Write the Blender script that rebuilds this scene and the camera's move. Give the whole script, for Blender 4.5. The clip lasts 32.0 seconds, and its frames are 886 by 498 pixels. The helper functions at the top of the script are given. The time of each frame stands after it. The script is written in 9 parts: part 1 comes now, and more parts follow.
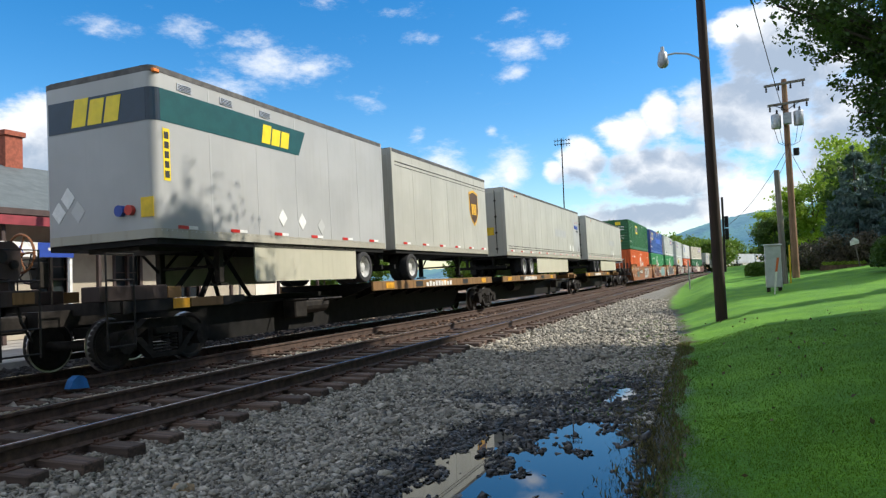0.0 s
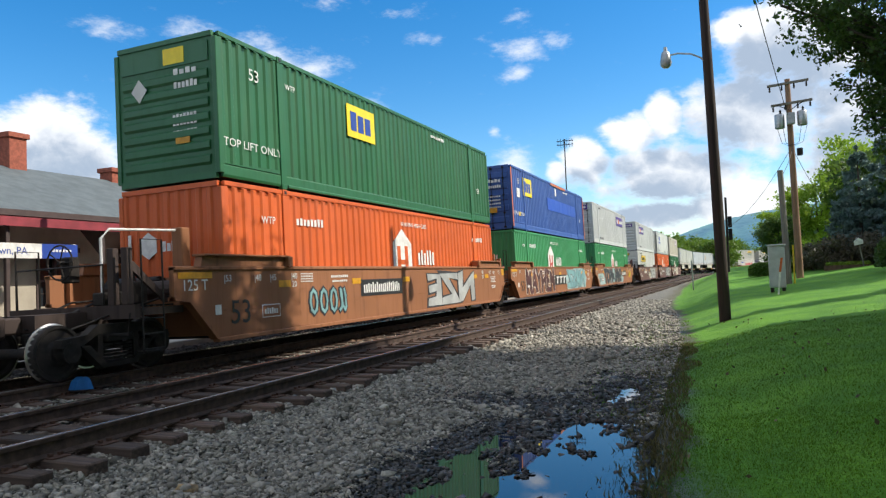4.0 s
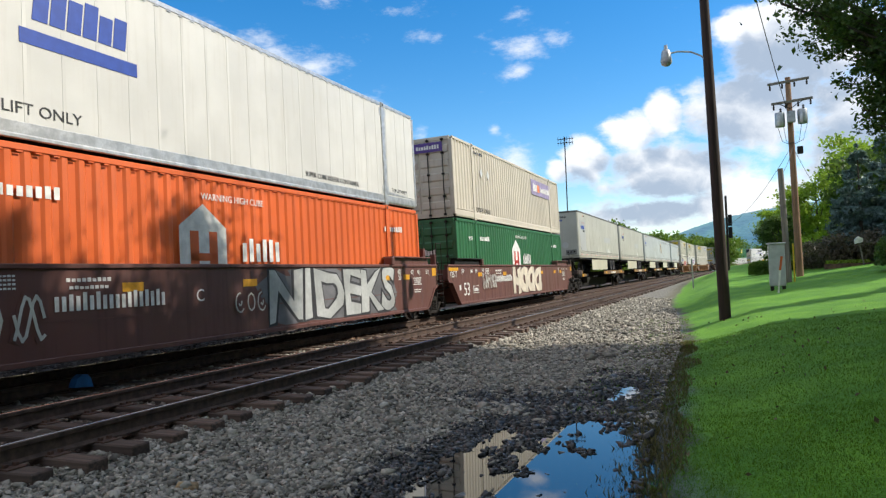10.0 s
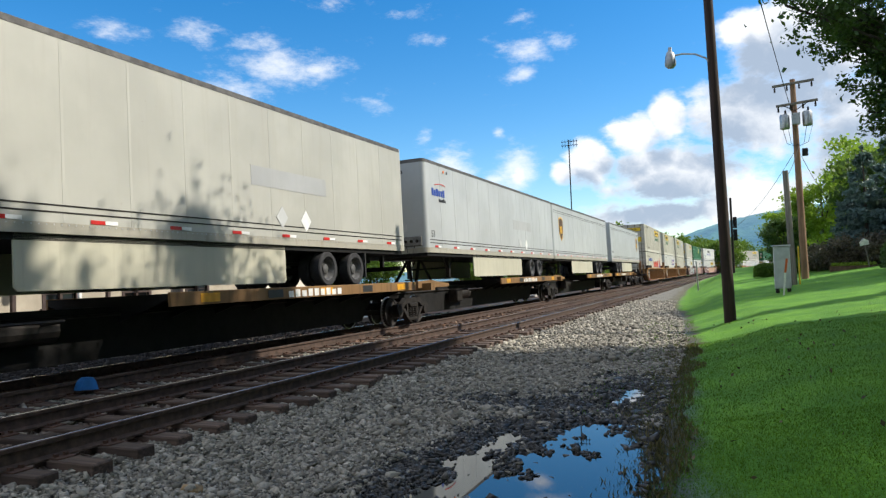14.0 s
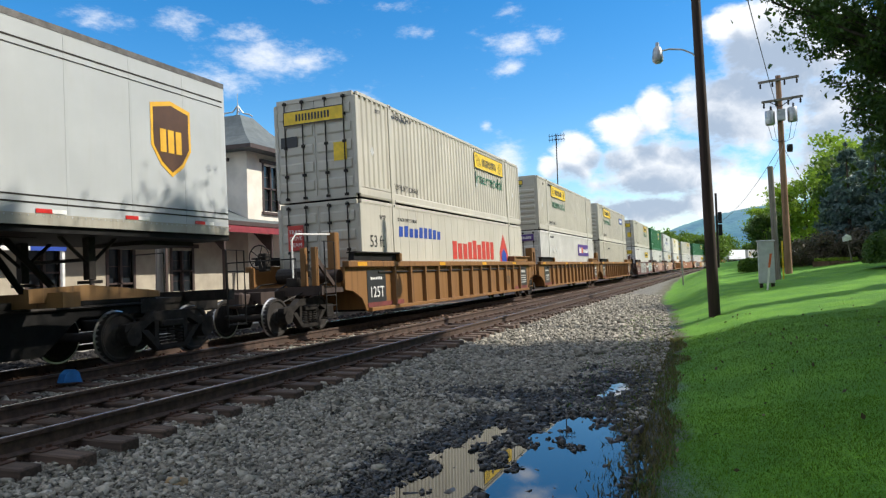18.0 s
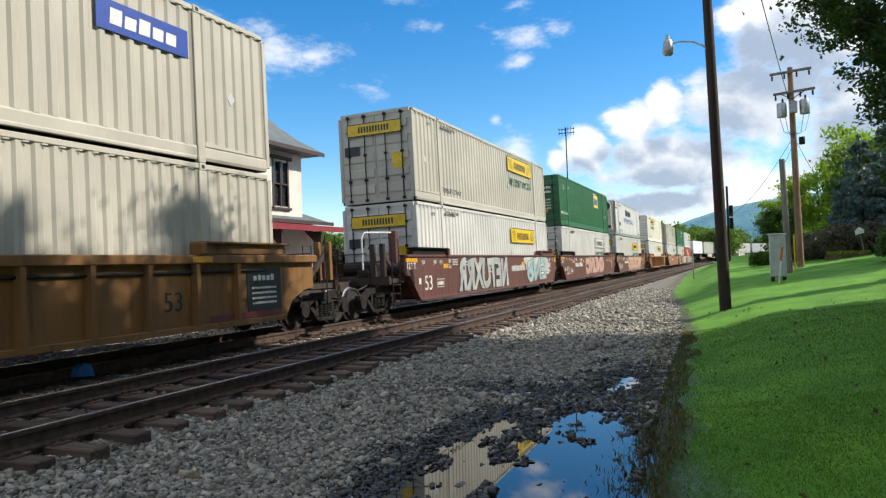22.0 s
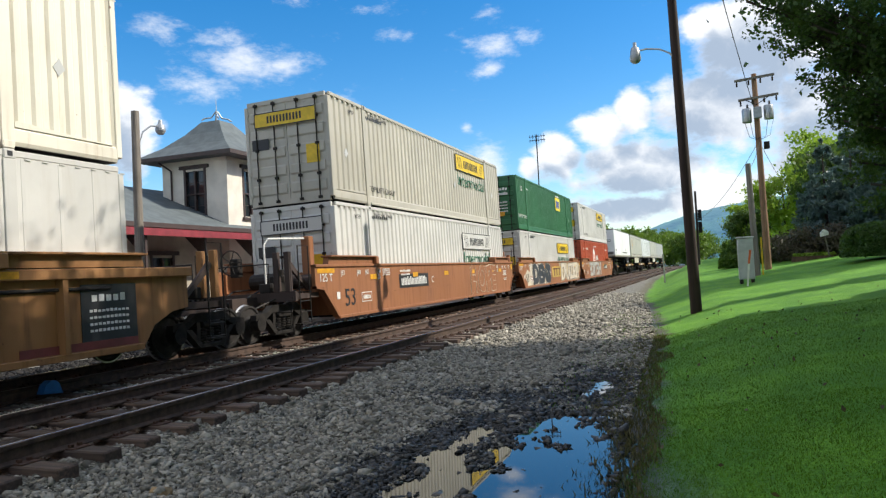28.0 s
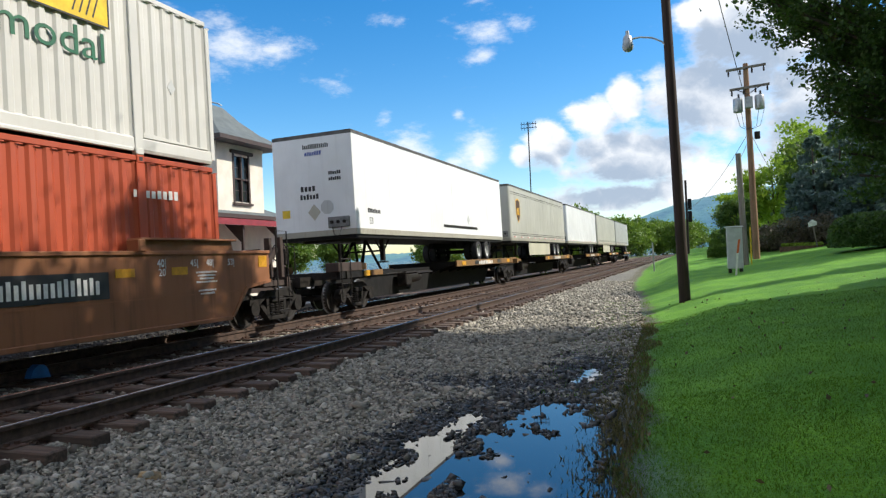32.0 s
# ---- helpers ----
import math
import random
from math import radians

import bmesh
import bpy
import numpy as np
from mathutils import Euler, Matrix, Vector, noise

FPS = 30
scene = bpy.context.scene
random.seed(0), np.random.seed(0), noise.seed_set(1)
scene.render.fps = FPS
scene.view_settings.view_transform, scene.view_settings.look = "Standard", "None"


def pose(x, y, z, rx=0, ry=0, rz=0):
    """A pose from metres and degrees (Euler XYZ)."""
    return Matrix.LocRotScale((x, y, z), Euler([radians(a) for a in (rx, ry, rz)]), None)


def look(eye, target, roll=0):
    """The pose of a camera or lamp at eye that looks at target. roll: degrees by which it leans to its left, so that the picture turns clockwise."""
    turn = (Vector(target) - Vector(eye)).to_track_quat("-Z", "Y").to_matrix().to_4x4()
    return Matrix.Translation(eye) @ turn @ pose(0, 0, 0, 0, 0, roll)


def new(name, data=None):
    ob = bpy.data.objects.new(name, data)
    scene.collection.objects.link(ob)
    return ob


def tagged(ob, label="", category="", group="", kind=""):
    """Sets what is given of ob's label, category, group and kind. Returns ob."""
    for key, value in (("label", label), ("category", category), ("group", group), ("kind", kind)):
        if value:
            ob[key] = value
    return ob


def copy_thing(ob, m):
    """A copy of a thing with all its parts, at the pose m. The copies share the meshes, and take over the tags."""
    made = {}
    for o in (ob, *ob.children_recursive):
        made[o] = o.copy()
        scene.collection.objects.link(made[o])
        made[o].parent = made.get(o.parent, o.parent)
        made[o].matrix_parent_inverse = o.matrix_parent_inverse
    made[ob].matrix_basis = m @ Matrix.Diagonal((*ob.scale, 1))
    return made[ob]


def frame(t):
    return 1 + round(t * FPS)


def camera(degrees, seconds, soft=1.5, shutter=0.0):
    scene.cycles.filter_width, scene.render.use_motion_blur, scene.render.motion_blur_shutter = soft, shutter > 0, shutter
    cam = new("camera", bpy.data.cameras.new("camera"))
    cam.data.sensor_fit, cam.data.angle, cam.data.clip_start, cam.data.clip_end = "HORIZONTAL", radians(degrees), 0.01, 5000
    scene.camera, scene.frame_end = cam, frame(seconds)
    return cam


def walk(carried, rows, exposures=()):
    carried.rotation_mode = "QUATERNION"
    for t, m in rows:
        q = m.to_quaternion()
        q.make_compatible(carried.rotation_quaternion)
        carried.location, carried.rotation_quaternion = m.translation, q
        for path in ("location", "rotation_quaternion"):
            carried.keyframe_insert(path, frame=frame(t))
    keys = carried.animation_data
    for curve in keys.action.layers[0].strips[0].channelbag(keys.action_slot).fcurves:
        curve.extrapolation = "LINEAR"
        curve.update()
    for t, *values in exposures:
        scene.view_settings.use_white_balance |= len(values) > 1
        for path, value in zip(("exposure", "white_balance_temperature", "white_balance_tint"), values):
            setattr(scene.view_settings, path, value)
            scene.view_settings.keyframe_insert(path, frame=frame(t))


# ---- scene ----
import functools

# ---- camera ----
HFOV = 63.68
EYE = (0.0, 0.0, 1.36)
cam = camera(HFOV, 32.0, soft=1.3)
# seconds, heading right of the track, tilt up, lean (degrees)
HEAD = [
    (0, -21.94, 2.21, -1.98), (0.5, -21.94, 2.15, -1.98), (1, -21.94, 2.13, -2.03), (1.5, -22.00, 2.16, -2.01), (2, -22.03, 2.20, -2.03),
    (2.5, -22.13, 2.23, -2.02), (3, -22.14, 2.28, -2.04), (3.5, -22.16, 2.28, -2.05), (5.5, -22.23, 2.21, -2.12), (6, -22.19, 2.09, -2.07),
    (6.5, -22.21, 2.09, -2.01), (7, -22.14, 2.06, -1.93), (7.5, -22.15, 2.06, -1.91), (8, -22.12, 2.10, -1.98), (8.5, -22.11, 2.10, -2.11),
    (9, -22.10, 2.12, -2.05), (9.5, -22.15, 2.11, -1.99), (10, -22.19, 2.12, -2.01), (10.5, -22.20, 2.10, -2.06), (11, -22.24, 2.14, -2.05),
    (11.5, -22.25, 2.16, -2.00), (12, -22.30, 2.22, -2.04), (12.5, -22.34, 2.26, -1.99), (13, -22.40, 2.29, -1.93), (13.5, -22.47, 2.35, -2.08),
    (14, -22.52, 2.35, -2.06), (14.5, -22.52, 2.24, -2.15), (16.5, -22.45, 1.89, -2.48), (17, -22.17, 1.80, -2.20), (17.5, -21.59, 1.76, -2.02),
    (18, -21.49, 1.78, -1.79), (18.5, -21.63, 1.61, -1.74), (19, -21.62, 1.34, -2.01), (19.5, -21.92, 1.29, -1.91), (20, -21.99, 1.28, -1.99),
    (20.5, -22.11, 1.30, -1.92), (21, -22.18, 1.32, -1.92), (21.5, -22.18, 1.34, -1.98), (22, -22.27, 1.34, -1.91), (22.5, -22.26, 1.38, -1.93),
    (23, -22.25, 1.46, -2.07), (23.5, -22.27, 1.50, -2.15), (24, -22.25, 1.51, -2.18), (24.5, -22.09, 1.56, -2.19), (25, -22.04, 1.68, -2.25),
    (25.5, -21.96, 1.74, -2.28), (27.5, -21.12, 1.92, -2.90), (28, -20.10, 1.90, -2.90), (28.5, -19.24, 1.90, -2.17), (29, -19.10, 1.87, -2.41),
    (29.5, -18.82, 1.90, -2.36), (30, -18.75, 1.88, -2.29), (30.5, -18.65, 1.60, -2.16), (31, -18.67, 1.43, -1.98), (31.5, -19.00, 1.17, -2.04),
    (32, -19.39, 0.82, -2.44),
]


def camera_pose(yaw, tilt, lean):
    a, b = radians(yaw), radians(tilt)
    way = Vector((math.sin(a) * math.cos(b), math.cos(a) * math.cos(b), math.sin(b)))
    return look(EYE, Vector(EYE) + way * 10, lean)


walk(cam, [(t, camera_pose(a, b, c)) for t, a, b, c in HEAD], exposures=[(0, 0.58), (32, 0.58)])

# ---- sun and sky ----
SUN_WAY = Vector((0.80, 0.36, 0.74)).normalized()
sun_data = bpy.data.lights.new("sun", "SUN")
sun_data.energy, sun_data.angle, sun_data.color = 3.9, radians(0.53), (1.0, 0.935, 0.82)
sun = new("sun", sun_data)
sun.matrix_world = look((30, 20, 60), Vector((30, 20, 60)) - SUN_WAY)


def node_tree(owner):
    owner.use_nodes = True
    owner.node_tree.nodes.clear()
    return owner.node_tree


class Net:
    """Short hand for shader nodes."""

    def __init__(self, owner):
        self.t = node_tree(owner)

    def add(self, kind, **props):
        n = self.t.nodes.new(kind)
        if "operation" in props:
            n.operation = props["operation"]
        if "use_clamp" in props:
            n.use_clamp = props["use_clamp"]
        if "data_type" in props:
            n.data_type = props["data_type"]
        if "interpolation_type" in props:
            n.interpolation_type = props["interpolation_type"]
        if "sky_type" in props:
            n.sky_type, n.sun_disc = props["sky_type"], False
        return n

    def link(self, a, b):
        self.t.links.new(a, b)

    def put(self, socket, v):
        if isinstance(v, bpy.types.NodeSocket):
            self.link(v, socket)
        else:
            socket.default_value = v

    def math(self, op, a, b=0.0, c=0.0, clamp=False):
        n = self.add("ShaderNodeMath", operation=op, use_clamp=clamp)
        for s, v in zip(n.inputs, (a, b, c)):
            self.put(s, v)
        return n.outputs[0]

    def vmath(self, op, a, b=(0, 0, 0)):
        n = self.add("ShaderNodeVectorMath", operation=op)
        self.put(n.inputs[0], a)
        self.put(n.inputs[1], b)
        return n.outputs["Value"] if op in ("DOT_PRODUCT", "LENGTH", "DISTANCE") else n.outputs[0]

    def mix(self, f, a, b):
        n = self.add("ShaderNodeMix", data_type="RGBA")
        self.put(n.inputs[0], f)
        for s, v in ((n.inputs[6], a), (n.inputs[7], b)):
            self.put(s, v if isinstance(v, bpy.types.NodeSocket) else (*v[:3], 1))
        return n.outputs[2]

    def noise(self, vec, scale, detail=4, rough=0.55):
        n = self.add("ShaderNodeTexNoise")
        self.put(n.inputs["Vector"], vec)
        n.inputs["Scale"].default_value, n.inputs["Detail"].default_value = scale, detail
        n.inputs["Roughness"].default_value = rough
        return n.outputs[0]

    def step(self, v, a, b):
        n = self.add("ShaderNodeMapRange", interpolation_type="SMOOTHSTEP")
        self.put(n.inputs[0], v)
        n.inputs[1].default_value, n.inputs[2].default_value = a, b
        return n.outputs[0]

    def coords(self, which="Object", scale=(1, 1, 1)):
        c = self.add("ShaderNodeTexCoord").outputs[which]
        return c if scale == (1, 1, 1) else self.vmath("MULTIPLY", c, scale)


world = bpy.data.worlds.new("sky")
scene.world = world
W = Net(world)
sky = W.add("ShaderNodeTexSky", sky_type="NISHITA")
sky.sun_elevation = math.asin(SUN_WAY.z)
sky.sun_rotation = math.atan2(SUN_WAY.x, SUN_WAY.y)
sky.altitude, sky.air_density, sky.dust_density, sky.ozone_density = 300, 1.0, 0.4, 2.0
way = W.coords("Generated")
# clouds: a bank of cumulus and puffs in their directions (heading right of the track, height, half width, half height, strength)
BANK = [(5.0, 15.5, 6.0, 4.2, 1.0), (2.0, 17.2, 3.2, 1.7, 0.95), (1.5, 11.5, 5.5, 3.4, 1.0), (-4.6, 11.6, 1.8, 1.9, 0.95), (-7.2, 10.6, 2.6, 1.8, 1.0), (-10.6, 8.6, 2.3, 2.1, 1.0),
        (-4.0, 7.4, 6.0, 2.6, 1.0), (9.0, 9.0, 5.0, 5.0, 1.0), (-12.8, 8.0, 1.2, 1.1, 0.9), (-16.2, 8.2, 1.3, 1.5, 0.82), 
        (-6.0, 4.2, 7.0, 1.5, 0.9), (1.0, 4.5, 6.0, 2.0, 0.95), (-43.6, 11.0, 2.2, 4.2, 1.0), (-50.5, 9.5, 5.0, 4.0, 1.0), (-60.0, 8.0, 8.0, 6.0, 1.0), (20.0, 11.0, 10.0, 7.0, 1.0)]
WISPS = [(-35.0, 16.8, 4.2, 1.3, 1.0), (-38.8, 15.2, 2.6, 1.2, 0.9), (-32.2, 16.6, 2.0, 0.9, 0.9), (-41.4, 19.0, 2.0, 0.8, 0.9), (-36.6, 18.2, 2.4, 0.7, 0.7), (-15.4, 17.7, 2.2, 0.9, 0.95), (-15.6, 15.8, 1.3, 0.7, 0.9),
         (-12.6, 17.9, 1.5, 0.6, 0.8), (-27.5, 13.8, 1.3, 0.8, 0.85), (-23.3, 18.6, 1.6, 0.5, 0.6), (-25.0, 20.6, 2.6, 0.5, 0.5), (-15.2, 20.0, 1.6, 0.5, 0.6), (-23.7, 11.4, 0.9, 0.7, 0.8), (-17.7, 11.4, 0.5, 0.5, 0.8),
         (-18.2, 7.3, 1.3, 1.0, 1.0), (-21.8, 9.2, 1.7, 1.3, 1.05), (-20.6, 8.2, 1.2, 0.8, 0.9), (-16.3, 8.4, 1.6, 1.8, 1.1), (-47.0, 18.6, 2.4, 0.8, 0.7), (-30.0, 21.5, 3.0, 0.6, 0.45)]
sep = W.add("ShaderNodeSeparateXYZ")
W.link(way, sep.inputs[0])
head = W.math("MULTIPLY", W.math("ARCTAN2", sep.outputs[0], sep.outputs[1]), 57.2958)
high = W.math("MULTIPLY", W.math("ARCSINE", sep.outputs[2]), 57.2958)
# cloud cover added out of view, to whiten and lift the light in shade
aside = W.math("MAXIMUM", W.step(W.math("ABSOLUTE", W.math("ADD", head, 20.0)), 48.0, 75.0), W.step(high, 24.0, 36.0))


def heaps(places, lift=0.0, aslant=0.0):
    """How deep in the heap of clouds each direction lies, looked up a little aside."""
    total = None
    for a, h, wa, wh, power in places:
        dx = W.math("DIVIDE", W.math("SUBTRACT", head, a - aslant), wa)
        dy = W.math("DIVIDE", W.math("SUBTRACT", high, h - lift), wh)
        d2 = W.math("ADD", W.math("MULTIPLY", dx, dx), W.math("MULTIPLY", dy, dy))
        blob = W.math("MULTIPLY", W.math("POWER", 2.718, W.math("MULTIPLY", d2, -0.8)), power)
        total = blob if total is None else W.math("MAXIMUM", total, blob)
    return total


def billows(vec):
    """Cauliflower noise: rounded lumps at three sizes."""
    total = None
    for scale, weight in ((11.0, 0.5), (24.0, 0.3), (52.0, 0.17)):
        v = W.add("ShaderNodeTexVoronoi")
        W.link(W.vmath("ADD", vec, (scale * 0.37, 0.2, 0.5)), v.inputs["Vector"])
        v.inputs["Scale"].default_value = scale
        lump = W.math("MULTIPLY", W.math("SUBTRACT", 0.5, v.outputs["Distance"]), weight)
        total = lump if total is None else W.math("ADD", total, lump)
    return total


warp = W.add("ShaderNodeTexNoise")
W.link(way, warp.inputs["Vector"])
warp.inputs["Scale"].default_value, warp.inputs["Detail"].default_value = 22.0, 5
wavy = W.vmath("ADD", W.vmath("MULTIPLY", way, (1, 1, 1.25)), W.vmath("MULTIPLY", W.vmath("SUBTRACT", warp.outputs["Color"], (0.5, 0.5, 0.5)), (0.05, 0.05, 0.05)))
n_big = W.noise(W.vmath("MULTIPLY", way, (1, 1, 1.6)), 9.0, 8, 0.62)
n_fine = W.noise(W.vmath("MULTIPLY", way, (1, 1, 2.2)), 26.0, 8, 0.66)
lumps = billows(wavy)
bank_here = W.math("MAXIMUM", heaps(BANK), W.math("MULTIPLY", aside, 0.60))
body = W.math("ADD", W.math("ADD", bank_here, W.math("MULTIPLY", lumps, 0.38)), W.math("MULTIPLY", W.math("SUBTRACT", n_big, 0.5), 0.9))
body = W.math("ADD", body, W.math("MULTIPLY", W.math("SUBTRACT", n_fine, 0.5), 0.55))
bank = W.step(body, 0.40, 0.74)
wisp = W.math("ADD", W.math("MULTIPLY", heaps(WISPS), 0.62), W.math("MULTIPLY", W.math("SUBTRACT", n_fine, 0.5), 1.15))
wisp = W.math("MULTIPLY", W.step(wisp, 0.14, 0.80), 0.8)
cloud = W.math("MAXIMUM", bank, wisp)
# depth above a place shades it: pale tops, blue-grey bellies
n_shade = W.noise(W.vmath("ADD", wavy, (0.03, 0.02, 0.05)), 8.0, 6, 0.6)
above = W.math("ADD", heaps(BANK, 2.3, 0.8), W.math("MULTIPLY", W.math("SUBTRACT", n_shade, 0.5), 1.9))
above = W.math("ADD", above, W.math("MULTIPLY", lumps, -0.55))
shade = W.math("MULTIPLY", W.step(above, 0.36, 1.0), bank)
cloud_colour = W.mix(shade, (5.7, 5.8, 5.95), (2.35, 2.85, 3.6))
blue = W.add("ShaderNodeHueSaturation")
blue.inputs["Saturation"].default_value, blue.inputs["Value"].default_value = 1.45, 0.97
W.link(sky.outputs[0], blue.inputs["Color"])
backdrop = W.add("ShaderNodeBackground")
W.link(W.mix(W.math("MULTIPLY", cloud, 0.97), blue.outputs[0], cloud_colour), backdrop.inputs[0])
backdrop.inputs[1].default_value = 0.13
W.link(backdrop.outputs[0], W.add("ShaderNodeOutputWorld").inputs[0])


# ---- materials ----
def finish(net, colour, rough, metal=0.0, bump=None, strength=0.3, depth=0.01, coat=0.0):
    b = net.add("ShaderNodeBsdfPrincipled")
    net.put(b.inputs["Base Color"], colour if isinstance(colour, bpy.types.NodeSocket) else (*colour[:3], 1))
    net.put(b.inputs["Roughness"], rough)
    net.put(b.inputs["Metallic"], metal)
    b.inputs["Coat Weight"].default_value = coat
    if bump is not None:
        n = net.add("ShaderNodeBump")
        n.inputs["Strength"].default_value, n.inputs["Distance"].default_value = strength, depth
        net.link(bump, n.inputs["Height"])
        net.link(n.outputs[0], b.inputs["Normal"])
    net.link(b.outputs[0], net.add("ShaderNodeOutputMaterial").inputs[0])
    return b


def dull(c, k):
    return tuple(v * k for v in c)


def plain(name, col, rough=0.6, metal=0.0, var=0.25, scale=3.0, fine=40.0, bump=0.15, depth=0.004):
    """A surface with blotches and fine grain in one colour."""
    m = bpy.data.materials.new(name)
    n = Net(m)
    c = n.coords()
    big, small = n.noise(c, scale, 5), n.noise(c, fine, 3)
    col_a = n.mix(n.step(big, 0.3, 0.7), dull(col, 1 - var), dull(col, 1 + var * 0.6))
    col_b = n.mix(n.math("MULTIPLY", n.step(small, 0.35, 0.75), 0.35), col_a, dull(col, 1 - var * 1.3))
    finish(n, col_b, rough, metal, small, bump, depth)
    return m


def paint(name, col, rough=0.45, dirt=(0.16, 0.12, 0.09), amount=0.35, rust=0.12, rust_col=(0.17, 0.06, 0.025), metal=0.0, fade=0.12):
    """Weathered vehicle paint: faded blotches, rain streaks running down, rust spots."""
    m = bpy.data.materials.new(name)
    n = Net(m)
    c = n.coords()
    info = n.add("ShaderNodeCombineXYZ")
    n.link(n.math("MULTIPLY", n.add("ShaderNodeObjectInfo").outputs["Random"], 37.0), info.inputs[0])
    n.link(n.math("MULTIPLY", n.add("ShaderNodeObjectInfo").outputs["Random"], 53.0), info.inputs[1])
    shift = n.vmath("ADD", c, info.outputs[0])
    blotch = n.noise(shift, 0.55, 4)
    streak = n.noise(n.vmath("MULTIPLY", shift, (7, 7, 0.5)), 1.0, 5, 0.6)
    spots = n.noise(shift, 6.5, 6, 0.65)
    grain = n.noise(shift, 55, 2)
    base = n.mix(n.step(blotch, 0.3, 0.72), dull(col, 1 - fade), dull(col, 1 + fade * 0.5))
    base = n.mix(n.math("MULTIPLY", n.step(streak, 0.5, 0.82), amount), base, dirt)
    base = n.mix(n.math("MULTIPLY", n.step(spots, 0.66, 0.74), min(1, rust * 5)), base, rust_col)
    base = n.mix(n.math("MULTIPLY", n.step(grain, 0.4, 0.8), 0.08), base, dirt)
    r = n.math("ADD", rough, n.math("MULTIPLY", n.step(streak, 0.4, 0.8), 0.25))
    finish(n, base, r, metal, n.math("ADD", spots, n.math("MULTIPLY", grain, 0.3)), 0.12, 0.004)
    return m


def wood(name, dark, light, scale=(30, 30, 1.2), rough=0.85, vary=0.35):
    m = bpy.data.materials.new(name)
    n = Net(m)
    r = n.add("ShaderNodeObjectInfo").outputs["Random"]
    c = n.coords("Object")
    g = n.noise(n.vmath("MULTIPLY", c, scale), 1.0, 6, 0.65)
    blot = n.noise(c, 1.3, 4)
    col = n.mix(n.step(g, 0.32, 0.7), dark, light)
    col = n.mix(n.math("MULTIPLY", n.step(blot, 0.45, 0.75), 0.5), col, dull(dark, 0.7))
    col = n.mix(n.math("MULTIPLY", r, vary), col, dull(dark, 0.8))
    finish(n, col, rough, 0, g, 0.5, 0.01)
    return m


# ---- mesh helpers ----
class Shape:
    """Collects faces for one mesh."""

    def __init__(self):
        self.v, self.f = [], []

    def add(self, verts, faces):
        k = len(self.v)
        self.v += [tuple(p) for p in verts]
        self.f += [tuple(k + i for i in f) for f in faces]
        return self

    def box(self, x0, x1, y0, y1, z0, z1, bevel=0.0):
        if bevel <= 0:
            p = [(x, y, z) for z in (z0, z1) for y in (y0, y1) for x in (x0, x1)]
            return self.add(p, [(0, 2, 3, 1), (4, 5, 7, 6), (0, 1, 5, 4), (2, 6, 7, 3), (0, 4, 6, 2), (1, 3, 7, 5)])
        b, rings = bevel, []
        for z, k in ((z0, b), (z0 + b, 0), (z1 - b, 0), (z1, b)):
            rings.append([(x0 + k + b * (k == 0), y0 + k, z), (x1 - k - b * (k == 0), y0 + k, z), (x1 - k, y0 + k + b * (k == 0), z), (x1 - k, y1 - k - b * (k == 0), z),
                          (x1 - k - b * (k == 0), y1 - k, z), (x0 + k + b * (k == 0), y1 - k, z), (x0 + k, y1 - k - b * (k == 0), z), (x0 + k, y0 + k + b * (k == 0), z)])
        verts = [p for r in rings for p in r]
        faces = [tuple(range(7, -1, -1)), tuple(range(24, 32))]
        for r in range(3):
            faces += [(r * 8 + i, r * 8 + (i + 1) % 8, r * 8 + 8 + (i + 1) % 8, r * 8 + 8 + i) for i in range(8)]
        return self.add(verts, faces)

    def prism(self, outline, a, b, axis="x"):
        """A flat outline pushed from a to b along an axis. outline: (y, z) for x, (x, z) for y, (x, y) for z."""
        n = len(outline)
        def at(p, k):
            return {"x": (k, p[0], p[1]), "y": (p[0], k, p[1]), "z": (p[0], p[1], k)}[axis]
        verts = [at(p, a) for p in outline] + [at(p, b) for p in outline]
        faces = [tuple(range(n - 1, -1, -1)), tuple(range(n, 2 * n))]
        faces += [(i, (i + 1) % n, n + (i + 1) % n, n + i) for i in range(n)]
        return self.add(verts, faces)

    def tube(self, p0, p1, r0, r1=None, n=10, caps=True):
        p0, p1 = Vector(p0), Vector(p1)
        r1 = r0 if r1 is None else r1
        z = (p1 - p0).normalized()
        x = z.orthogonal().normalized()
        y = z.cross(x)
        verts = []
        for p, r in ((p0, r0), (p1, r1)):
            verts += [p + (x * math.cos(2 * math.pi * i / n) + y * math.sin(2 * math.pi * i / n)) * r for i in range(n)]
        faces = [(i, (i + 1) % n, n + (i + 1) % n, n + i) for i in range(n)]
        if caps:
            faces += [tuple(range(n - 1, -1, -1)), tuple(range(n, 2 * n))]
        return self.add(verts, faces)

    def path(self, points, r, n=6):
        pts = [Vector(p) for p in points]
        v = []
        for i, p in enumerate(pts):
            z = (pts[min(i + 1, len(pts) - 1)] - pts[max(i - 1, 0)]).normalized()
            x = (Vector((0.13, 0.31, 0.94)) if abs(z.z) < 0.9 else Vector((0.94, 0.31, 0.13))).cross(z).normalized()
            y = z.cross(x)
            v += [p + (x * math.cos(2 * math.pi * j / n) + y * math.sin(2 * math.pi * j / n)) * r for j in range(n)]
        k = len(pts) - 1
        f = [(i * n + j, i * n + (j + 1) % n, (i + 1) * n + (j + 1) % n, (i + 1) * n + j) for i in range(k) for j in range(n)]
        return self.add(v, f + [tuple(range(n)), tuple(range(k * n, k * n + n))])

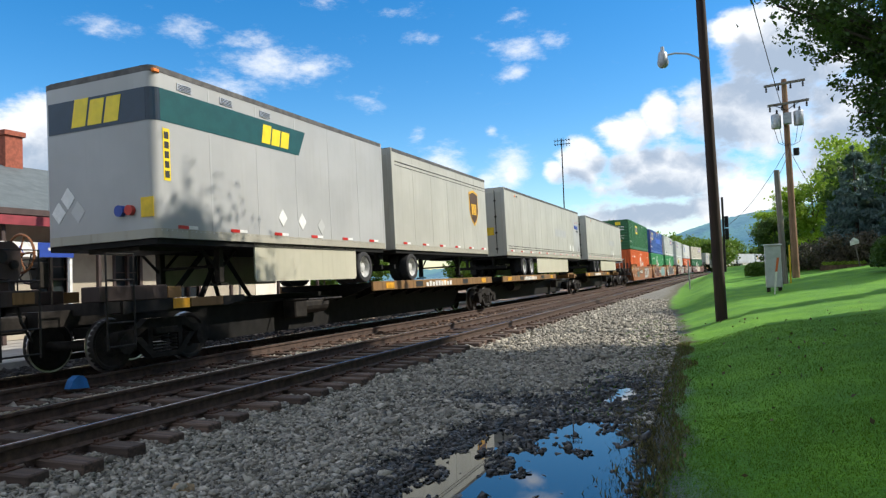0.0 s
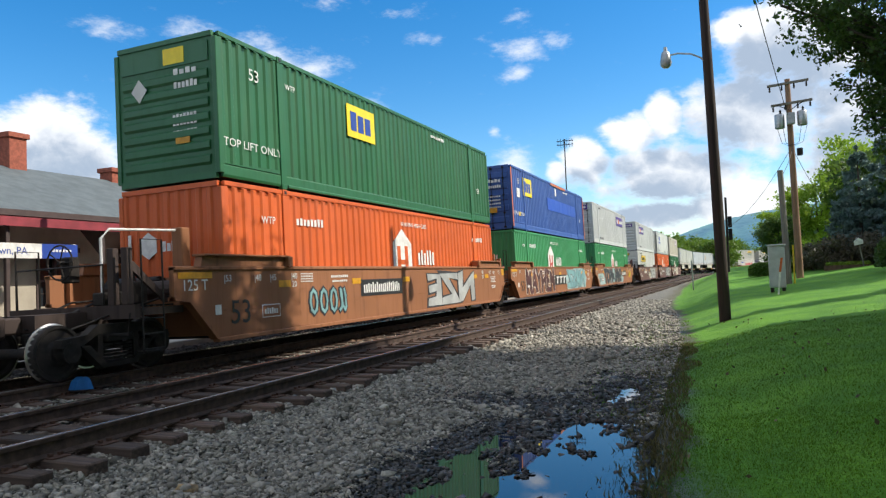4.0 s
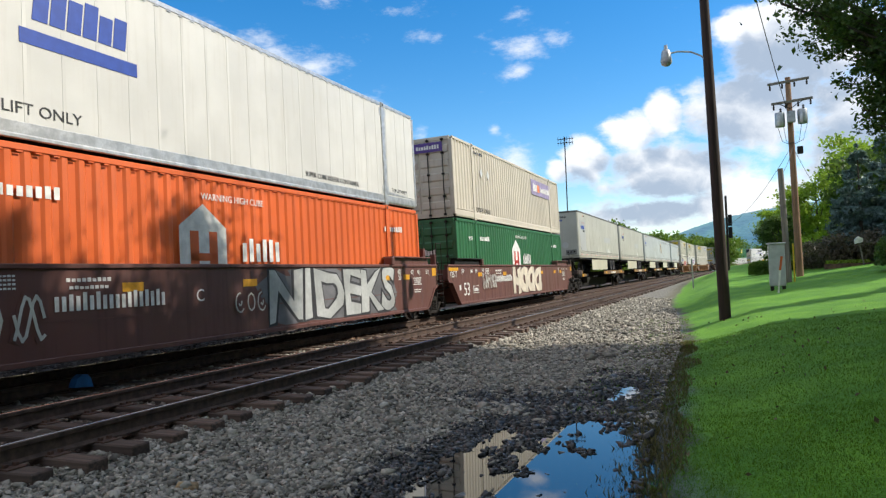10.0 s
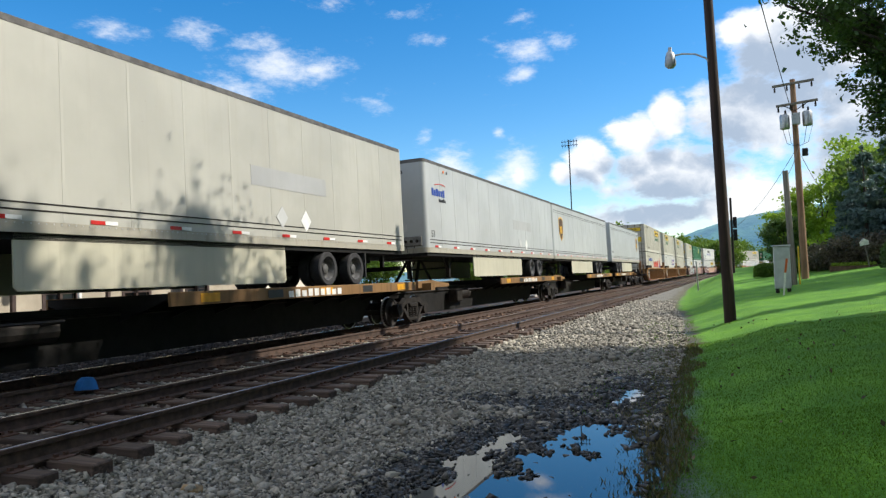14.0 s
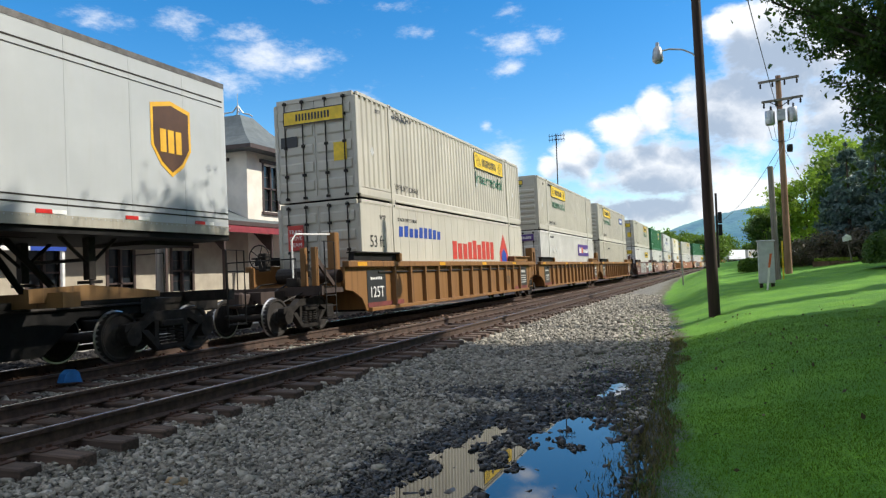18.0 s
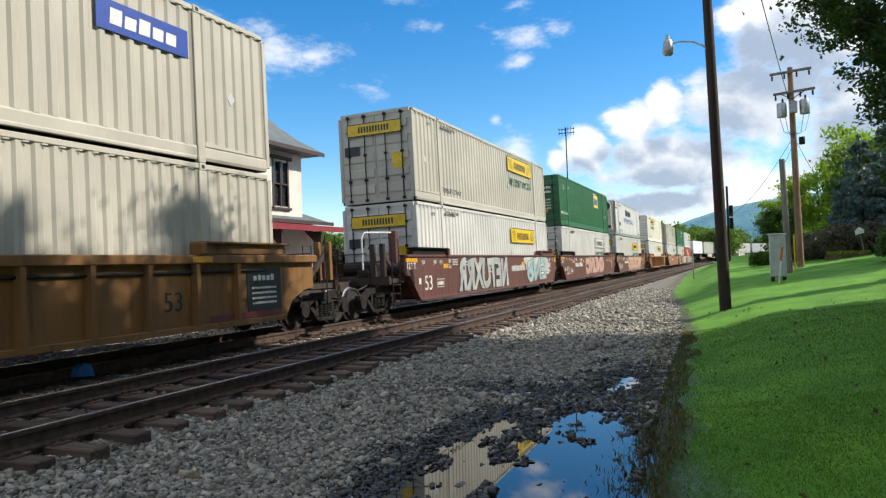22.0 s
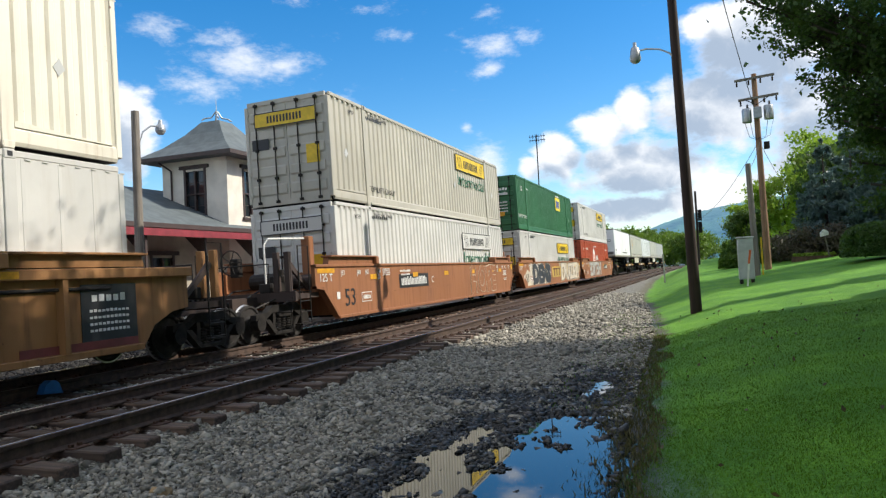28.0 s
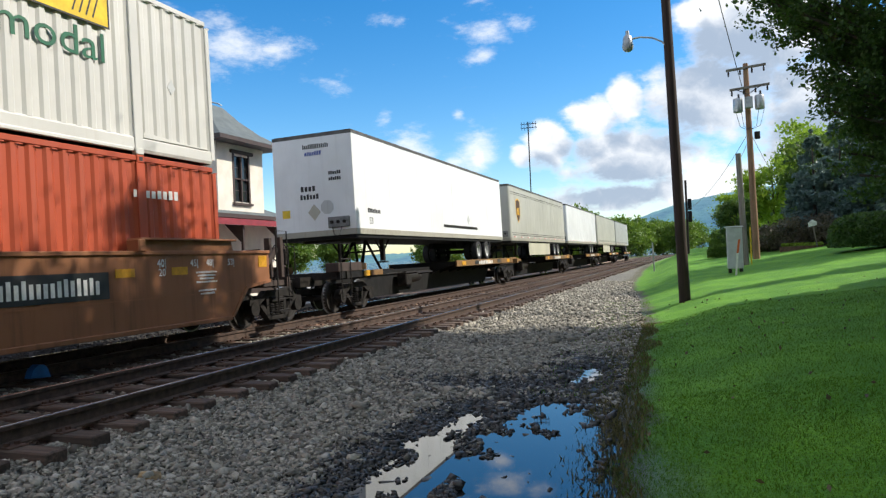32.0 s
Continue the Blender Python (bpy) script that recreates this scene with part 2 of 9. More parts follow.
    def lathe(self, outline, axis="x", n=24, at=(0, 0, 0)):
        """outline: (radius, place along the axis)."""
        verts, k = [], len(outline)
        for i in range(n):
            c, s = math.cos(2 * math.pi * i / n), math.sin(2 * math.pi * i / n)
            for r, d in outline:
                p = {"x": (d, r * c, r * s), "y": (r * s, d, r * c), "z": (r * c, r * s, d)}[axis]
                verts.append((p[0] + at[0], p[1] + at[1], p[2] + at[2]))
        faces = [(i * k + j, ((i + 1) % n) * k + j, ((i + 1) % n) * k + j + 1, i * k + j + 1) for i in range(n) for j in range(k - 1)]
        return self.add(verts, faces)

    def mesh(self, name, smooth=False):
        me = bpy.data.meshes.new(name)
        me.from_pydata(self.v, [], self.f)
        bm = bmesh.new()
        bm.from_mesh(me)
        bmesh.ops.recalc_face_normals(bm, faces=bm.faces)
        bm.to_mesh(me)
        bm.free()
        if smooth:
            me.shade_smooth()
            me.set_sharp_from_angle(angle=radians(38))
        return me


def part(name, shape, material, parent=None, label="", smooth=False):
    """One mesh object under a thing or a part."""
    me = shape if isinstance(shape, bpy.types.Mesh) else shape.mesh(name, smooth)
    if material is not None and not me.materials:
        me.materials.append(material)
    ob = new(name, me)
    ob.parent = parent
    return tagged(ob, label) if label else ob


def thing(name, label, category, group="", kind=""):
    return tagged(new(name), label, category, group, kind)


LETTERS = {}


def letters(text, height, depth=0.004, wide=1.0, fat=0.0):
    """Flat letters as a mesh in the plane of y (reading way) and z, facing +x, centred. fat: how far their edges are pushed out."""
    key = (text, height, wide, fat)
    if key not in LETTERS:
        cu = bpy.data.curves.new("letters", "FONT")
        cu.body, cu.size, cu.align_x, cu.align_y = text, height * 1.38, "CENTER", "CENTER"
        cu.extrude, cu.resolution_u, cu.offset = depth / 2, 3, fat
        ob = bpy.data.objects.new("letters", cu)
        scene.collection.objects.link(ob)
        me = bpy.data.meshes.new_from_object(ob.evaluated_get(bpy.context.evaluated_depsgraph_get()))
        me.transform(Matrix(((0, 0, 1, 0), (wide, 0, 0, 0), (0, 1, 0, 0), (0, 0, 0, 1))))
        bpy.data.objects.remove(ob)
        bpy.data.curves.remove(cu)
        LETTERS[key] = me
    return LETTERS[key]


# ---- the line of the tracks ----
TRAIN_X, NEAR_X, GAUGE = -10.17, -6.66, 1.505
SPEED = 14.9
BEND_FROM, BEND_FULL, BEND_END, RADIUS = 140.0, 170.0, 470.0, 260.0


def bend():
    """Places and headings every metre along the tracks' middle line: straight, then easing into a right-hand curve."""
    out, x, y, a = [], 0.0, 0.0, 0.0
    for s in range(0, 1100):
        out.append((x, y, a))
        k = 0.0 if s < BEND_FROM else min(1.0, (s - BEND_FROM) / (BEND_FULL - BEND_FROM)) / RADIUS
        if s > BEND_END:
            k = 0.0
        a += k
        x, y = x + math.sin(a), y + math.cos(a)
    return out


BEND = bend()


def along(s, offset):
    """The point and the heading (clockwise from +y) at s metres, offset to the right of the middle line."""
    if s <= 0:
        return offset, s, 0.0
    i = min(int(s), len(BEND) - 2)
    f = s - i
    x, y, a = (p + (q - p) * f for p, q in zip(BEND[i], BEND[i + 1]))
    return x + offset * math.cos(a), y - offset * math.sin(a), a


LEAN = 1.2  # the train's track is banked a little


def train_rows(u):
    """A train part whose middle is u metres down the line when the clip starts."""
    rows = []
    for i in range(0, 33):
        s = u - SPEED * i
        x, y, a = along(s, TRAIN_X)
        rows.append((float(i), Matrix.Translation((x, y, 0)) @ Matrix.Rotation(-a, 4, "Z") @ Matrix.Rotation(radians(-LEAN), 4, "Y")))
    return rows


MOVING = []  # (thing, metres down the line)
TURNING = []  # (axle with wheels, metres down the line, its place on its thing)


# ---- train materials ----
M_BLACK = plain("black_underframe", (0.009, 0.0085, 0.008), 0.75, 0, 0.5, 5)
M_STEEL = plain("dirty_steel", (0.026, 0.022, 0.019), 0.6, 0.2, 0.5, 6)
M_UNIT_RUSTY = paint("cooling_unit_rusty", (0.60, 0.52, 0.42), 0.5, (0.26, 0.13, 0.05), 1.0, 0.10, (0.30, 0.13, 0.05), 0.0, 0.35)
M_GRIME = paint("end_grime", (0.048, 0.030, 0.024), 0.75, (0.02, 0.017, 0.015), 0.8, 0.12, (0.11, 0.05, 0.026))
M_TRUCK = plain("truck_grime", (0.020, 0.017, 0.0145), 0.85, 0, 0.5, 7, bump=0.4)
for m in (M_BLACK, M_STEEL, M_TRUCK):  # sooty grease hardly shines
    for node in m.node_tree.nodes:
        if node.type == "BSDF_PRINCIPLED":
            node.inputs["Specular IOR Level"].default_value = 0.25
M_RUBBER = plain("tyre_rubber", (0.028, 0.028, 0.03), 0.85, 0, 0.4, 9, 70, 0.3)
M_RIM = plain("painted_rim", (0.55, 0.55, 0.53), 0.45, 0.0, 0.35, 14)
M_GREY_RIM = plain("dark_hub", (0.10, 0.10, 0.10), 0.6, 0.2, 0.4, 14)
M_ORANGE_BROWN = paint("well_faded_orange_brown", (0.27, 0.105, 0.040), 0.6, (0.09, 0.05, 0.03), 0.6, 0.08, (0.12, 0.05, 0.025))
M_MAROON = paint("well_maroon", (0.115, 0.045, 0.036), 0.5, (0.05, 0.03, 0.026), 0.5, 0.03, (0.07, 0.03, 0.02))
M_YELLOW_WELL = paint("well_yellow", (0.20, 0.092, 0.022), 0.6, (0.09, 0.046, 0.024), 0.9, 0.26, (0.16, 0.07, 0.03))
M_WHITE = paint("container_white", (0.58, 0.57, 0.54), 0.42, (0.38, 0.34, 0.28), 0.28, 0.03)
M_CREAM = paint("container_cream", (0.46, 0.435, 0.37), 0.45, (0.36, 0.30, 0.22), 0.4, 0.07)
M_TAN = paint("container_tan", (0.52, 0.47, 0.39), 0.5, (0.26, 0.21, 0.16), 0.45, 0.06)
M_GREY = paint("container_grey", (0.50, 0.51, 0.505), 0.45, (0.25, 0.24, 0.22), 0.35, 0.03)
M_GREEN = paint("container_green", (0.020, 0.125, 0.045), 0.42, (0.03, 0.07, 0.035), 0.35, 0.02)
M_BRIGHT_GREEN = paint("container_bright_green", (0.045, 0.265, 0.10), 0.42, (0.04, 0.10, 0.05), 0.35, 0.02)
M_BLUE = paint("container_blue", (0.035, 0.095, 0.33), 0.42, (0.03, 0.05, 0.13), 0.4, 0.03)
M_PATCH_BLUE = paint("blue_patch", (0.015, 0.075, 0.42), 0.4, (0.03, 0.06, 0.2), 0.2, 0.0)
M_ORANGE = paint("container_orange", (0.62, 0.115, 0.022), 0.42, (0.28, 0.07, 0.03), 0.35, 0.02)
M_RED_ORANGE = paint("container_red_orange", (0.40, 0.066, 0.024), 0.45, (0.24, 0.06, 0.03), 0.4, 0.03)
M_TRAILER = paint("trailer_off_white", (0.425, 0.42, 0.375), 0.4, (0.36, 0.34, 0.29), 0.4, 0.02)
M_TRAILER_WHITE = paint("trailer_white", (0.80, 0.81, 0.82), 0.36, (0.45, 0.44, 0.42), 0.2, 0.01)
M_TRAILER_GREY = paint("trailer_grey", (0.39, 0.395, 0.395), 0.36, (0.33, 0.33, 0.31), 0.3, 0.01)
M_SKIRT = paint("skirt_cream", (0.47, 0.45, 0.35), 0.5, (0.30, 0.27, 0.2), 0.45, 0.02)
M_RAIL_CREAM = paint("rail_cream", (0.36, 0.34, 0.28), 0.5, (0.20, 0.17, 0.12), 0.55, 0.06)
M_ALU = plain("aluminium_rail", (0.55, 0.55, 0.54), 0.38, 0.7, 0.25, 6)
M_SIGN_YELLOW = plain("sign_yellow", (0.74, 0.50, 0.015), 0.45, 0, 0.2, 5)
M_CAUTION = plain("marker_amber", (0.62, 0.30, 0.012), 0.5, 0, 0.25, 7)
M_INK = plain("lettering_black", (0.022, 0.022, 0.024), 0.5, 0, 0.2, 6)
M_INK_GREEN = plain("lettering_green", (0.012, 0.115, 0.055), 0.5, 0, 0.2, 6)
M_INK_WHITE = plain("lettering_white", (0.72, 0.71, 0.68), 0.5, 0, 0.2, 6)
M_PURPLE = plain("sign_purple", (0.075, 0.03, 0.22), 0.45, 0, 0.2, 6)
M_LOGO_ORANGE = plain("logo_orange", (0.80, 0.20, 0.02), 0.45, 0, 0.1, 6)
M_LOGO_BLUE = plain("logo_blue", (0.02, 0.06, 0.32), 0.45, 0, 0.15, 6)
M_LOGO_RED = plain("logo_red", (0.50, 0.045, 0.03), 0.5, 0, 0.25, 6)
M_TEAL = plain("stripe_teal", (0.012, 0.075, 0.072), 0.35, 0, 0.15, 4)
M_NAVY = plain("stripe_navy", (0.012, 0.03, 0.055), 0.35, 0, 0.15, 4)
M_LOGO_YELLOW = plain("logo_yellow", (0.82, 0.62, 0.01), 0.4, 0, 0.1, 5)
M_LOGO_BROWN = plain("logo_brown", (0.085, 0.04, 0.018), 0.4, 0, 0.15, 5)
M_LOGO_GOLD = plain("logo_gold", (0.72, 0.40, 0.03), 0.4, 0, 0.15, 5)
M_REFLECT_RED = plain("reflector_red", (0.55, 0.025, 0.02), 0.35, 0, 0.15, 8)
M_REFLECT_WHITE = plain("reflector_white", (0.78, 0.78, 0.76), 0.3, 0, 0.1, 8)
M_SPRAY_GREY = plain("spray_paint_grey", (0.50, 0.50, 0.46), 0.65, 0, 0.3, 2.5, 20)
M_SPRAY_TEAL = plain("spray_paint_teal", (0.17, 0.33, 0.34), 0.65, 0, 0.3, 2.5, 20)
M_SPRAY_DARK = plain("spray_paint_dark", (0.03, 0.03, 0.035), 0.65, 0, 0.3, 2.5, 20)
M_SPRAY_PINK = plain("spray_paint_pink", (0.50, 0.30, 0.27), 0.65, 0, 0.3, 2.5, 20)
M_MARK_BAND = plain("band_dull_red", (0.16, 0.035, 0.03), 0.6, 0, 0.3, 3)
M_GLASS_DARK = plain("dark_grille", (0.012, 0.013, 0.015), 0.35, 0, 0.3, 8)

LONG, HALF, TALL = 16.15, 1.295, 2.896
CACHE = {}


def cached(key, build):
    if key not in CACHE:
        CACHE[key] = build()
    return CACHE[key]


def tinted(key, me, material):
    """A copy of a mesh in another colour, made once."""
    def build():
        c = me.copy()
        c.materials.clear()
        c.materials.append(material)
        return c
    return cached((key, material.name), build)


# ---- signs ----
def on_side(name, ob_parent, y, z, w, h, material, x=HALF + 0.004, thick=0.006, label=""):
    return part(name, Shape().box(x, x + thick, y - w / 2, y + w / 2, z - h / 2, z + h / 2), material, ob_parent, label)


def bars(name, parent, y, z, w, h, count, material, x, slant=0.0, gap=0.3, seed=3, facing="side", label=""):
    """Unreadable or unlettered words: upright bars of the word's size."""
    rng = random.Random(seed)
    s, step = Shape(), w / count
    for i in range(count):
        a = y - w / 2 + i * step
        b = a + step * (1 - gap)
        hh = h * (1 if seed == 1 else rng.choice((1, 1, 0.8, 0.8, 0.9)))
        lo, hi = z - h / 2, z - h / 2 + hh
        if facing == "side":
            s.prism([(a, lo), (b, lo), (b + slant * hh, hi), (a + slant * hh, hi)], x, x + 0.005)
        else:
            s.prism([(a, lo), (b, lo), (b + slant * hh, hi), (a + slant * hh, hi)], x - 0.005, x, "y")
    return part(name, s, material, parent, label)


def words(name, parent, text, y, z, h, material, x, wide=1.0, label=""):
    ob = part(name, tinted(("word", text, h, wide), letters(text, h, wide=wide), material), None, parent, label)
    ob.location = (x + 0.004, y, z)
    return ob


def words_end(name, parent, text, x, z, h, material, y, wide=1.0):
    """Letters on an end that faces -y."""
    ob = part(name, tinted(("word", text, h, wide), letters(text, h, wide=wide), material), None, parent)
    ob.matrix_local = Matrix.Translation((x, y - 0.004, z)) @ Matrix.Rotation(radians(-90), 4, "Z")
    return ob


def diamond(parent, y, z, r, material, x, name="placard"):
    return part(name, Shape().prism([(y, z - r), (y + r * 0.85, z), (y, z + r), (y - r * 0.85, z)], x, x + 0.006), material, parent)


def diamond_end(parent, x, z, r, material, y, name="placard"):
    return part(name, Shape().prism([(x, z - r), (x + r * 0.85, z), (x, z + r), (x - r * 0.85, z)], y - 0.006, y, "y"), material, parent)


def banner(parent, y, z, w, h, x=HALF + 0.03, label="yellow banner with black word bars", field=None, ink=None):
    """A framed banner with the maker's word as bars and scrolls at both ends."""
    sign = on_side("sign", parent, y, z, w, h, field or M_SIGN_YELLOW, x, 0.006, label)
    ink = ink or M_INK
    frame_s = Shape()
    for a, b, c, d in ((-w / 2, w / 2, h / 2 - 0.03, h / 2), (-w / 2, w / 2, -h / 2, -h / 2 + 0.03), (-w / 2, -w / 2 + 0.03, -h / 2 + 0.03, h / 2 - 0.03), (w / 2 - 0.03, w / 2, -h / 2 + 0.03, h / 2 - 0.03)):
        frame_s.box(x + 0.007, x + 0.011, y + a, y + b, z + c, z + d)
    part("border", frame_s, ink, sign)
    bars("lettering", sign, y, z - h * 0.02, w * 0.50, h * 0.46, 11, ink, x + 0.007, gap=0.42, seed=1)
    for k in (-1, 1):
        for j in range(4):
            a = 0.30 + j * 0.035
            part("scroll", Shape().prism([(y + k * w * a, z - h * 0.34), (y + k * w * (a + 0.008), z - h * 0.34), (y + k * w * (a + 0.05), z + h * 0.34), (y + k * w * (a + 0.042), z + h * 0.34)], x + 0.007, x + 0.010), ink, sign)
    return sign


def banner_end(parent, x, z, w, h, y, field=None, ink=None):
    sign = part("sign", Shape().box(x - w / 2, x + w / 2, y - 0.006, y, z - h / 2, z + h / 2), field or M_SIGN_YELLOW, parent, "yellow banner with black word bars")
    s = Shape()
    for a, b, c, d in ((-w / 2, w / 2, h / 2 - 0.025, h / 2), (-w / 2, w / 2, -h / 2, -h / 2 + 0.025), (-w / 2, -w / 2 + 0.025, -h / 2 + 0.025, h / 2 - 0.025), (w / 2 - 0.025, w / 2, -h / 2 + 0.025, h / 2 - 0.025)):
        s.box(x + a, x + b, y - 0.011, y - 0.007, z + c, z + d)
    part("border", s, ink or M_INK, sign)
    bars("lettering", sign, x, z, w * 0.58, h * 0.48, 11, ink or M_INK, y - 0.007, gap=0.42, seed=1, facing="end")
    return sign


# ---- shipping containers ----
def ribbed_side(pitch=0.292, deep=0.036, flat=False):
    """One long side, ribs standing upright between the posts, as seen from +x."""
    s = Shape()
    y0, y1, z0, z1 = -LONG / 2 + 0.12, LONG / 2 - 0.12, 0.30, TALL - 0.10
    n = int((y1 - y0) / pitch)
    p = (y1 - y0) / n
    line = []
    for i in range(n):
        a = y0 + i * p
        line += [(a, 0), (a + p * 0.30, 0), (a + p * 0.46, -deep), (a + p * 0.84, -deep)]
    line.append((y1, 0))
    verts = [(HALF - 0.02 + d, y, z) for z in (z0, z1) for y, d in line]
    k = len(line)
    s.add(verts, [(i, i + 1, k + i + 1, k + i) for i in range(k - 1)])
    return s


def flat_side(lead=0.1):
    s = Shape()
    s.box(HALF - 0.035, HALF - 0.012, -LONG / 2 + lead, LONG / 2 - 0.1, 0.17, TALL - 0.1)
    return s


def mirror(shape):
    out = Shape()
    return out.add([(-x, y, z) for x, y, z in shape.v], [tuple(reversed(f)) for f in shape.f])


def door_panel(x0, x1):
    s = Shape()
    s.box(x0, x1, -LONG / 2 + 0.02, -LONG / 2 + 0.05, 0.16, TALL - 0.12)
    return s


def lock_rod(x):
    s = Shape()
    y = -LONG / 2 - 0.035
    s.tube((x, y, 0.08), (x, y, TALL - 0.06), 0.017, n=8)
    for z in (0.12, 0.75, 1.55, 2.3, TALL - 0.12):
        s.box(x - 0.05, x + 0.05, y - 0.022, y + 0.04, z - 0.035, z + 0.035)
    return s


def end_ribs():
    """The blind end: a plate with level pressings."""
    s = Shape()
    s.box(-HALF + 0.1, HALF - 0.1, -LONG / 2 + 0.03, -LONG / 2 + 0.06, 0.16, TALL - 0.10)
    return s


def end_upright():
    s = Shape()
    x0, n = -HALF + 0.1, 9
    p = (2 * HALF - 0.2) / n
    line = []
    for i in range(n):
        a = x0 + i * p
        line += [(a, 0), (a + p * 0.3, 0), (a + p * 0.45, 0.04), (a + p * 0.85, 0.04)]
    line.append((x0 + n * p, 0))
    k = len(line)
    verts = [(x, -LONG / 2 + 0.02 + d, z) for z in (0.16, TALL - 0.1) for x, d in line]
    return s.add(verts, [(i, i + 1, k + i + 1, k + i) for i in range(k - 1)])


def container(label, colour, door="doors", side="ribs", frame_mat=None, trim=None, roof_mat=None):
    """A 53-foot box, origin under its middle. Its -y end leads."""
    box = thing("shipping_container", label, "container", "containers on the train")
    fm = frame_mat or colour
    key = colour.name
    front = 0.64 if door == "cooler" else 0.1
    ribs = cached(("side", side, front), lambda: (ribbed_side() if side == "ribs" else flat_side(front)).mesh("side_panel"))
    back = cached(("side_back", side, front), lambda: mirror(ribbed_side() if side == "ribs" else flat_side(front)).mesh("side_panel"))
    panel = part("side_panel", tinted(("side", side, front), ribs, colour), None, box)
    if side != "ribs":
        seam = tinted("seam", cached("seam", lambda: Shape().box(HALF - 0.012, HALF - 0.008, -0.03, 0.03, 0.19, TALL - 0.12).mesh("panel_seam")), colour)
        for i in range(2, 26):
            part("panel_seam", seam, None, panel).location = (0, -LONG / 2 + i * LONG / 26, 0)
    part("side_panel", tinted(("side_back", side, front), back, colour), None, box)

    def roof():
        s = Shape()
        s.box(-HALF + 0.06, HALF - 0.06, -LONG / 2 + front, LONG / 2 - 0.06, TALL - 0.05, TALL - 0.025)
        for i in range(0 if front < 0.5 else 1, 32):
            y = -LONG / 2 + 0.4 + i * 0.495
            s.box(-HALF + 0.14, HALF - 0.14, y, y + 0.24, TALL - 0.025, TALL - 0.008)
        return s.mesh("roof")
    part("roof", tinted(("roof", front), cached(("roof", front), roof), roof_mat or fm), None, box)

    def top_rail():
        s = Shape()
        s.box(HALF - 0.075, HALF - 0.002, -LONG / 2 + 0.1, LONG / 2 - 0.1, TALL - 0.10, TALL - 0.004, 0.01)
        for i in range(int(LONG / 0.292)):
            y = -LONG / 2 + 0.3 + i * 0.292
            s.box(HALF - 0.004, HALF + 0.004, y, y + 0.1, TALL - 0.125, TALL - 0.105)
        return s.mesh("top_rail")
    part("top_rail", tinted("top_rail", cached("top_rail", top_rail), fm), None, box)

    def bottom_rail():
        s = Shape()
        s.prism([(HALF - 0.06, 0.05), (HALF - 0.028, 0.05), (HALF - 0.006, 0.10), (HALF - 0.006, 0.27), (HALF - 0.03, 0.305), (HALF - 0.07, 0.305)], -LONG / 2 + 0.1, LONG / 2 - 0.1, "y")
        return s.mesh("bottom_rail")
    part("bottom_rail", tinted("bottom_rail", cached("bottom_rail", bottom_rail), fm), None, box)

    lip = lambda: Shape().prism([(HALF - 0.004, 0.03), (HALF + 0.016, 0.045), (HALF + 0.016, 0.085), (HALF - 0.004, 0.11)], -5.85, 5.85, "y").mesh("rail_lip")
    part("rail_lip", tinted("rail_lip", cached("rail_lip", lip), fm), None, box)
    for i, k in enumerate((-1, 1)):
        wedge = lambda: Shape().prism([(k * 6.12, 0.31), (k * 6.12, 0.40), (k * 7.9, 0.31)], HALF - 0.05, HALF - 0.004).mesh("rail_gusset")
        part("rail_gusset", tinted(("gusset", i), cached(("gusset", i), wedge), fm), None, box)
    plate = lambda: Shape().box(-HALF + 0.02, HALF - 0.07, -LONG / 2 + 0.08, LONG / 2 - 0.08, 0.05, 0.14).mesh("floor_pan")
    part("floor_pan", tinted("floor_pan", cached("floor_pan", plate), M_BLACK), None, box)
    rail = lambda: Shape().box(-HALF, -HALF + 0.06, -LONG / 2 + 0.1, LONG / 2 - 0.1, 0.03, 0.17).mesh("bottom_rail")
    part("bottom_rail", tinted("back_rail", cached("back_rail", rail), fm), None, box)

    def post(x, y):
        return lambda: Shape().box(x - 0.055, x + 0.055, y - 0.06, y + 0.06, 0.12, TALL - 0.12, 0.012).mesh("corner_post")

    def casting(x, y, z):
        def build():
            s = Shape().box(x - 0.085, x + 0.085, y - 0.089, y + 0.089, z - 0.059, z + 0.059, 0.012)
            return s.mesh("corner_casting")
        return build
    for i, (x, y) in enumerate(((HALF - 0.055, -LONG / 2 + 0.06), (HALF - 0.055, LONG / 2 - 0.06), (-HALF + 0.055, -LONG / 2 + 0.06), (-HALF + 0.055, LONG / 2 - 0.06))):
        part("corner_post", tinted(("post", i), cached(("post", i), post(x, y)), fm), None, box)
    # lifting posts at the forty-foot places
    for i, y in enumerate((-6.0, 6.0)):
        def lift():
            s = Shape().box(HALF - 0.03, HALF + 0.014, y - 0.10, y + 0.10, 0.02, TALL - 0.13, 0.008)
            s.box(HALF - 0.09, HALF + 0.02, y - 0.09, y + 0.09, TALL - 0.13, TALL + 0.008, 0.012)
            s.box(HALF - 0.09, HALF + 0.02, y - 0.09, y + 0.09, -0.008, 0.11, 0.012)
            return s.mesh("lift_post")
        part("lift_post", tinted(("lift", i), cached(("lift", i), lift), fm), None, box)
        part("lock_pocket", tinted(("pocket", i), cached(("pocket", i), lambda: Shape().box(HALF + 0.02, HALF + 0.024, y - 0.04, y + 0.04, TALL - 0.095, TALL - 0.025).mesh("lock_pocket")), trim or M_INK), None, box)
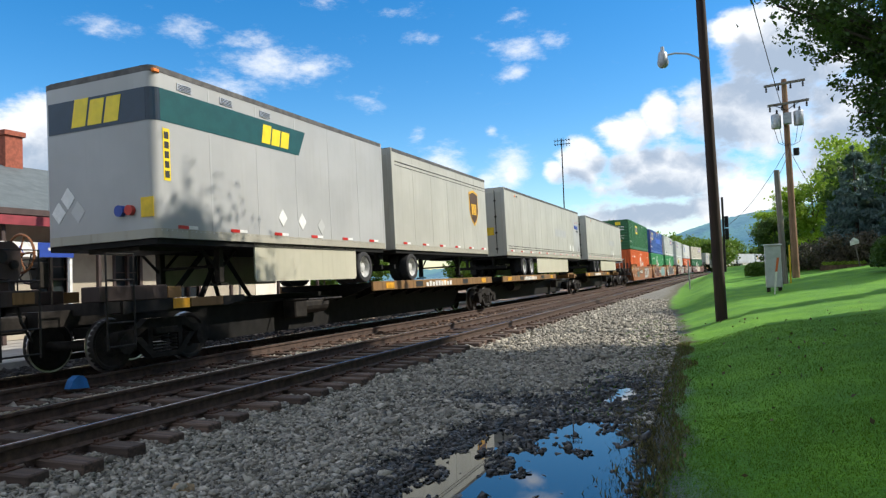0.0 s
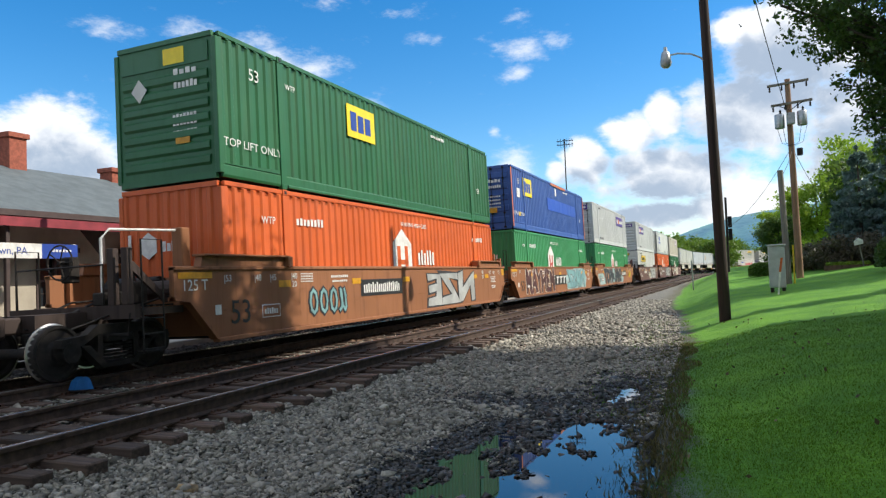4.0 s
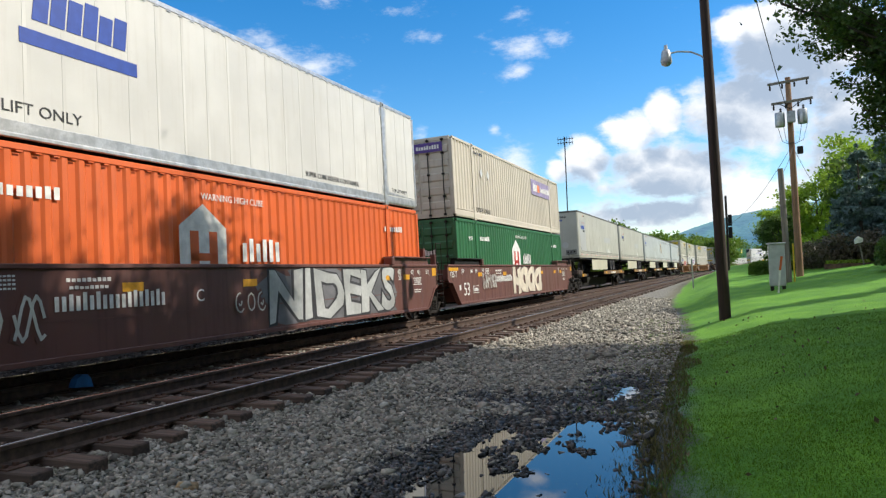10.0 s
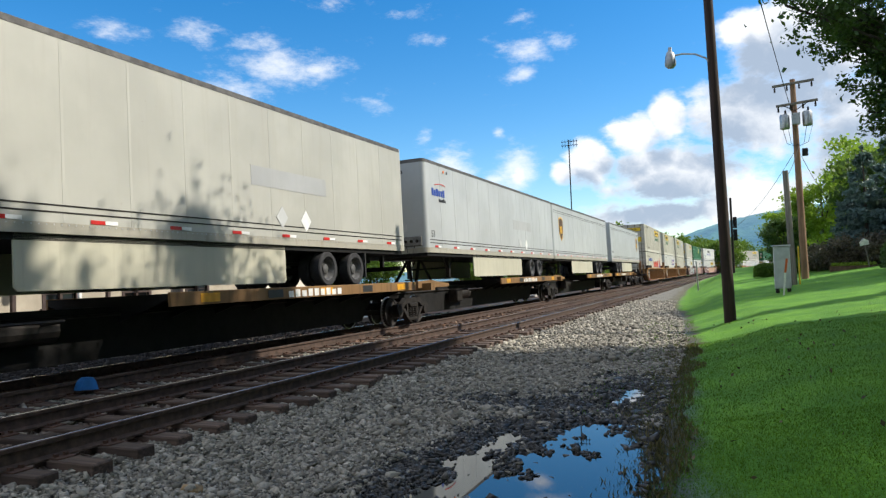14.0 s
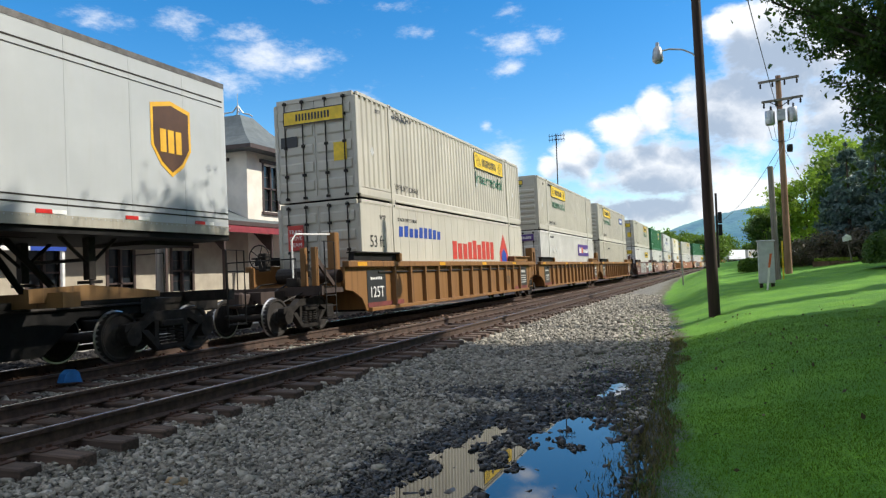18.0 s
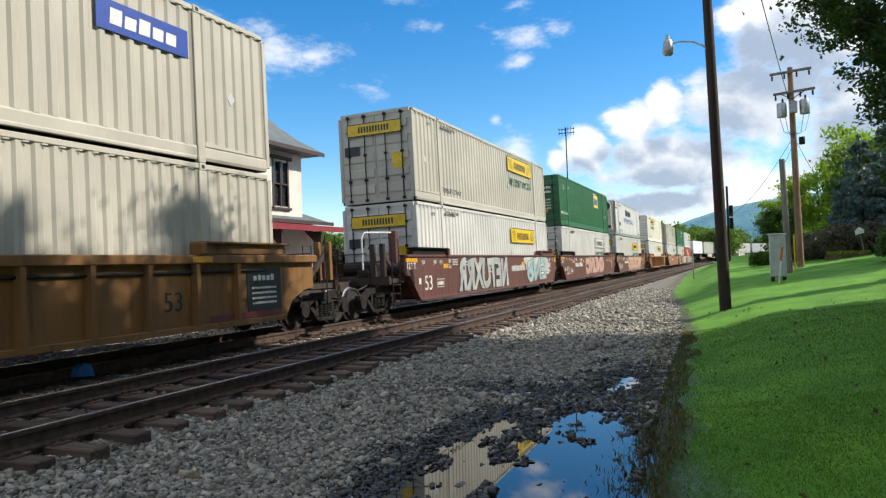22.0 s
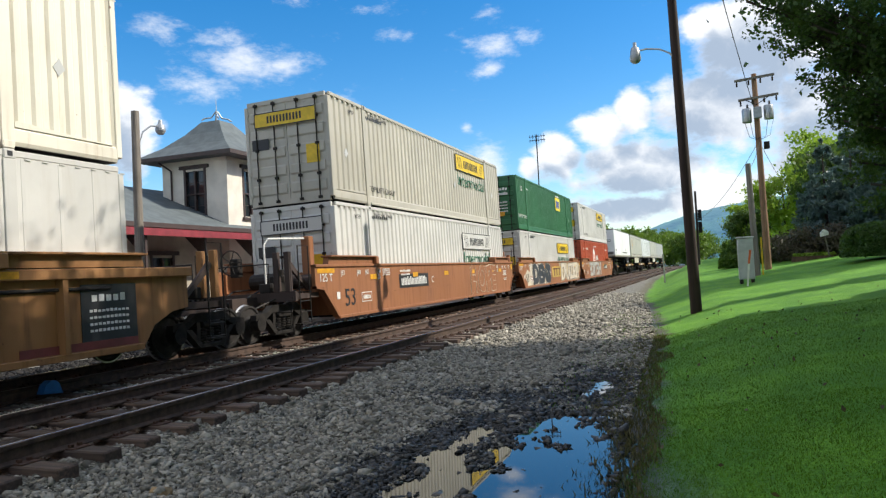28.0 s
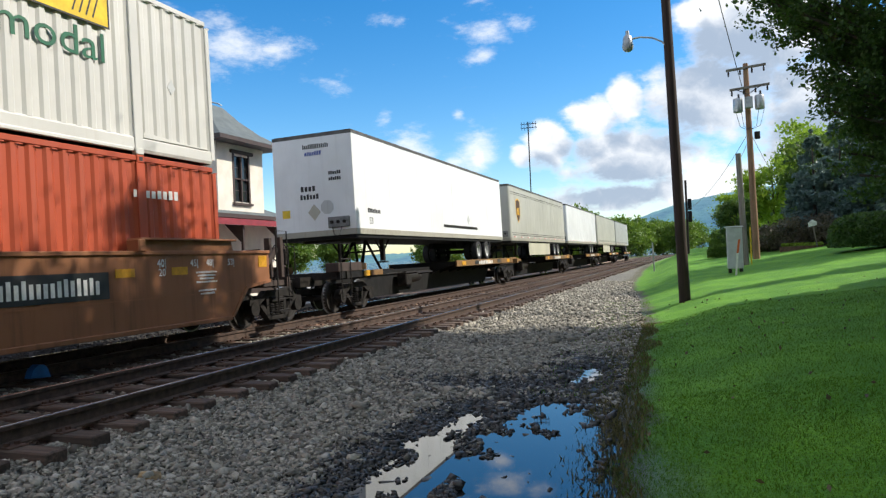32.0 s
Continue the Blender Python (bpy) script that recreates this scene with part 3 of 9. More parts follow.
    if door == "doors":
        for i, (a, b) in enumerate(((-HALF + 0.11, -0.008), (0.008, HALF - 0.11))):
            leaf = part("door", tinted(("leaf", i), cached(("leaf", i), lambda: door_panel(a, b).mesh("door")), colour), None, box)
            rib = tinted(("door_pressing", i), cached(("door_pressing", i), lambda: Shape().prism([(-LONG / 2 + 0.02, 0), (-LONG / 2 - 0.012, 0.05), (-LONG / 2 - 0.012, 0.26), (-LONG / 2 + 0.02, 0.31)], a + 0.07, b - 0.07).mesh("pressing")), colour)
            for j in range(5):
                part("pressing", rib, None, leaf).location = (0, 0, 0.30 + j * 0.50)
            for j, f in enumerate((0.30, 0.78)):
                x = a + (b - a) * (f if i else 1 - f)
                part("locking_rod", tinted(("rod", i, j), cached(("rod", i, j), lambda: lock_rod(x).mesh("locking_rod", True)), M_STEEL), None, leaf)
            hinges = Shape()
            edge = -HALF + 0.09 if i == 0 else HALF - 0.09
            for z in (0.35, 0.95, 1.55, 2.1, 2.6):
                hinges.box(edge - 0.05, edge + 0.05, -LONG / 2 - 0.01, -LONG / 2 + 0.03, z - 0.05, z + 0.05)
            part("hinge", tinted(("hinges", i), cached(("hinges", i), lambda: hinges.mesh("hinge")), fm), None, leaf)
        header = lambda: Shape().box(-HALF + 0.1, HALF - 0.1, -LONG / 2, -LONG / 2 + 0.08, TALL - 0.12, TALL - 0.004).mesh("door_header")
        part("door_header", tinted("header", cached("header", header), fm), None, box)
    elif door == "blind":
        panel = part("end_panel", tinted("blind", cached("blind", lambda: end_ribs().mesh("end_panel")), colour), None, box)
        rib = tinted("pressing", cached("pressing", lambda: Shape().prism([(-LONG / 2 + 0.03, 0), (-LONG / 2 - 0.015, 0.05), (-LONG / 2 - 0.015, 0.16), (-LONG / 2 + 0.03, 0.21)], -HALF + 0.22, HALF - 0.22).mesh("pressing")), colour)
        for i in range(7):
            part("pressing", rib, None, panel).location = (0, 0, 0.30 + i * 0.28)
        part("sign_plate", tinted("sign_plate", cached("sign_plate", lambda: Shape().box(-HALF + 0.2, HALF - 0.2, -LONG / 2 + 0.005, -LONG / 2 + 0.03, 2.33, 2.72).mesh("sign_plate")), colour), None, panel)
        sill = lambda: Shape().box(-HALF + 0.1, HALF - 0.1, -LONG / 2, -LONG / 2 + 0.08, TALL - 0.10, TALL - 0.004).mesh("end_sill")
        part("end_sill", tinted("sill", cached("sill", sill), fm), None, box)
    elif door == "upright":
        part("end_panel", tinted("upright", cached("upright", lambda: end_upright().mesh("end_panel")), colour), None, box)
        sill = lambda: Shape().box(-HALF + 0.1, HALF - 0.1, -LONG / 2, -LONG / 2 + 0.08, TALL - 0.10, TALL - 0.004).mesh("end_sill")
        part("end_sill", tinted("sill", cached("sill", sill), fm), None, box)
    elif door == "cooler":
        cooler_end(box, "rusty" in label)
    if door != "cooler":
        lower = lambda: Shape().box(-HALF + 0.1, HALF - 0.1, -LONG / 2, -LONG / 2 + 0.08, 0.03, 0.16).mesh("door_sill")
        part("door_sill", tinted("door_sill", cached("door_sill", lower), fm), None, box)
    # the trailing end
    tail = lambda: Shape().box(-HALF + 0.1, HALF - 0.1, LONG / 2 - 0.06, LONG / 2 - 0.03, 0.05, TALL - 0.01).mesh("end_panel")
    part("end_panel", tinted("tail", cached("tail", tail), colour), None, box)
    return box


def cooler_end(box, rusty=False):
    """Refrigeration unit in an open frame at the leading end."""
    y = -LONG / 2
    part("end_panel", Shape().box(-HALF + 0.1, HALF - 0.1, y + 0.62, y + 0.66, 0.1, TALL - 0.05), M_WHITE, box)
    s = Shape()
    for x in (-HALF + 0.05, HALF - 0.05):
        s.box(x - 0.05, x + 0.05, y, y + 0.10, 0.05, TALL - 0.05)
        s.box(x - 0.05, x + 0.05, y + 0.1, y + 0.62, TALL - 0.13, TALL - 0.05)
        for z in (0.55, 1.25, 2.0):
            s.box(x - 0.03, x + 0.03, y + 0.1, y + 0.62, z - 0.03, z + 0.03)
    s.box(-HALF + 0.1, HALF - 0.1, y, y + 0.1, TALL - 0.12, TALL - 0.03)
    part("guard_frame", s, M_ALU, box, "bare metal guard frame")
    part("step_tray", Shape().box(-HALF + 0.1, HALF - 0.1, y + 0.02, y + 0.6, 0.04, 0.42, 0.03), M_ALU, box)
    unit = part("cooling_unit", Shape().prism([(-0.98, 0.5), (-0.86, 0.42), (0.86, 0.42), (0.98, 0.5), (0.98, 2.55), (0.8, 2.74), (-0.8, 2.74), (-0.98, 2.55)], y + 0.14, y + 0.62, "y"), M_UNIT_RUSTY if rusty else M_WHITE, box, "moulded cooling unit streaked with rust" if rusty else "white moulded cooling unit")
    if rusty:
        g = part("grille", Shape().prism([(-0.02, 1.66), (0.42, 1.78), (0.93, 2.28), (0.93, 2.56), (0.78, 2.72), (-0.78, 2.72), (-0.93, 2.56), (-0.93, 2.28), (-0.46, 1.78)], y + 0.10, y + 0.139, "y"), M_NAVY, unit, "dark six-cornered air grille")
        for x0, x1 in ((-0.72, -0.06), (0.06, 0.72)):
            part("louvre", Shape().prism([(x0, 1.95), (x1, 1.95), (x1, 2.5), (x0, 2.5)], y + 0.085, y + 0.099, "y"), M_GLASS_DARK, g)
        part("seam", Shape().box(-0.012, 0.012, y + 0.13, y + 0.139, 0.5, 1.66), M_STEEL, unit)
        part("control_box", Shape().box(0.62, 0.93, y + 0.11, y + 0.139, 0.62, 0.84), M_INK, unit)
        return
    part("grille", Shape().prism([(-0.42, 1.42), (0.92, 1.42), (0.92, 2.35), (0.7, 2.6), (-0.42, 2.5)], y + 0.125, y + 0.139, "y"), M_GLASS_DARK, unit, "black air grille")
    bars("lettering", unit, -0.15, 1.1, 0.9, 0.2, 6, M_INK, y + 0.139, slant=0.15, seed=2, facing="end")
    bars("lettering", unit, -0.2, 2.62, 0.7, 0.07, 9, M_INK, y + 0.139, seed=4, facing="end")


# ---- ground ----
M_RAIL = plain("rail_rust", (0.082, 0.052, 0.038), 0.8, 0.2, 0.45, 9)
M_RAILHEAD = plain("rail_head_steel", (0.50, 0.50, 0.50), 0.16, 1.0, 0.2, 12, bump=0.04)
M_RAILHEAD_DULL = plain("rail_head_shaded", (0.20, 0.18, 0.165), 0.4, 0.8, 0.3, 12)
M_TIE = wood("tie_wood", (0.040, 0.028, 0.022), (0.21, 0.135, 0.098), (1.2, 30, 30), vary=0.7)
M_PLATE = plain("tie_plate_rust", (0.095, 0.048, 0.03), 0.85, 0.2, 0.4, 14)
M_POLE = wood("pole_creosote", (0.022, 0.012, 0.009), (0.060, 0.032, 0.023), (26, 26, 0.7))
M_POLE_TAN = wood("pole_tan", (0.19, 0.105, 0.060), (0.36, 0.21, 0.125), (26, 26, 0.7))
M_POLE_GREY = wood("pole_grey", (0.14, 0.12, 0.10), (0.30, 0.265, 0.225), (26, 26, 0.7))
M_GALV = plain("galvanised", (0.42, 0.44, 0.45), 0.42, 0.7, 0.2, 10)
M_CABINET = plain("cabinet_grey", (0.44, 0.46, 0.47), 0.5, 0.0, 0.15, 4)
M_WIRE = plain("wire_black", (0.02, 0.02, 0.02), 0.6)


def curve_at(points, v):
    return float(np.interp(v, [p[0] for p in points], [p[1] for p in points]))


EDGE = [(-20, -0.2), (0, -0.4), (5.5, -0.62), (9, -0.80), (13, -0.95), (18.5, -1.15), (24, -1.6), (30, -2.1), (36, -2.9), (50, -3.6), (70, -4.4), (95, -5.0), (160, -5.0)]


def lawn_edge(y):
    return curve_at(EDGE, y)


def smooth(v):
    v = min(1.0, max(0.0, v))
    return v * v * (3 - 2 * v)


def track_shift(y):
    """How far the curving tracks lie to the right of their straight line at y."""
    return curve_at(SHIFT, y)


SHIFT = [(p[1], p[0]) for p in BEND[::10] if p[2] < 1.2]
PUDDLE_Z = -0.47
SHORE_LEFT = [(3.0, -2.5), (5.4, -2.88), (6.6, -3.04), (7.5, -2.84), (8.25, -2.82), (8.6, -2.5), (9.0, -2.15)]
SHORE_RIGHT = [(3.0, -0.6), (6.0, -0.70), (6.85, -0.73), (7.7, -0.86), (8.3, -1.08), (9.1, -1.34)]
BAR = [(4.6, -1.9), (5.94, -2.06), (7.1, -2.25), (7.7, -2.1), (8.4, -2.2)]


@functools.lru_cache(maxsize=None)
def in_water(x, y):
    """How far inside the rain puddles a point lies, in metres; below zero outside."""
    if not (-4.5 < x < 0.5 and 2.0 < y < 13.0):
        return -9.0
    wob = 0.17 * noise.noise((x * 2.3, y * 1.9, 3.0)) + 0.13 * noise.noise((x * 6.0, y * 4.6, 8.0))
    d = min(x - curve_at(SHORE_LEFT, y), curve_at(SHORE_RIGHT, y) - x, (9.0 - y) * 0.8)
    bar = (x - curve_at(BAR, y)) / (0.17 + 0.05 * max(0.0, y - 6.0))
    heap = math.exp(-bar * bar) * (0.85 + 1.3 * noise.noise((x * 2.0, y * 1.6, 6.0)))
    d = d * (1 - min(1.0, max(0.0, heap))) - 0.06 * max(0.0, heap)
    small = 0.34 * (1 - math.hypot((x + 1.55) / 0.36, (y - 10.9) / 1.15))
    strip = 0.16 * (1 - math.hypot((x + 2.2) / 0.75, (y - 9.75) / 0.28))
    return max(d, small, strip) + wob


def ground_z(x, y):
    x = x - (track_shift(y) if y > 110 else 0)
    # ballast bed and its shoulder
    bed = curve_at([(-60, -0.5), (-30, -0.35), (-14.4, -0.30), (-13, -0.26), (-12.4, -0.24), (-5.75, -0.235), (-5.45, -0.25), (-5.1, -0.30), (-4.3, -0.37), (-3.0, -0.42), (-1.6, -0.45), (-0.7, -0.46), (3, -0.46)], x)
    e = lawn_edge(y)
    far = min(max(y, 0.0), 75.0)
    lawn = -0.44 + 0.0245 * max(0.0, far - 4.0) + 0.085 * max(0.0, min(x, 40.0)) + 0.03 * max(0.0, x)
    k = smooth((x - e + 0.35) / (1.3 + 0.05 * far))
    z = bed * (1 - k) + lawn * k
    near = 1.0 if y < 40 else 0.3
    z += near * 0.022 * noise.noise((x * 1.1, y * 1.1, 0.0)) + near * 0.012 * noise.noise((x * 4.0, y * 4.0, 5.0))
    if -13 < x < -5.3:
        z = min(z, -0.225)
    # wet hollows beside the lawn
    d = in_water(x, y)
    if d > -0.5:
        k = smooth((d + 0.32) / 0.85)
        z = z * (1 - k) + (PUDDLE_Z - 0.06) * k
    return z


def spaced(stops):
    out = []
    for (a, step), (b, _) in zip(stops, stops[1:]):
        out += list(np.arange(a, b - 1e-6, step))
    out.append(stops[-1][0])
    return out


def ground_mesh():
    xs = spaced([(-1500, 400), (-300, 60), (-60, 8), (-16, 1.0), (-6, 0.22), (-3.4, 0.09), (-0.5, 0.22), (3.0, 0.5), (8, 2), (30, 8), (70, 30), (300, 300), (1500, 1)])
    ys = spaced([(-60, 12), (-6, 1.0), (3, 0.2), (4.8, 0.1), (12.0, 0.25), (14, 0.4), (26, 1.0), (60, 3), (130, 10), (330, 60), (900, 400), (2900, 1)])
    v = [(x, y, ground_z(x, y)) for y in ys for x in xs]
    n = len(xs)
    f = [(j * n + i, j * n + i + 1, (j + 1) * n + i + 1, (j + 1) * n + i) for j in range(len(ys) - 1) for i in range(n - 1)]
    me = bpy.data.meshes.new("ground")
    me.from_pydata(v, [], f)
    me.shade_smooth()
    return me


def ground_material():
    m = bpy.data.materials.new("ground_gravel_and_lawn")
    n = Net(m)
    c = n.coords()
    s3 = n.add("ShaderNodeSeparateXYZ")
    n.link(c, s3.inputs[0])
    curve = n.add("ShaderNodeFloatCurve")
    pts = curve.mapping.curves[0].points
    lo, hi = -20.0, 160.0
    stops = [((y - lo) / (hi - lo), (x + 6.0) / 6.0) for y, x in EDGE]
    pts[0].location, pts[1].location = stops[0], stops[-1]
    for q in stops[1:-1]:
        pts.new(*q)
    curve.mapping.update()
    n.link(n.math("DIVIDE", n.math("SUBTRACT", s3.outputs[1], lo), hi - lo), curve.inputs["Value"])
    edge = n.math("SUBTRACT", n.math("MULTIPLY", curve.outputs[0], 6.0), 6.0)
    wob = n.math("ADD", n.math("MULTIPLY", n.math("SUBTRACT", n.noise(c, 1.3, 5), 0.5), 1.0), n.math("MULTIPLY", n.math("SUBTRACT", n.noise(c, 9, 3), 0.5), 0.4))
    off = n.math("ADD", n.math("SUBTRACT", s3.outputs[0], edge), wob)
    lawn = n.step(off, -0.05, 0.28)
    moss = n.math("MULTIPLY", n.step(off, -1.2, 0.1), n.step(n.noise(c, 2.2, 5), 0.42, 0.62))
    vor = n.add("ShaderNodeTexVoronoi")
    n.link(c, vor.inputs["Vector"])
    vor.inputs["Scale"].default_value = 22.0
    stone = n.mix(n.noise(n.vmath("SCALE", vor.outputs["Color"]), 3.0, 1), (0.05, 0.048, 0.042), (0.24, 0.228, 0.198))
    grit = n.noise(c, 60, 4, 0.6)
    gravel = n.mix(n.step(grit, 0.3, 0.7), (0.06, 0.057, 0.05), (0.27, 0.255, 0.222))
    gravel = n.mix(0.45, gravel, stone)
    # near ground painted almost black, as shade in the gaps between loose stones
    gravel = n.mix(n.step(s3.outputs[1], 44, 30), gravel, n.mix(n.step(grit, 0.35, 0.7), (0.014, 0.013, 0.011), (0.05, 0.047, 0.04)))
    brown = n.step(n.math("ADD", n.noise(c, 0.35, 4), n.math("MULTIPLY", n.step(s3.outputs[0], -5.0, -6.2), 0.32)), 0.62, 0.8)
    # track rust turns lighter past 12 m: sunlight put into its colour
    gravel = n.mix(n.math("MULTIPLY", brown, 0.7), gravel, n.mix(n.step(s3.outputs[1], 12, 24), (0.12, 0.07, 0.048), (0.27, 0.16, 0.10)))
    # shade under the train put into the ground as near-black, gone by 22 m
    train_shade = n.math("MULTIPLY", n.step(s3.outputs[0], -8.7, -9.3), n.step(s3.outputs[1], 22, 14))
    gravel = n.mix(n.math("MULTIPLY", train_shade, 0.92), gravel, (0.013, 0.011, 0.010))
    soil = n.mix(n.step(n.noise(c, 14, 4), 0.35, 0.7), (0.065, 0.054, 0.034), (0.16, 0.13, 0.078))
    verge = n.math("MULTIPLY", n.step(off, -0.75, -0.2), n.math("SUBTRACT", 1.0, lawn))
    gravel = n.mix(n.math("MULTIPLY", verge, 0.75), gravel, soil)
    gravel = n.mix(n.math("MULTIPLY", moss, 0.45), gravel, (0.07, 0.10, 0.03))
    g1, g2 = n.noise(c, 0.8, 6), n.noise(c, 30, 5, 0.75)
    grass = n.mix(n.step(g1, 0.35, 0.65), (0.085, 0.25, 0.006), (0.155, 0.37, 0.012))
    grass = n.mix(n.math("MULTIPLY", n.step(g2, 0.40, 0.62), 0.65), grass, (0.040, 0.14, 0.005))
    far = n.step(s3.outputs[1], 120, 220)
    woods = n.mix(n.noise(c, 0.06, 5), (0.03, 0.06, 0.02), (0.08, 0.13, 0.03))
    col = n.mix(far, n.mix(lawn, gravel, grass), woods)
    h = n.math("ADD", n.math("MULTIPLY", vor.outputs["Distance"], 0.8), grit)
    wet = n.step(s3.outputs[2], PUDDLE_Z + 0.0, PUDDLE_Z + 0.07)
    col = n.mix(wet, n.mix(0.65, col, (0.02, 0.019, 0.017)), col)
    finish(n, col, n.mix(wet, (0.25, 0.25, 0.25), (0.9, 0.9, 0.9)), 0.0, h, 0.7, 0.03)
    return m


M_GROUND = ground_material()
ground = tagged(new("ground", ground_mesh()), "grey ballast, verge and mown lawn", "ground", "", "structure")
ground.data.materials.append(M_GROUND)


def water_material():
    m = bpy.data.materials.new("puddle_water")
    n = Net(m)
    b = finish(n, (0.012, 0.012, 0.011), 0.015, 0.0, n.noise(n.coords(), 6, 2), 0.01, 0.002)
    b.inputs["IOR"].default_value = 1.9
    return m


s = Shape()
pts = [(0.15, 3.2), (0.1, 7.5), (-0.5, 12.0), (-4.4, 12.0), (-4.8, 3.2)]
s.add([(x, y, PUDDLE_Z) for x, y in pts], [tuple(range(len(pts)))])
puddle = tagged(part("water", s, water_material()), "still rain puddle over gravel", "puddle", "", "structure")


# ---- tracks ----
def rail_shape(offset, z, s0, s1, head):
    """A rail swept along the line: foot, web and head. head: True for the polished top alone."""
    if head:
        prof = [(-0.026, -0.004), (-0.020, 0.0), (0.014, 0.0), (0.022, -0.004)]
    else:
        prof = [(-0.076, -0.186), (-0.076, -0.172), (-0.014, -0.150), (-0.010, -0.058), (-0.037, -0.044), (-0.037, -0.012), (-0.027, -0.003), (0.024, -0.003), (0.037, -0.012), (0.037, -0.044), (0.010, -0.058), (0.014, -0.150), (0.076, -0.172), (0.076, -0.186)]
    stops = [s0, 0, 40, 80] + list(range(115, int(s1), 6)) if s1 > 120 else [s0, s1]
    v, k = [], len(prof)
    for st in stops:
        x, y, a = along(st, offset)
        for dx, dz in prof:
            v.append((x + dx * math.cos(a), y - dx * math.sin(a), z + dz))
    f = [(i * k + j, i * k + (j + 1) % k, (i + 1) * k + (j + 1) % k, (i + 1) * k + j) for i in range(len(stops) - 1) for j in range(k)]
    out = Shape()
    return out.add(v, f)


def tie_mesh():
    s = Shape().box(-1.33, 1.33, -0.115, 0.115, -0.38, -0.187, 0.014)
    return s.mesh("tie")


def plate_mesh():
    s = Shape()
    for k in (-1, 1):
        x = k * GAUGE / 2
        s.box(x - 0.19, x + 0.19, -0.095, 0.095, -0.192, -0.174, 0.004)
        for dx in (-0.1, 0.1):
            for dy in (-0.05, 0.05):
                s.box(x + dx - 0.018, x + dx + 0.018, dy - 0.018, dy + 0.018, -0.174, -0.145)
    return s.mesh("tie_plates")


TIE, PLATES = tie_mesh(), plate_mesh()
TIE.materials.append(M_TIE)
PLATES.materials.append(M_PLATE)


NEAR_LIFT = 0.037  # the near track lies a little higher


def track(name, x, label, dull, rise=0.0):
    t = thing(name, label, "railway track", "", "structure")
    for k in (1, -1):
        lift = (-0.03 if k < 0 and dull else 0.0) + rise
        r = part("rail", rail_shape(x + k * GAUGE / 2, lift, -40, 420, False), M_RAIL, t)
        # the train's near rail gets darker head steel, its shade put into the colour
        part("rail_head", rail_shape(x + k * GAUGE / 2, lift, -40, 420, True), M_RAILHEAD_DULL if dull and k > 0 else M_RAILHEAD, r, "worn steel running surface")
    return t


def lay_ties(t, x, first, count, step, seed, rise=0.0):
    rng = random.Random(seed)
    for i in range(count):
        s_ = first + i * step + rng.uniform(-0.05, 0.05)
        px, py, a = along(s_, x + rng.uniform(-0.10, 0.08))
        m = Matrix.Translation((px, py, rise + rng.uniform(-0.014, 0.004))) @ Matrix.Rotation(-a + rng.uniform(-0.045, 0.045), 4, "Z")
        ob = part("tie", TIE, None, t)
        ob.matrix_local = m
        p = part("tie_plate", PLATES, None, ob)
        p.location = (x - px if s_ < 110 else 0, 0, 0)


near_track = track("track_near", NEAR_X, "near track on weathered wooden ties", False, NEAR_LIFT)
far_track = track("track_train", TRAIN_X, "track under the train on wooden ties", True)


# ---- poles and lineside things ----
def pole_shape(base, top, r0, r1, n=14):
    s = Shape()
    base, top = Vector(base), Vector(top)
    v = []
    for i in range(7):
        c, r = base.lerp(top, i / 6), r0 + (r1 - r0) * i / 6
        v += [(c.x + r * math.cos(2 * math.pi * j / n), c.y + r * math.sin(2 * math.pi * j / n), c.z) for j in range(n)]
    f = [(i * n + j, i * n + (j + 1) % n, (i + 1) * n + (j + 1) % n, (i + 1) * n + j) for i in range(6) for j in range(n)]
    return s.add(v, f + [tuple(range(n)), tuple(range(6 * n, 7 * n))])


lp = thing("street_lamp", "dark creosoted pole with a lamp on a curved arm", "street lamp")
part("pole", pole_shape((-0.32, 22, ground_z(-0.32, 22) - 0.3), (-0.50, 22, 10.6), 0.165, 0.125), M_POLE, lp, smooth=True)
arm = [(-0.44, 21.95, 7.22), (-0.62, 21.95, 7.48), (-0.9, 21.95, 7.64), (-1.25, 21.94, 7.70), (-1.5, 21.94, 7.68)]
part("arm", Shape().path(arm, 0.026, 8), M_GALV, lp, smooth=True)
head_ = part("lamp_head", Shape().lathe([(0.0, 0.36), (0.05, 0.36), (0.06, 0.24), (0.11, 0.2), (0.14, 0.1), (0.15, -0.02), (0.0, -0.02)], "z", 18, (-1.6, 21.94, 7.58)), M_GALV, lp, "metal lamp housing", True)
part("refractor", Shape().lathe([(0.15, -0.02), (0.17, -0.1), (0.15, -0.2), (0.08, -0.26), (0.0, -0.27)], "z", 18, (-1.6, 21.94, 7.58)), M_GLASSY := plain("lamp_glass", (0.34, 0.36, 0.37), 0.15, 0.0, 0.1), head_, "cloudy glass bowl", True)

up = thing("utility_pole", "tall tan wooden pole with crossarms and transformers", "utility pole")
ub = (2.85, 37.9, ground_z(2.85, 37.9) - 0.3)
part("pole", pole_shape(ub, (2.76, 37.9, 10.3), 0.17, 0.12), M_POLE_TAN, up, smooth=True)
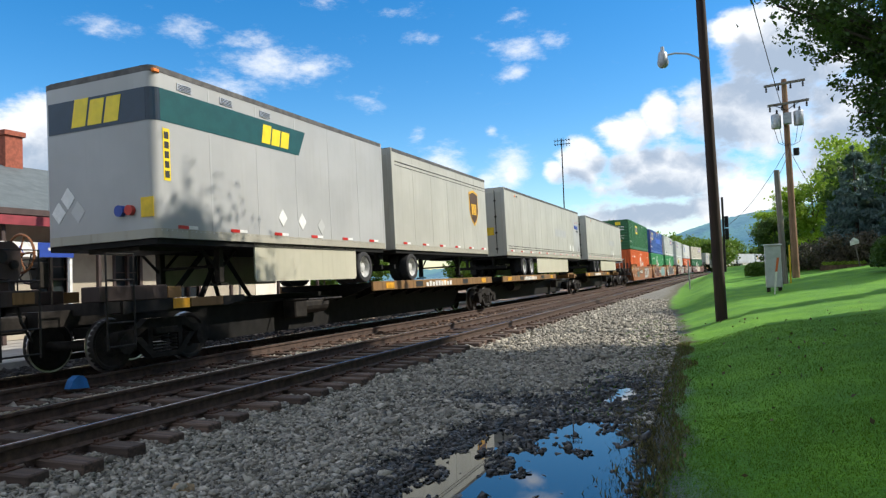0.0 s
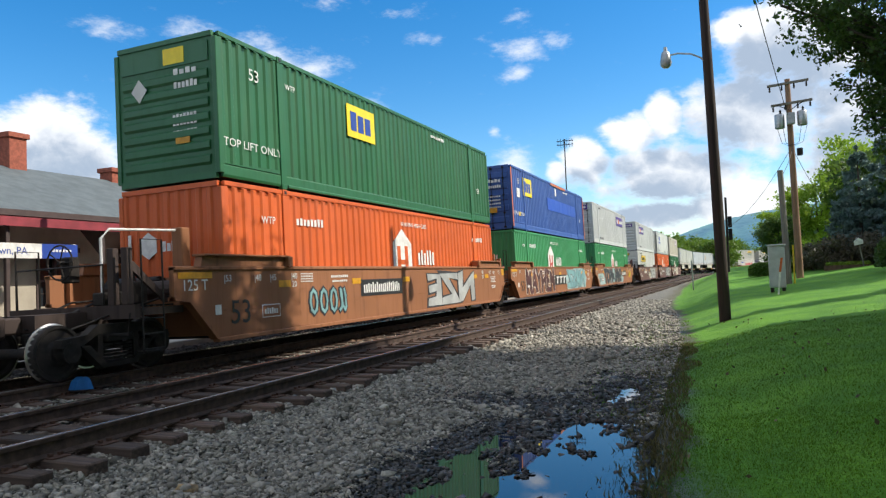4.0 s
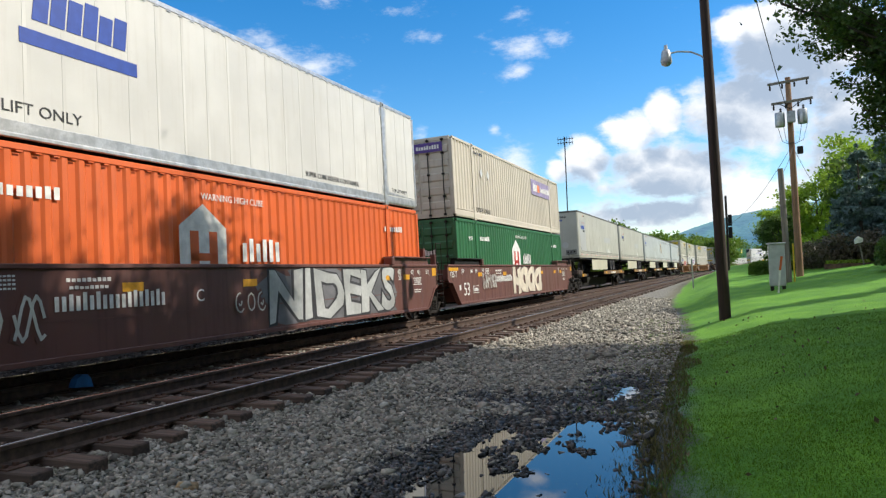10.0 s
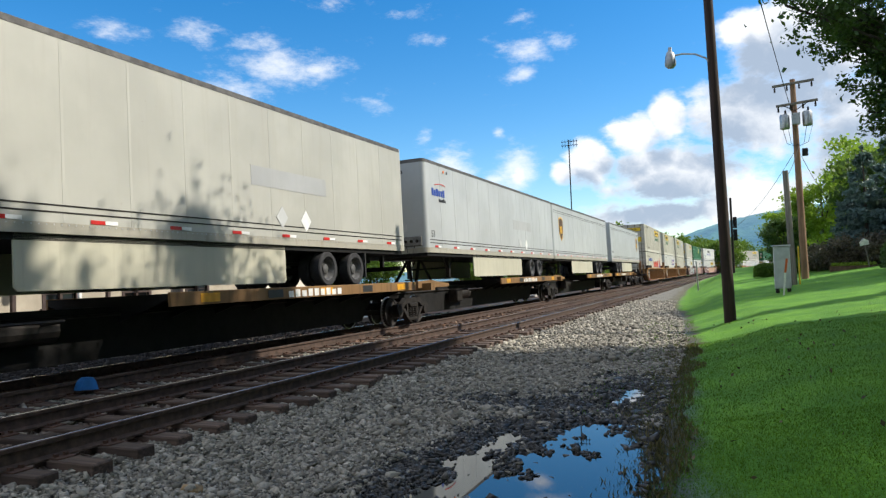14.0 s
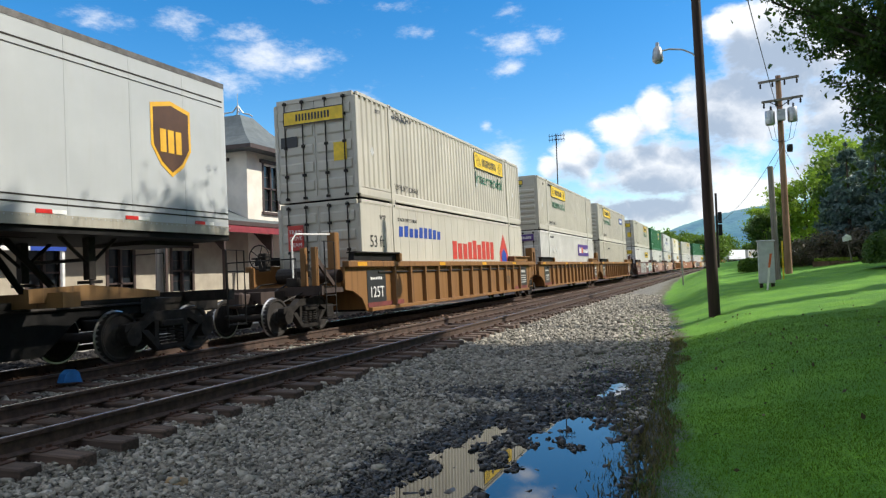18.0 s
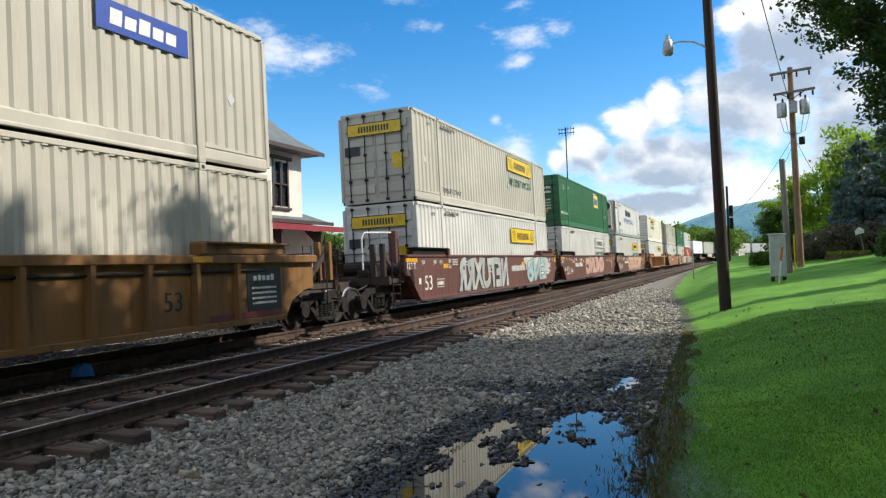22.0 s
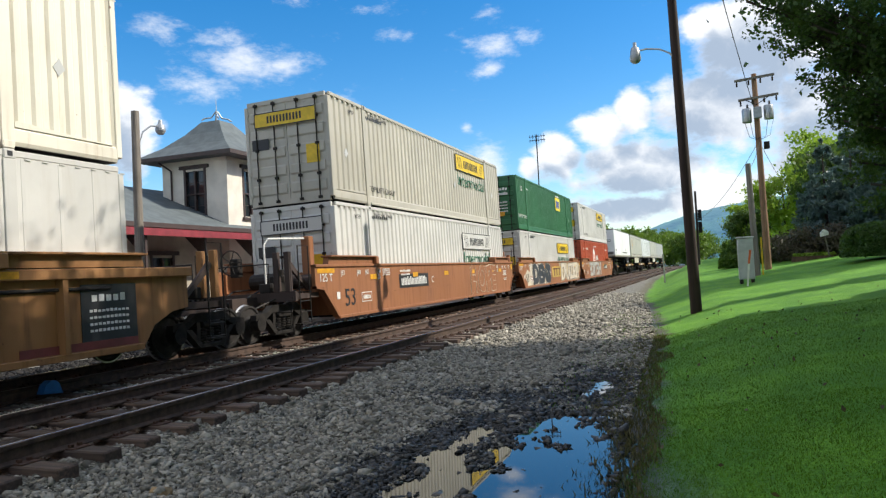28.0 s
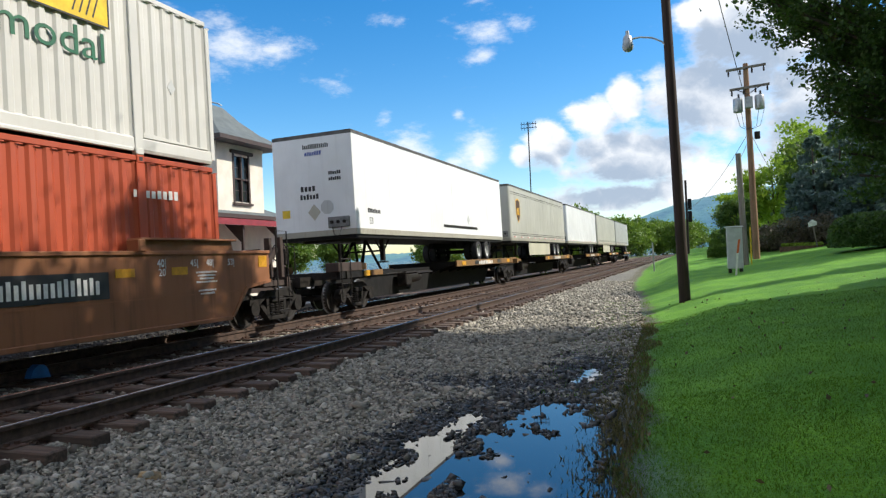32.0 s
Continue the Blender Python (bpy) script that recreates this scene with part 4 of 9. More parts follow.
for z, x0, x1, tilt in ((10.02, 1.86, 3.66, 0.06), (9.05, 1.98, 3.78, 0.06)):
    a = part("crossarm", Shape().prism([(x0, z - tilt), (x1, z + tilt), (x1, z + tilt + 0.11), (x0, z - tilt + 0.11)], 37.70, 37.80, "y"), M_POLE_GREY, up)
    for i in range(4):
        x = x0 + 0.1 + (x1 - x0 - 0.2) * i / 3
        zz = z + tilt * (2 * (x - x0) / (x1 - x0) - 1)
        part("insulator", Shape().lathe([(0.0, -0.25), (0.03, -0.25), (0.05, -0.2), (0.035, -0.15), (0.05, -0.1), (0.035, -0.05), (0.02, 0.0)], "z", 10, (x, 37.75, zz)), M_STEEL, a)
part("brace", Shape().path([(2.25, 37.7, 9.05), (2.8, 37.7, 8.75), (3.4, 37.7, 9.12)], 0.02), M_STEEL, up)
for x, z in ((2.32, 8.25), (3.30, 8.32)):
    tr_ = part("transformer", Shape().lathe([(0.0, -0.34), (0.2, -0.34), (0.22, -0.3), (0.22, 0.28), (0.19, 0.34), (0.0, 0.36)], "z", 20, (x, 37.7, z)), M_GALV, up, "grey pole transformer", True)
    part("bushing", Shape().lathe([(0.05, 0.34), (0.06, 0.4), (0.03, 0.44), (0.06, 0.48), (0.02, 0.56), (0.0, 0.56)], "z", 10, (x + 0.05, 37.7, z)), M_STEEL, tr_)
part("fuse_box", Shape().box(2.62, 2.98, 37.45, 37.7, 8.05, 8.6, 0.02), M_GALV, up)
part("meter_box", Shape().box(3.0, 3.25, 37.6, 37.85, 6.55, 6.9, 0.02), M_STEEL, up)
drop = Shape()
for x in (2.2, 2.45, 3.25, 3.5):
    drop.path([(x, 37.7, 8.0), (x + (2.8 - x) * 0.3, 37.7, 7.2), (x + (2.8 - x) * 0.8, 37.7, 7.05), (2.85, 37.75, 7.15)], 0.012, 5)
part("drop_wire", drop, M_WIRE, up)

sp = thing("signal_pole", "short weathered grey wooden pole", "utility pole")
part("pole", pole_shape((2.11, 33.9, ground_z(2.11, 33.9) - 0.3), (2.00, 33.9, 5.45), 0.14, 0.115), M_POLE_GREY, sp, smooth=True)
part("guard", Shape().box(2.3, 2.36, 33.85, 33.91, 0.4, 2.2), M_SIGN_YELLOW, sp, "yellow guy-wire guard")

cb = thing("signal_cabinet", "grey metal trackside cabinet with an orange marker", "cabinet")
cz = ground_z(1.5, 30)
part("body", Shape().box(1.20, 1.76, 29.7, 30.2, cz + 0.14, cz + 1.72, 0.02), M_CABINET, cb)
part("lid", Shape().box(1.16, 1.80, 29.66, 30.24, cz + 1.72, cz + 1.78, 0.015), M_CABINET, cb)
part("door", Shape().box(1.24, 1.72, 29.688, 29.70, cz + 0.2, cz + 1.66), M_CABINET, cb)
for x in (1.28, 1.68):
    part("leg", Shape().box(x - 0.06, x + 0.06, 29.75, 30.15, cz - 0.1, cz + 0.14), M_STEEL, cb)
mk = thing("marker_post", "orange-topped white marker post in the lawn", "marker post")
mz = ground_z(1.42, 28.2)
part("post", Shape().prism([(1.36, mz - 0.1), (1.42, mz - 0.1), (1.52, mz + 0.8), (1.45, mz + 0.8)], 28.2, 28.22, "y"), M_INK_WHITE, mk)
part("flag", Shape().prism([(1.45, mz + 0.8), (1.52, mz + 0.8), (1.60, mz + 1.3), (1.52, mz + 1.3)], 28.2, 28.22, "y"), M_ORANGE, mk, "bright orange top")
fp = thing("signal_mast", "slim dark mast with two signal heads", "signal mast")
part("mast", Shape().tube((-0.45, 62, -0.2), (-0.45, 62, 7.0), 0.09, n=10), M_STEEL, fp)
for z in (5.0, 4.0):
    part("signal_head", Shape().box(-0.35, -0.05, 61.8, 62.1, z - 0.45, z + 0.45, 0.03), M_BLACK, fp)
sg = thing("wire_post", "thin grey post at the ballast edge", "post")
part("post", Shape().tube((-2.7, 52, -0.4), (-2.75, 52, 1.9), 0.05, n=8), M_GALV, sg)

am = thing("radio_mast", "tall thin antenna mast with beam aerials", "antenna mast")
part("mast", Shape().tube((-15.8, 73.3, 0), (-15.8, 73.3, 15.3), 0.06, n=8), M_STEEL, am)
for z in (15.1, 14.7):
    a = part("boom", Shape().tube((-16.6, 73.3, z), (-14.9, 73.3, z), 0.03, n=6), M_STEEL, am)
    s = Shape()
    for i in range(6):
        x = -16.5 + i * 0.3
        s.tube((x, 72.9, z), (x, 73.7, z), 0.018, n=5)
        s.tube((x, 73.3, z - 0.25), (x, 73.3, z + 0.25), 0.018, n=5)
    part("element", s, M_STEEL, a)


# ---- far hills ----
def ridge(name, label, points, y, depth, material):
    """A wooded ridge line: points of x and height."""
    xs = np.linspace(points[0][0], points[-1][0], 400)
    v, rows = [], 9
    for j in range(rows):
        f = j / (rows - 1)
        for i, x in enumerate(xs):
            top = curve_at(points, x) + 2.5 * noise.noise((x * 0.02, 0, 2.0)) + 2.2 * noise.noise((x * 0.11, 1.0, 0))
            h = top * math.sin(f * math.pi / 2) ** 0.8 - 25 * (1 - f)
            v.append((x, y + depth * f, h))
    n = len(xs)
    f_ = [(j * n + i, j * n + i + 1, (j + 1) * n + i + 1, (j + 1) * n + i) for j in range(rows - 1) for i in range(n - 1)]
    me = bpy.data.meshes.new(name)
    me.from_pydata(v, [], f_)
    me.shade_smooth()
    me.materials.append(material)
    return tagged(new(name, me), label, "hill", "", "structure")


def hill_material():
    m = bpy.data.materials.new("hazy_forest")
    n = Net(m)
    c = n.coords()
    patch = n.noise(c, 0.012, 5)
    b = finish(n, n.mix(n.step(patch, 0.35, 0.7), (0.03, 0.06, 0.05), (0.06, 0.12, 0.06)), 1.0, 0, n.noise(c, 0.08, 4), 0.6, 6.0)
    # haze of the air between, painted as the ridge's own blue glow
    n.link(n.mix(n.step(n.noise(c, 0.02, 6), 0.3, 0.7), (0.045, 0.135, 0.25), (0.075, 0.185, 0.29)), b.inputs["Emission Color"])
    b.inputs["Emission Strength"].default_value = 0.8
    return m


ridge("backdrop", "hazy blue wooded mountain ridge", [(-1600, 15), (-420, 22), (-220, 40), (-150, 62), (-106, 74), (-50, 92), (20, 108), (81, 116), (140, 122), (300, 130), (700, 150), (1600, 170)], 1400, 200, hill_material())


# ---- plants ----
def mesh_from(name, verts, faces, material):
    """A mesh from arrays; faces all of one size."""
    me = bpy.data.meshes.new(name)
    k = faces.shape[1]
    me.vertices.add(len(verts))
    me.vertices.foreach_set("co", verts.astype(np.float32).ravel())
    me.loops.add(faces.size)
    me.loops.foreach_set("vertex_index", faces.astype(np.int32).ravel())
    me.polygons.add(len(faces))
    me.polygons.foreach_set("loop_start", np.arange(0, faces.size, k, dtype=np.int32))
    me.update(calc_edges=True)
    me.validate()
    if material:
        me.materials.append(material)
    return me


def leaf_material(name, dark, light, glow=0.35):
    m = bpy.data.materials.new(name)
    n = Net(m)
    r = n.add("ShaderNodeNewGeometry").outputs["Random Per Island"]
    big = n.noise(n.coords(), 0.7, 3)
    col = n.mix(r, dark, light)
    col = n.mix(n.math("MULTIPLY", n.step(big, 0.4, 0.7), 0.4), col, dull(dark, 0.8))
    d = n.add("ShaderNodeBsdfPrincipled")
    n.link(col, d.inputs["Base Color"])
    d.inputs["Roughness"].default_value = 0.55
    t = n.add("ShaderNodeBsdfTranslucent")
    n.link(n.mix(0.35, col, (0.25, 0.36, 0.03)), t.inputs[0])
    x = n.add("ShaderNodeMixShader")
    x.inputs[0].default_value = glow
    n.link(d.outputs[0], x.inputs[1])
    n.link(t.outputs[0], x.inputs[2])
    n.link(x.outputs[0], n.add("ShaderNodeOutputMaterial").inputs[0])
    return m


M_BARK = wood("bark", (0.035, 0.027, 0.02), (0.10, 0.08, 0.06), (14, 14, 2))
M_LEAF_DARK = leaf_material("leaf_dark_green", (0.030, 0.072, 0.014), (0.078, 0.155, 0.028), 0.35)
M_LEAF = leaf_material("leaf_green", (0.06, 0.13, 0.018), (0.14, 0.25, 0.032), 0.45)
M_LEAF_LIGHT = leaf_material("leaf_light_green", (0.17, 0.29, 0.025), (0.32, 0.46, 0.055), 0.55)
M_LEAF_BLUE = leaf_material("needle_blue_green", (0.08, 0.14, 0.135), (0.165, 0.25, 0.25), 0.2)
M_LEAF_DRY = leaf_material("twig_grey_brown", (0.06, 0.05, 0.035), (0.15, 0.115, 0.08), 0.15)
M_NEEDLE = leaf_material("needle_dark", (0.012, 0.035, 0.016), (0.035, 0.07, 0.028), 0.1)


def leaves_at(centres, size, rng, long=1.0, droop=0.0):
    """One small folded leaf of two triangles at each centre, turned at random."""
    n = len(centres)
    a = rng.normal(size=(n, 3))
    a[:, 2] -= droop
    a /= np.linalg.norm(a, axis=1)[:, None]
    b = np.cross(a, rng.normal(size=(n, 3)))
    b /= np.linalg.norm(b, axis=1)[:, None] + 1e-9
    c = np.cross(a, b)
    s = size * rng.uniform(0.6, 1.35, size=(n, 1))
    tip, tail = centres + a * s * long, centres - a * s * long
    l = centres + b * s * 0.6 + c * s * 0.18
    r = centres - b * s * 0.6 + c * s * 0.18
    v = np.stack([tail, r, tip, l], 1).reshape(-1, 3)
    i = np.arange(n)[:, None] * 4
    return v, np.concatenate([i, i + 1, i + 2, i + 3], 1)


def crown_points(rng, count, clumps, centre, radii, spread, flat=0.55):
    """Leaf places in clumps over an uneven crown, thin inside."""
    d = rng.normal(size=(clumps, 3))
    d /= np.linalg.norm(d, axis=1)[:, None]
    rad = rng.uniform(0.45, 1.0, size=(clumps, 1)) ** 0.6
    wob = np.array([[1 + 0.30 * noise.noise((p[0] * 1.7, p[1] * 1.7, p[2] * 1.7 + centre[0])) for _ in (0,)] for p in d])
    cc = np.array(centre) + d * rad * wob * np.array(radii)
    pick = rng.integers(0, clumps, size=count)
    off = rng.normal(size=(count, 3)) * spread * np.array([1, 1, flat])
    return cc[pick] + off, cc


def trunk_shape(rng, base, top, r, ends):
    s = Shape()
    base, top = Vector(base), Vector(top)
    pts = [base.lerp(top, i / 6) + Vector((rng.normal() * 0.08, rng.normal() * 0.08, 0)) * (i > 0) for i in range(7)]
    for i in range(6):
        s.tube(pts[i], pts[i + 1], r * (1 - i / 7.5), r * (1 - (i + 1) / 7.5), 9, False)
    for e in ends:
        e = Vector(e)
        k = rng.uniform(0.3, 0.9)
        a = base.lerp(top, k)
        m = a.lerp(e, 0.5) + Vector((0, 0, 0.12 * (e - a).length))
        s.tube(a, m, r * 0.42 * (1 - 0.5 * k), r * 0.22, 6, False)
        s.tube(m, e, r * 0.22, r * 0.05, 5, False)
    return s


def broad_tree(label, seed, height, radii, low, leaves, size, material, clumps=70, trunk_r=0.25, limbs=14, spread=None):
    """A leafy tree standing at its own origin."""
    rng = np.random.default_rng(seed)
    t = thing("tree", label, "tree", "trees by the line")
    centre = (0, 0, low + radii[2])
    pts, cc = crown_points(rng, leaves, clumps, centre, radii, spread or radii[0] * 0.16)
    v, f = leaves_at(pts, size, rng, 1.0, 0.25)
    part("trunk", trunk_shape(rng, (0, 0, -0.4), (0, 0, height * 0.8), trunk_r, cc[:limbs]), M_BARK, t, smooth=True)
    part("crown", mesh_from("crown", v, f, material), None, t)
    return t


def spruce(label, seed, height, radius, material, leaves=9000, size=0.10, low=0.4):
    rng = np.random.default_rng(seed)
    t = thing("spruce", label, "tree", "conifers by the line")
    part("trunk", Shape().tube((0, 0, -0.3), (0, 0, height * 0.97), 0.02 * height, 0.02, 8), M_BARK, t, smooth=True)
    n = leaves
    branches = 220
    hz = low + (height - low) * (1 - np.sqrt(rng.uniform(0, 1, branches))) ** 0.9
    ang = rng.uniform(0, 2 * math.pi, branches)
    reach = radius * (1 - (hz - low) / (height - low)) ** 0.85 * rng.uniform(0.75, 1.1, branches) + 0.12
    pick = rng.integers(0, branches, n)
    f_ = rng.uniform(0.1, 1, n) ** 0.6
    r_ = reach[pick] * f_
    side = rng.normal(size=n) * 0.10 * reach[pick] * (1.15 - f_)
    x = np.cos(ang[pick]) * r_ - np.sin(ang[pick]) * side
    y = np.sin(ang[pick]) * r_ + np.cos(ang[pick]) * side
    z = hz[pick] - 0.22 * r_ + 0.10 * r_ * f_ + rng.normal(size=n) * 0.05
    v, f = leaves_at(np.stack([x, y, z], 1), size, rng, 1.6, 0.3)
    part("crown", mesh_from("crown", v, f, material), None, t)
    return t


def stand(ob, x, y, turn=0.0, size=1.0, lift=0.0):
    ob.location = (x, y, ground_z(x, y) + lift)
    ob.rotation_euler = (0, 0, turn)
    ob.scale = (size, size, size)
    return ob


def also(ob, x, y, turn, size=1.0, lift=0.0):
    ob2 = copy_thing(ob, Matrix.Translation((x, y, ground_z(x, y) + lift)) @ Matrix.Rotation(turn, 4, "Z"))
    ob2.scale = (size, size, size)
    return ob2


# the big maple whose boughs hang over the lawn, and the dark trees beside it
maple = stand(broad_tree("large dark maple with boughs hanging over the lawn", 3, 15, (5.5, 5.6, 6.3), 2.2, 90000, 0.07, M_LEAF_DARK, 170, 0.34, 26, 0.62), 7.0, 14.4)
rng_b = np.random.default_rng(77)
bough_pts, bough = [], Shape()
BOUGH_TIPS = [(0.91, 12.96, 5.66), (1.37, 14.35, 5.91), (1.58, 13.93, 5.45), (1.75, 13.48, 5.57), (2.09, 14.82, 5.65), (2.23, 14.38, 5.13), (2.26, 13.90, 4.65), (2.50, 15.21, 4.53), (2.25, 14.61, 4.07), (2.42, 14.18, 3.67), (2.41, 13.58, 5.40), (2.86, 14.98, 5.46), (2.77, 14.45, 4.72), (2.55, 13.87, 3.98), (2.85, 15.23, 3.55), (2.72, 14.68, 2.97), (2.78, 14.20, 2.52), (2.68, 15.25, 5.36), (3.24, 15.05, 3.37), (3.34, 14.54, 4.07), (3.31, 14.07, 2.56), (3.37, 15.20, 5.14), (3.80, 14.85, 5.27), (3.76, 14.38, 3.60), (4.45, 15.83, 4.83), (4.29, 15.32, 2.91)]
foot = np.array([7.0, 14.4, ground_z(7.0, 14.4)])
for tip in BOUGH_TIPS:
    b = np.array(tip)
    a = np.array([7.0, 14.4, 0.0]) * 0.45 + b * 0.55 + np.array([0, 0, 0.4 + 0.25 * b[2] * 0.45])
    # twigs in sprays round the bough's outer half
    sprays = b + (a - b) * (rng_b.uniform(0, 1, 26) ** 1.3)[:, None] + rng_b.normal(size=(26, 3)) * np.array([0.17, 0.30, 0.16])
    pick = rng_b.integers(0, 26, 2300)
    p = sprays[pick] + rng_b.normal(size=(2300, 3)) * np.array([0.10, 0.12, 0.075])
    bough_pts.append(p - foot)
    bough.path([tuple(a + np.array([2.0, 0.6, -0.8]) - foot), tuple(a - foot), tuple((a + b) / 2 + np.array([0, 0, 0.06]) - foot), tuple(b - foot)], 0.022, 6)
    for q in sprays[:10]:
        bough.path([tuple((q + a) / 2 - foot), tuple((q * 0.8 + a * 0.2) - foot), tuple(q - foot)], 0.008, 4)
v, f = leaves_at(np.concatenate(bough_pts), 0.040, rng_b, 1.0, 0.3)
part("bough", bough, M_BARK, maple)
part("bough_leaves", mesh_from("bough_leaves", v, f, M_LEAF_DARK), None, maple)
stand(broad_tree("tall dark maple behind the lawn", 11, 16, (3.7, 3.7, 5.2), 1.6, 24000, 0.12, M_LEAF_DARK, 110, 0.28, 18, 0.55), 13.0, 37.0, 0.8)
wood_a = stand(broad_tree("tall dark leafy tree out of view, shading the lawn", 5, 19, (4.2, 4.4, 8.6), 2.4, 17000, 0.27, M_LEAF_DARK, 90, 0.32, 14, 0.65), 12.8, 16.5, 0.4)
also(wood_a, 13.6, 9.8, 1.9, 1.0)
# three more added out of view, to block sky light from the foreground
also(wood_a, 9.6, 3.2, 3.1, 0.9)
also(wood_a, 8.0, -4.0, 4.4, 0.95)
also(wood_a, 12.5, -1.0, 0.9, 1.0)
shade_spruce = stand(spruce("tall dark spruce beside the lawn", 8, 20.5, 2.4, M_NEEDLE, 9000, 0.25), 9.6, 18.4)
for x, y, k in ((13.0, 27.6, 0.62), (10.6, 14.9, 1.05), (9.2, 11.6, 0.98), (10.2, 20.6, 0.95), (9.4, 8.0, 1.0)):
    also(shade_spruce, x, y, x * 3, k)

blue = stand(spruce("blue spruce with dense silvery needles", 21, 6.6, 2.3, M_LEAF_BLUE, 14000, 0.085, 0.2), 6.6, 45.5)
also(blue, 9.2, 43.5, 1.4, 1.1)
also(blue, 11.2, 39.0, 2.6, 1.0)
also(blue, 8.6, 49.0, 3.3, 1.15)
also(blue, 11.8, 46.5, 4.4, 1.2)

mid = stand(broad_tree("sunlit light green tree behind the poles", 31, 10, (3.6, 3.6, 4.2), 1.2, 11000, 0.17, M_LEAF_LIGHT, 80, 0.2, 12, 0.55), 7.2, 74, 0.0, 0.78)
far_tree = stand(broad_tree("leafy green tree beyond the bend", 33, 11, (4.6, 4.6, 4.6), 0.8, 7000, 0.30, M_LEAF, 70, 0.2, 10, 0.8), -3, 205)
also(mid, 5.6, 92, 1.2, 0.7)
also(mid, 11.5, 70, 2.2, 0.95)
also(mid, 13.0, 84, 2.9, 1.2)
dark_mid = stand(broad_tree("dense dark green tree by the bend", 35, 7, (2.6, 2.6, 3.2), 0.2, 8000, 0.17, M_LEAF_DARK, 60, 0.2, 8, 0.5), 3.5, 66, 0, 0.6)
also(dark_mid, 10.2, 62, 2.0, 1.2)
also(dark_mid, 13.6, 56, 3.0, 1.4)
also(dark_mid, 16.6, 49, 0.9, 1.4)
rng_t = random.Random(4)
for i in range(30):
    x = 12 + i * 2.6 + rng_t.uniform(-1, 1)
    also(far_tree, x, 118 + rng_t.uniform(-6, 14) + (16 if x < 12 else 0) + max(0, 30 - x) * 1.2, rng_t.uniform(0, 6), rng_t.uniform(0.55, 0.75) if x < 16 else rng_t.uniform(0.85, 1.25))
for i in range(26):
    s_ = 150 + i * 9
    px, py, a = along(s_, -22 - rng_t.uniform(0, 9))
    also(far_tree, px, py, rng_t.uniform(0, 6), rng_t.uniform(0.9, 1.3))
for i in range(22):
    also(far_tree, -24 - rng_t.uniform(0, 14), 100 + i * 8, rng_t.uniform(0, 6), rng_t.uniform(0.75, 1.05), -1.0)
for i in range(18):
    also(far_tree, -60 - rng_t.uniform(0, 30), 20 + i * 7, rng_t.uniform(0, 6), rng_t.uniform(0.75, 1.0))


def clipped_hedge(label, seed, w, d, h, leaves, material, size=0.05):
    """A trimmed bush: a rounded block of small leaves over a dark core."""
    rng = np.random.default_rng(seed)
    t = thing("hedge", label, "hedge", "clipped bushes on the lawn")
    core = Shape().lathe([(0.0, 0.0), (0.84, 0.0), (0.9, 0.3), (0.84, 0.78), (0.5, 0.9), (0.0, 0.92)], "z", 20)
    core.v = [(x * w / 2, y * d / 2, z * h) for x, y, z in core.v]
    part("core", core, M_LEAF_DARK, t, smooth=True)
    p = rng.normal(size=(leaves, 3))
    p /= (np.abs(p) ** 4).sum(1)[:, None] ** 0.25
    p[:, 2] = np.abs(p[:, 2])
    p *= rng.uniform(0.86, 1.03, size=(leaves, 1))
    v, f = leaves_at(p * np.array([w / 2, d / 2, h]), size, rng)
    part("foliage", mesh_from("foliage", v, f, material), None, t)
    return t


stand(clipped_hedge("low clipped golden-green bush", 41, 1.7, 1.5, 0.75, 5000, M_LEAF, 0.06), 1.6, 46.2)
stand(clipped_hedge("low clipped golden-green bush", 42, 1.6, 1.5, 0.8, 5000, M_LEAF, 0.06), 3.5, 46.0)
stand(clipped_hedge("large clipped dark hedge on the lawn", 43, 4.6, 2.4, 1.35, 12000, M_LEAF_DARK, 0.06), 7.6, 33.0)


def bare_shrub(seed, label):
    rng = np.random.default_rng(seed)
    t = thing("shrub", label, "shrub", "shrubs in the bed")
    pts, cc = crown_points(rng, 4200, 50, (0, 0, 0.85), (1.3, 1.1, 0.85), 0.22)
    v, f = leaves_at(pts, 0.055, rng, 1.5)
    s = Shape()
    for c in cc[:26]:
        s.tube((c[0] * 0.15, c[1] * 0.15, -0.1), tuple(c), 0.02, 0.006, 5, False)
    part("branch", s, M_BARK, t)
    part("foliage", mesh_from("foliage", v, f, M_LEAF_DRY), None, t)
    return t


sh = stand(bare_shrub(51, "grey-brown twiggy shrub at the lawn bed"), 5.0, 43.4)
also(sh, 6.6, 43.0, 2.0, 0.95)
also(sh, 4.2, 44.4, 4.0, 0.8)
bed = thing("flower_bed", "mulched lawn bed with low yellow-green plants", "flower bed")
bz = ground_z(5.3, 41.8)
part("mulch", Shape().prism([(4.25, 41.5), (5.0, 41.1), (6.2, 41.1), (6.5, 41.6), (6.2, 42.6), (4.6, 42.6)], bz - 0.25, bz + 0.16, "z"), plain("mulch", (0.14, 0.085, 0.05), 0.95, 0, 0.5, 6), bed)
rg = np.random.default_rng(6)
v, f = leaves_at(np.stack([rg.uniform(4.4, 6.3, 900), rg.uniform(41.3, 42.4, 900), bz + 0.18 + rg.uniform(0, 0.14, 900)], 1), 0.06, rg)
part("planting", mesh_from("planting", v, f, M_LEAF_LIGHT), None, bed)
bh = thing("bird_house", "small white bird house on a slim post", "bird house")
part("post", Shape().tube((6.0, 41.0, bz - 0.1), (5.82, 41.0, bz + 1.15), 0.03, n=8), M_POLE_GREY, bh)
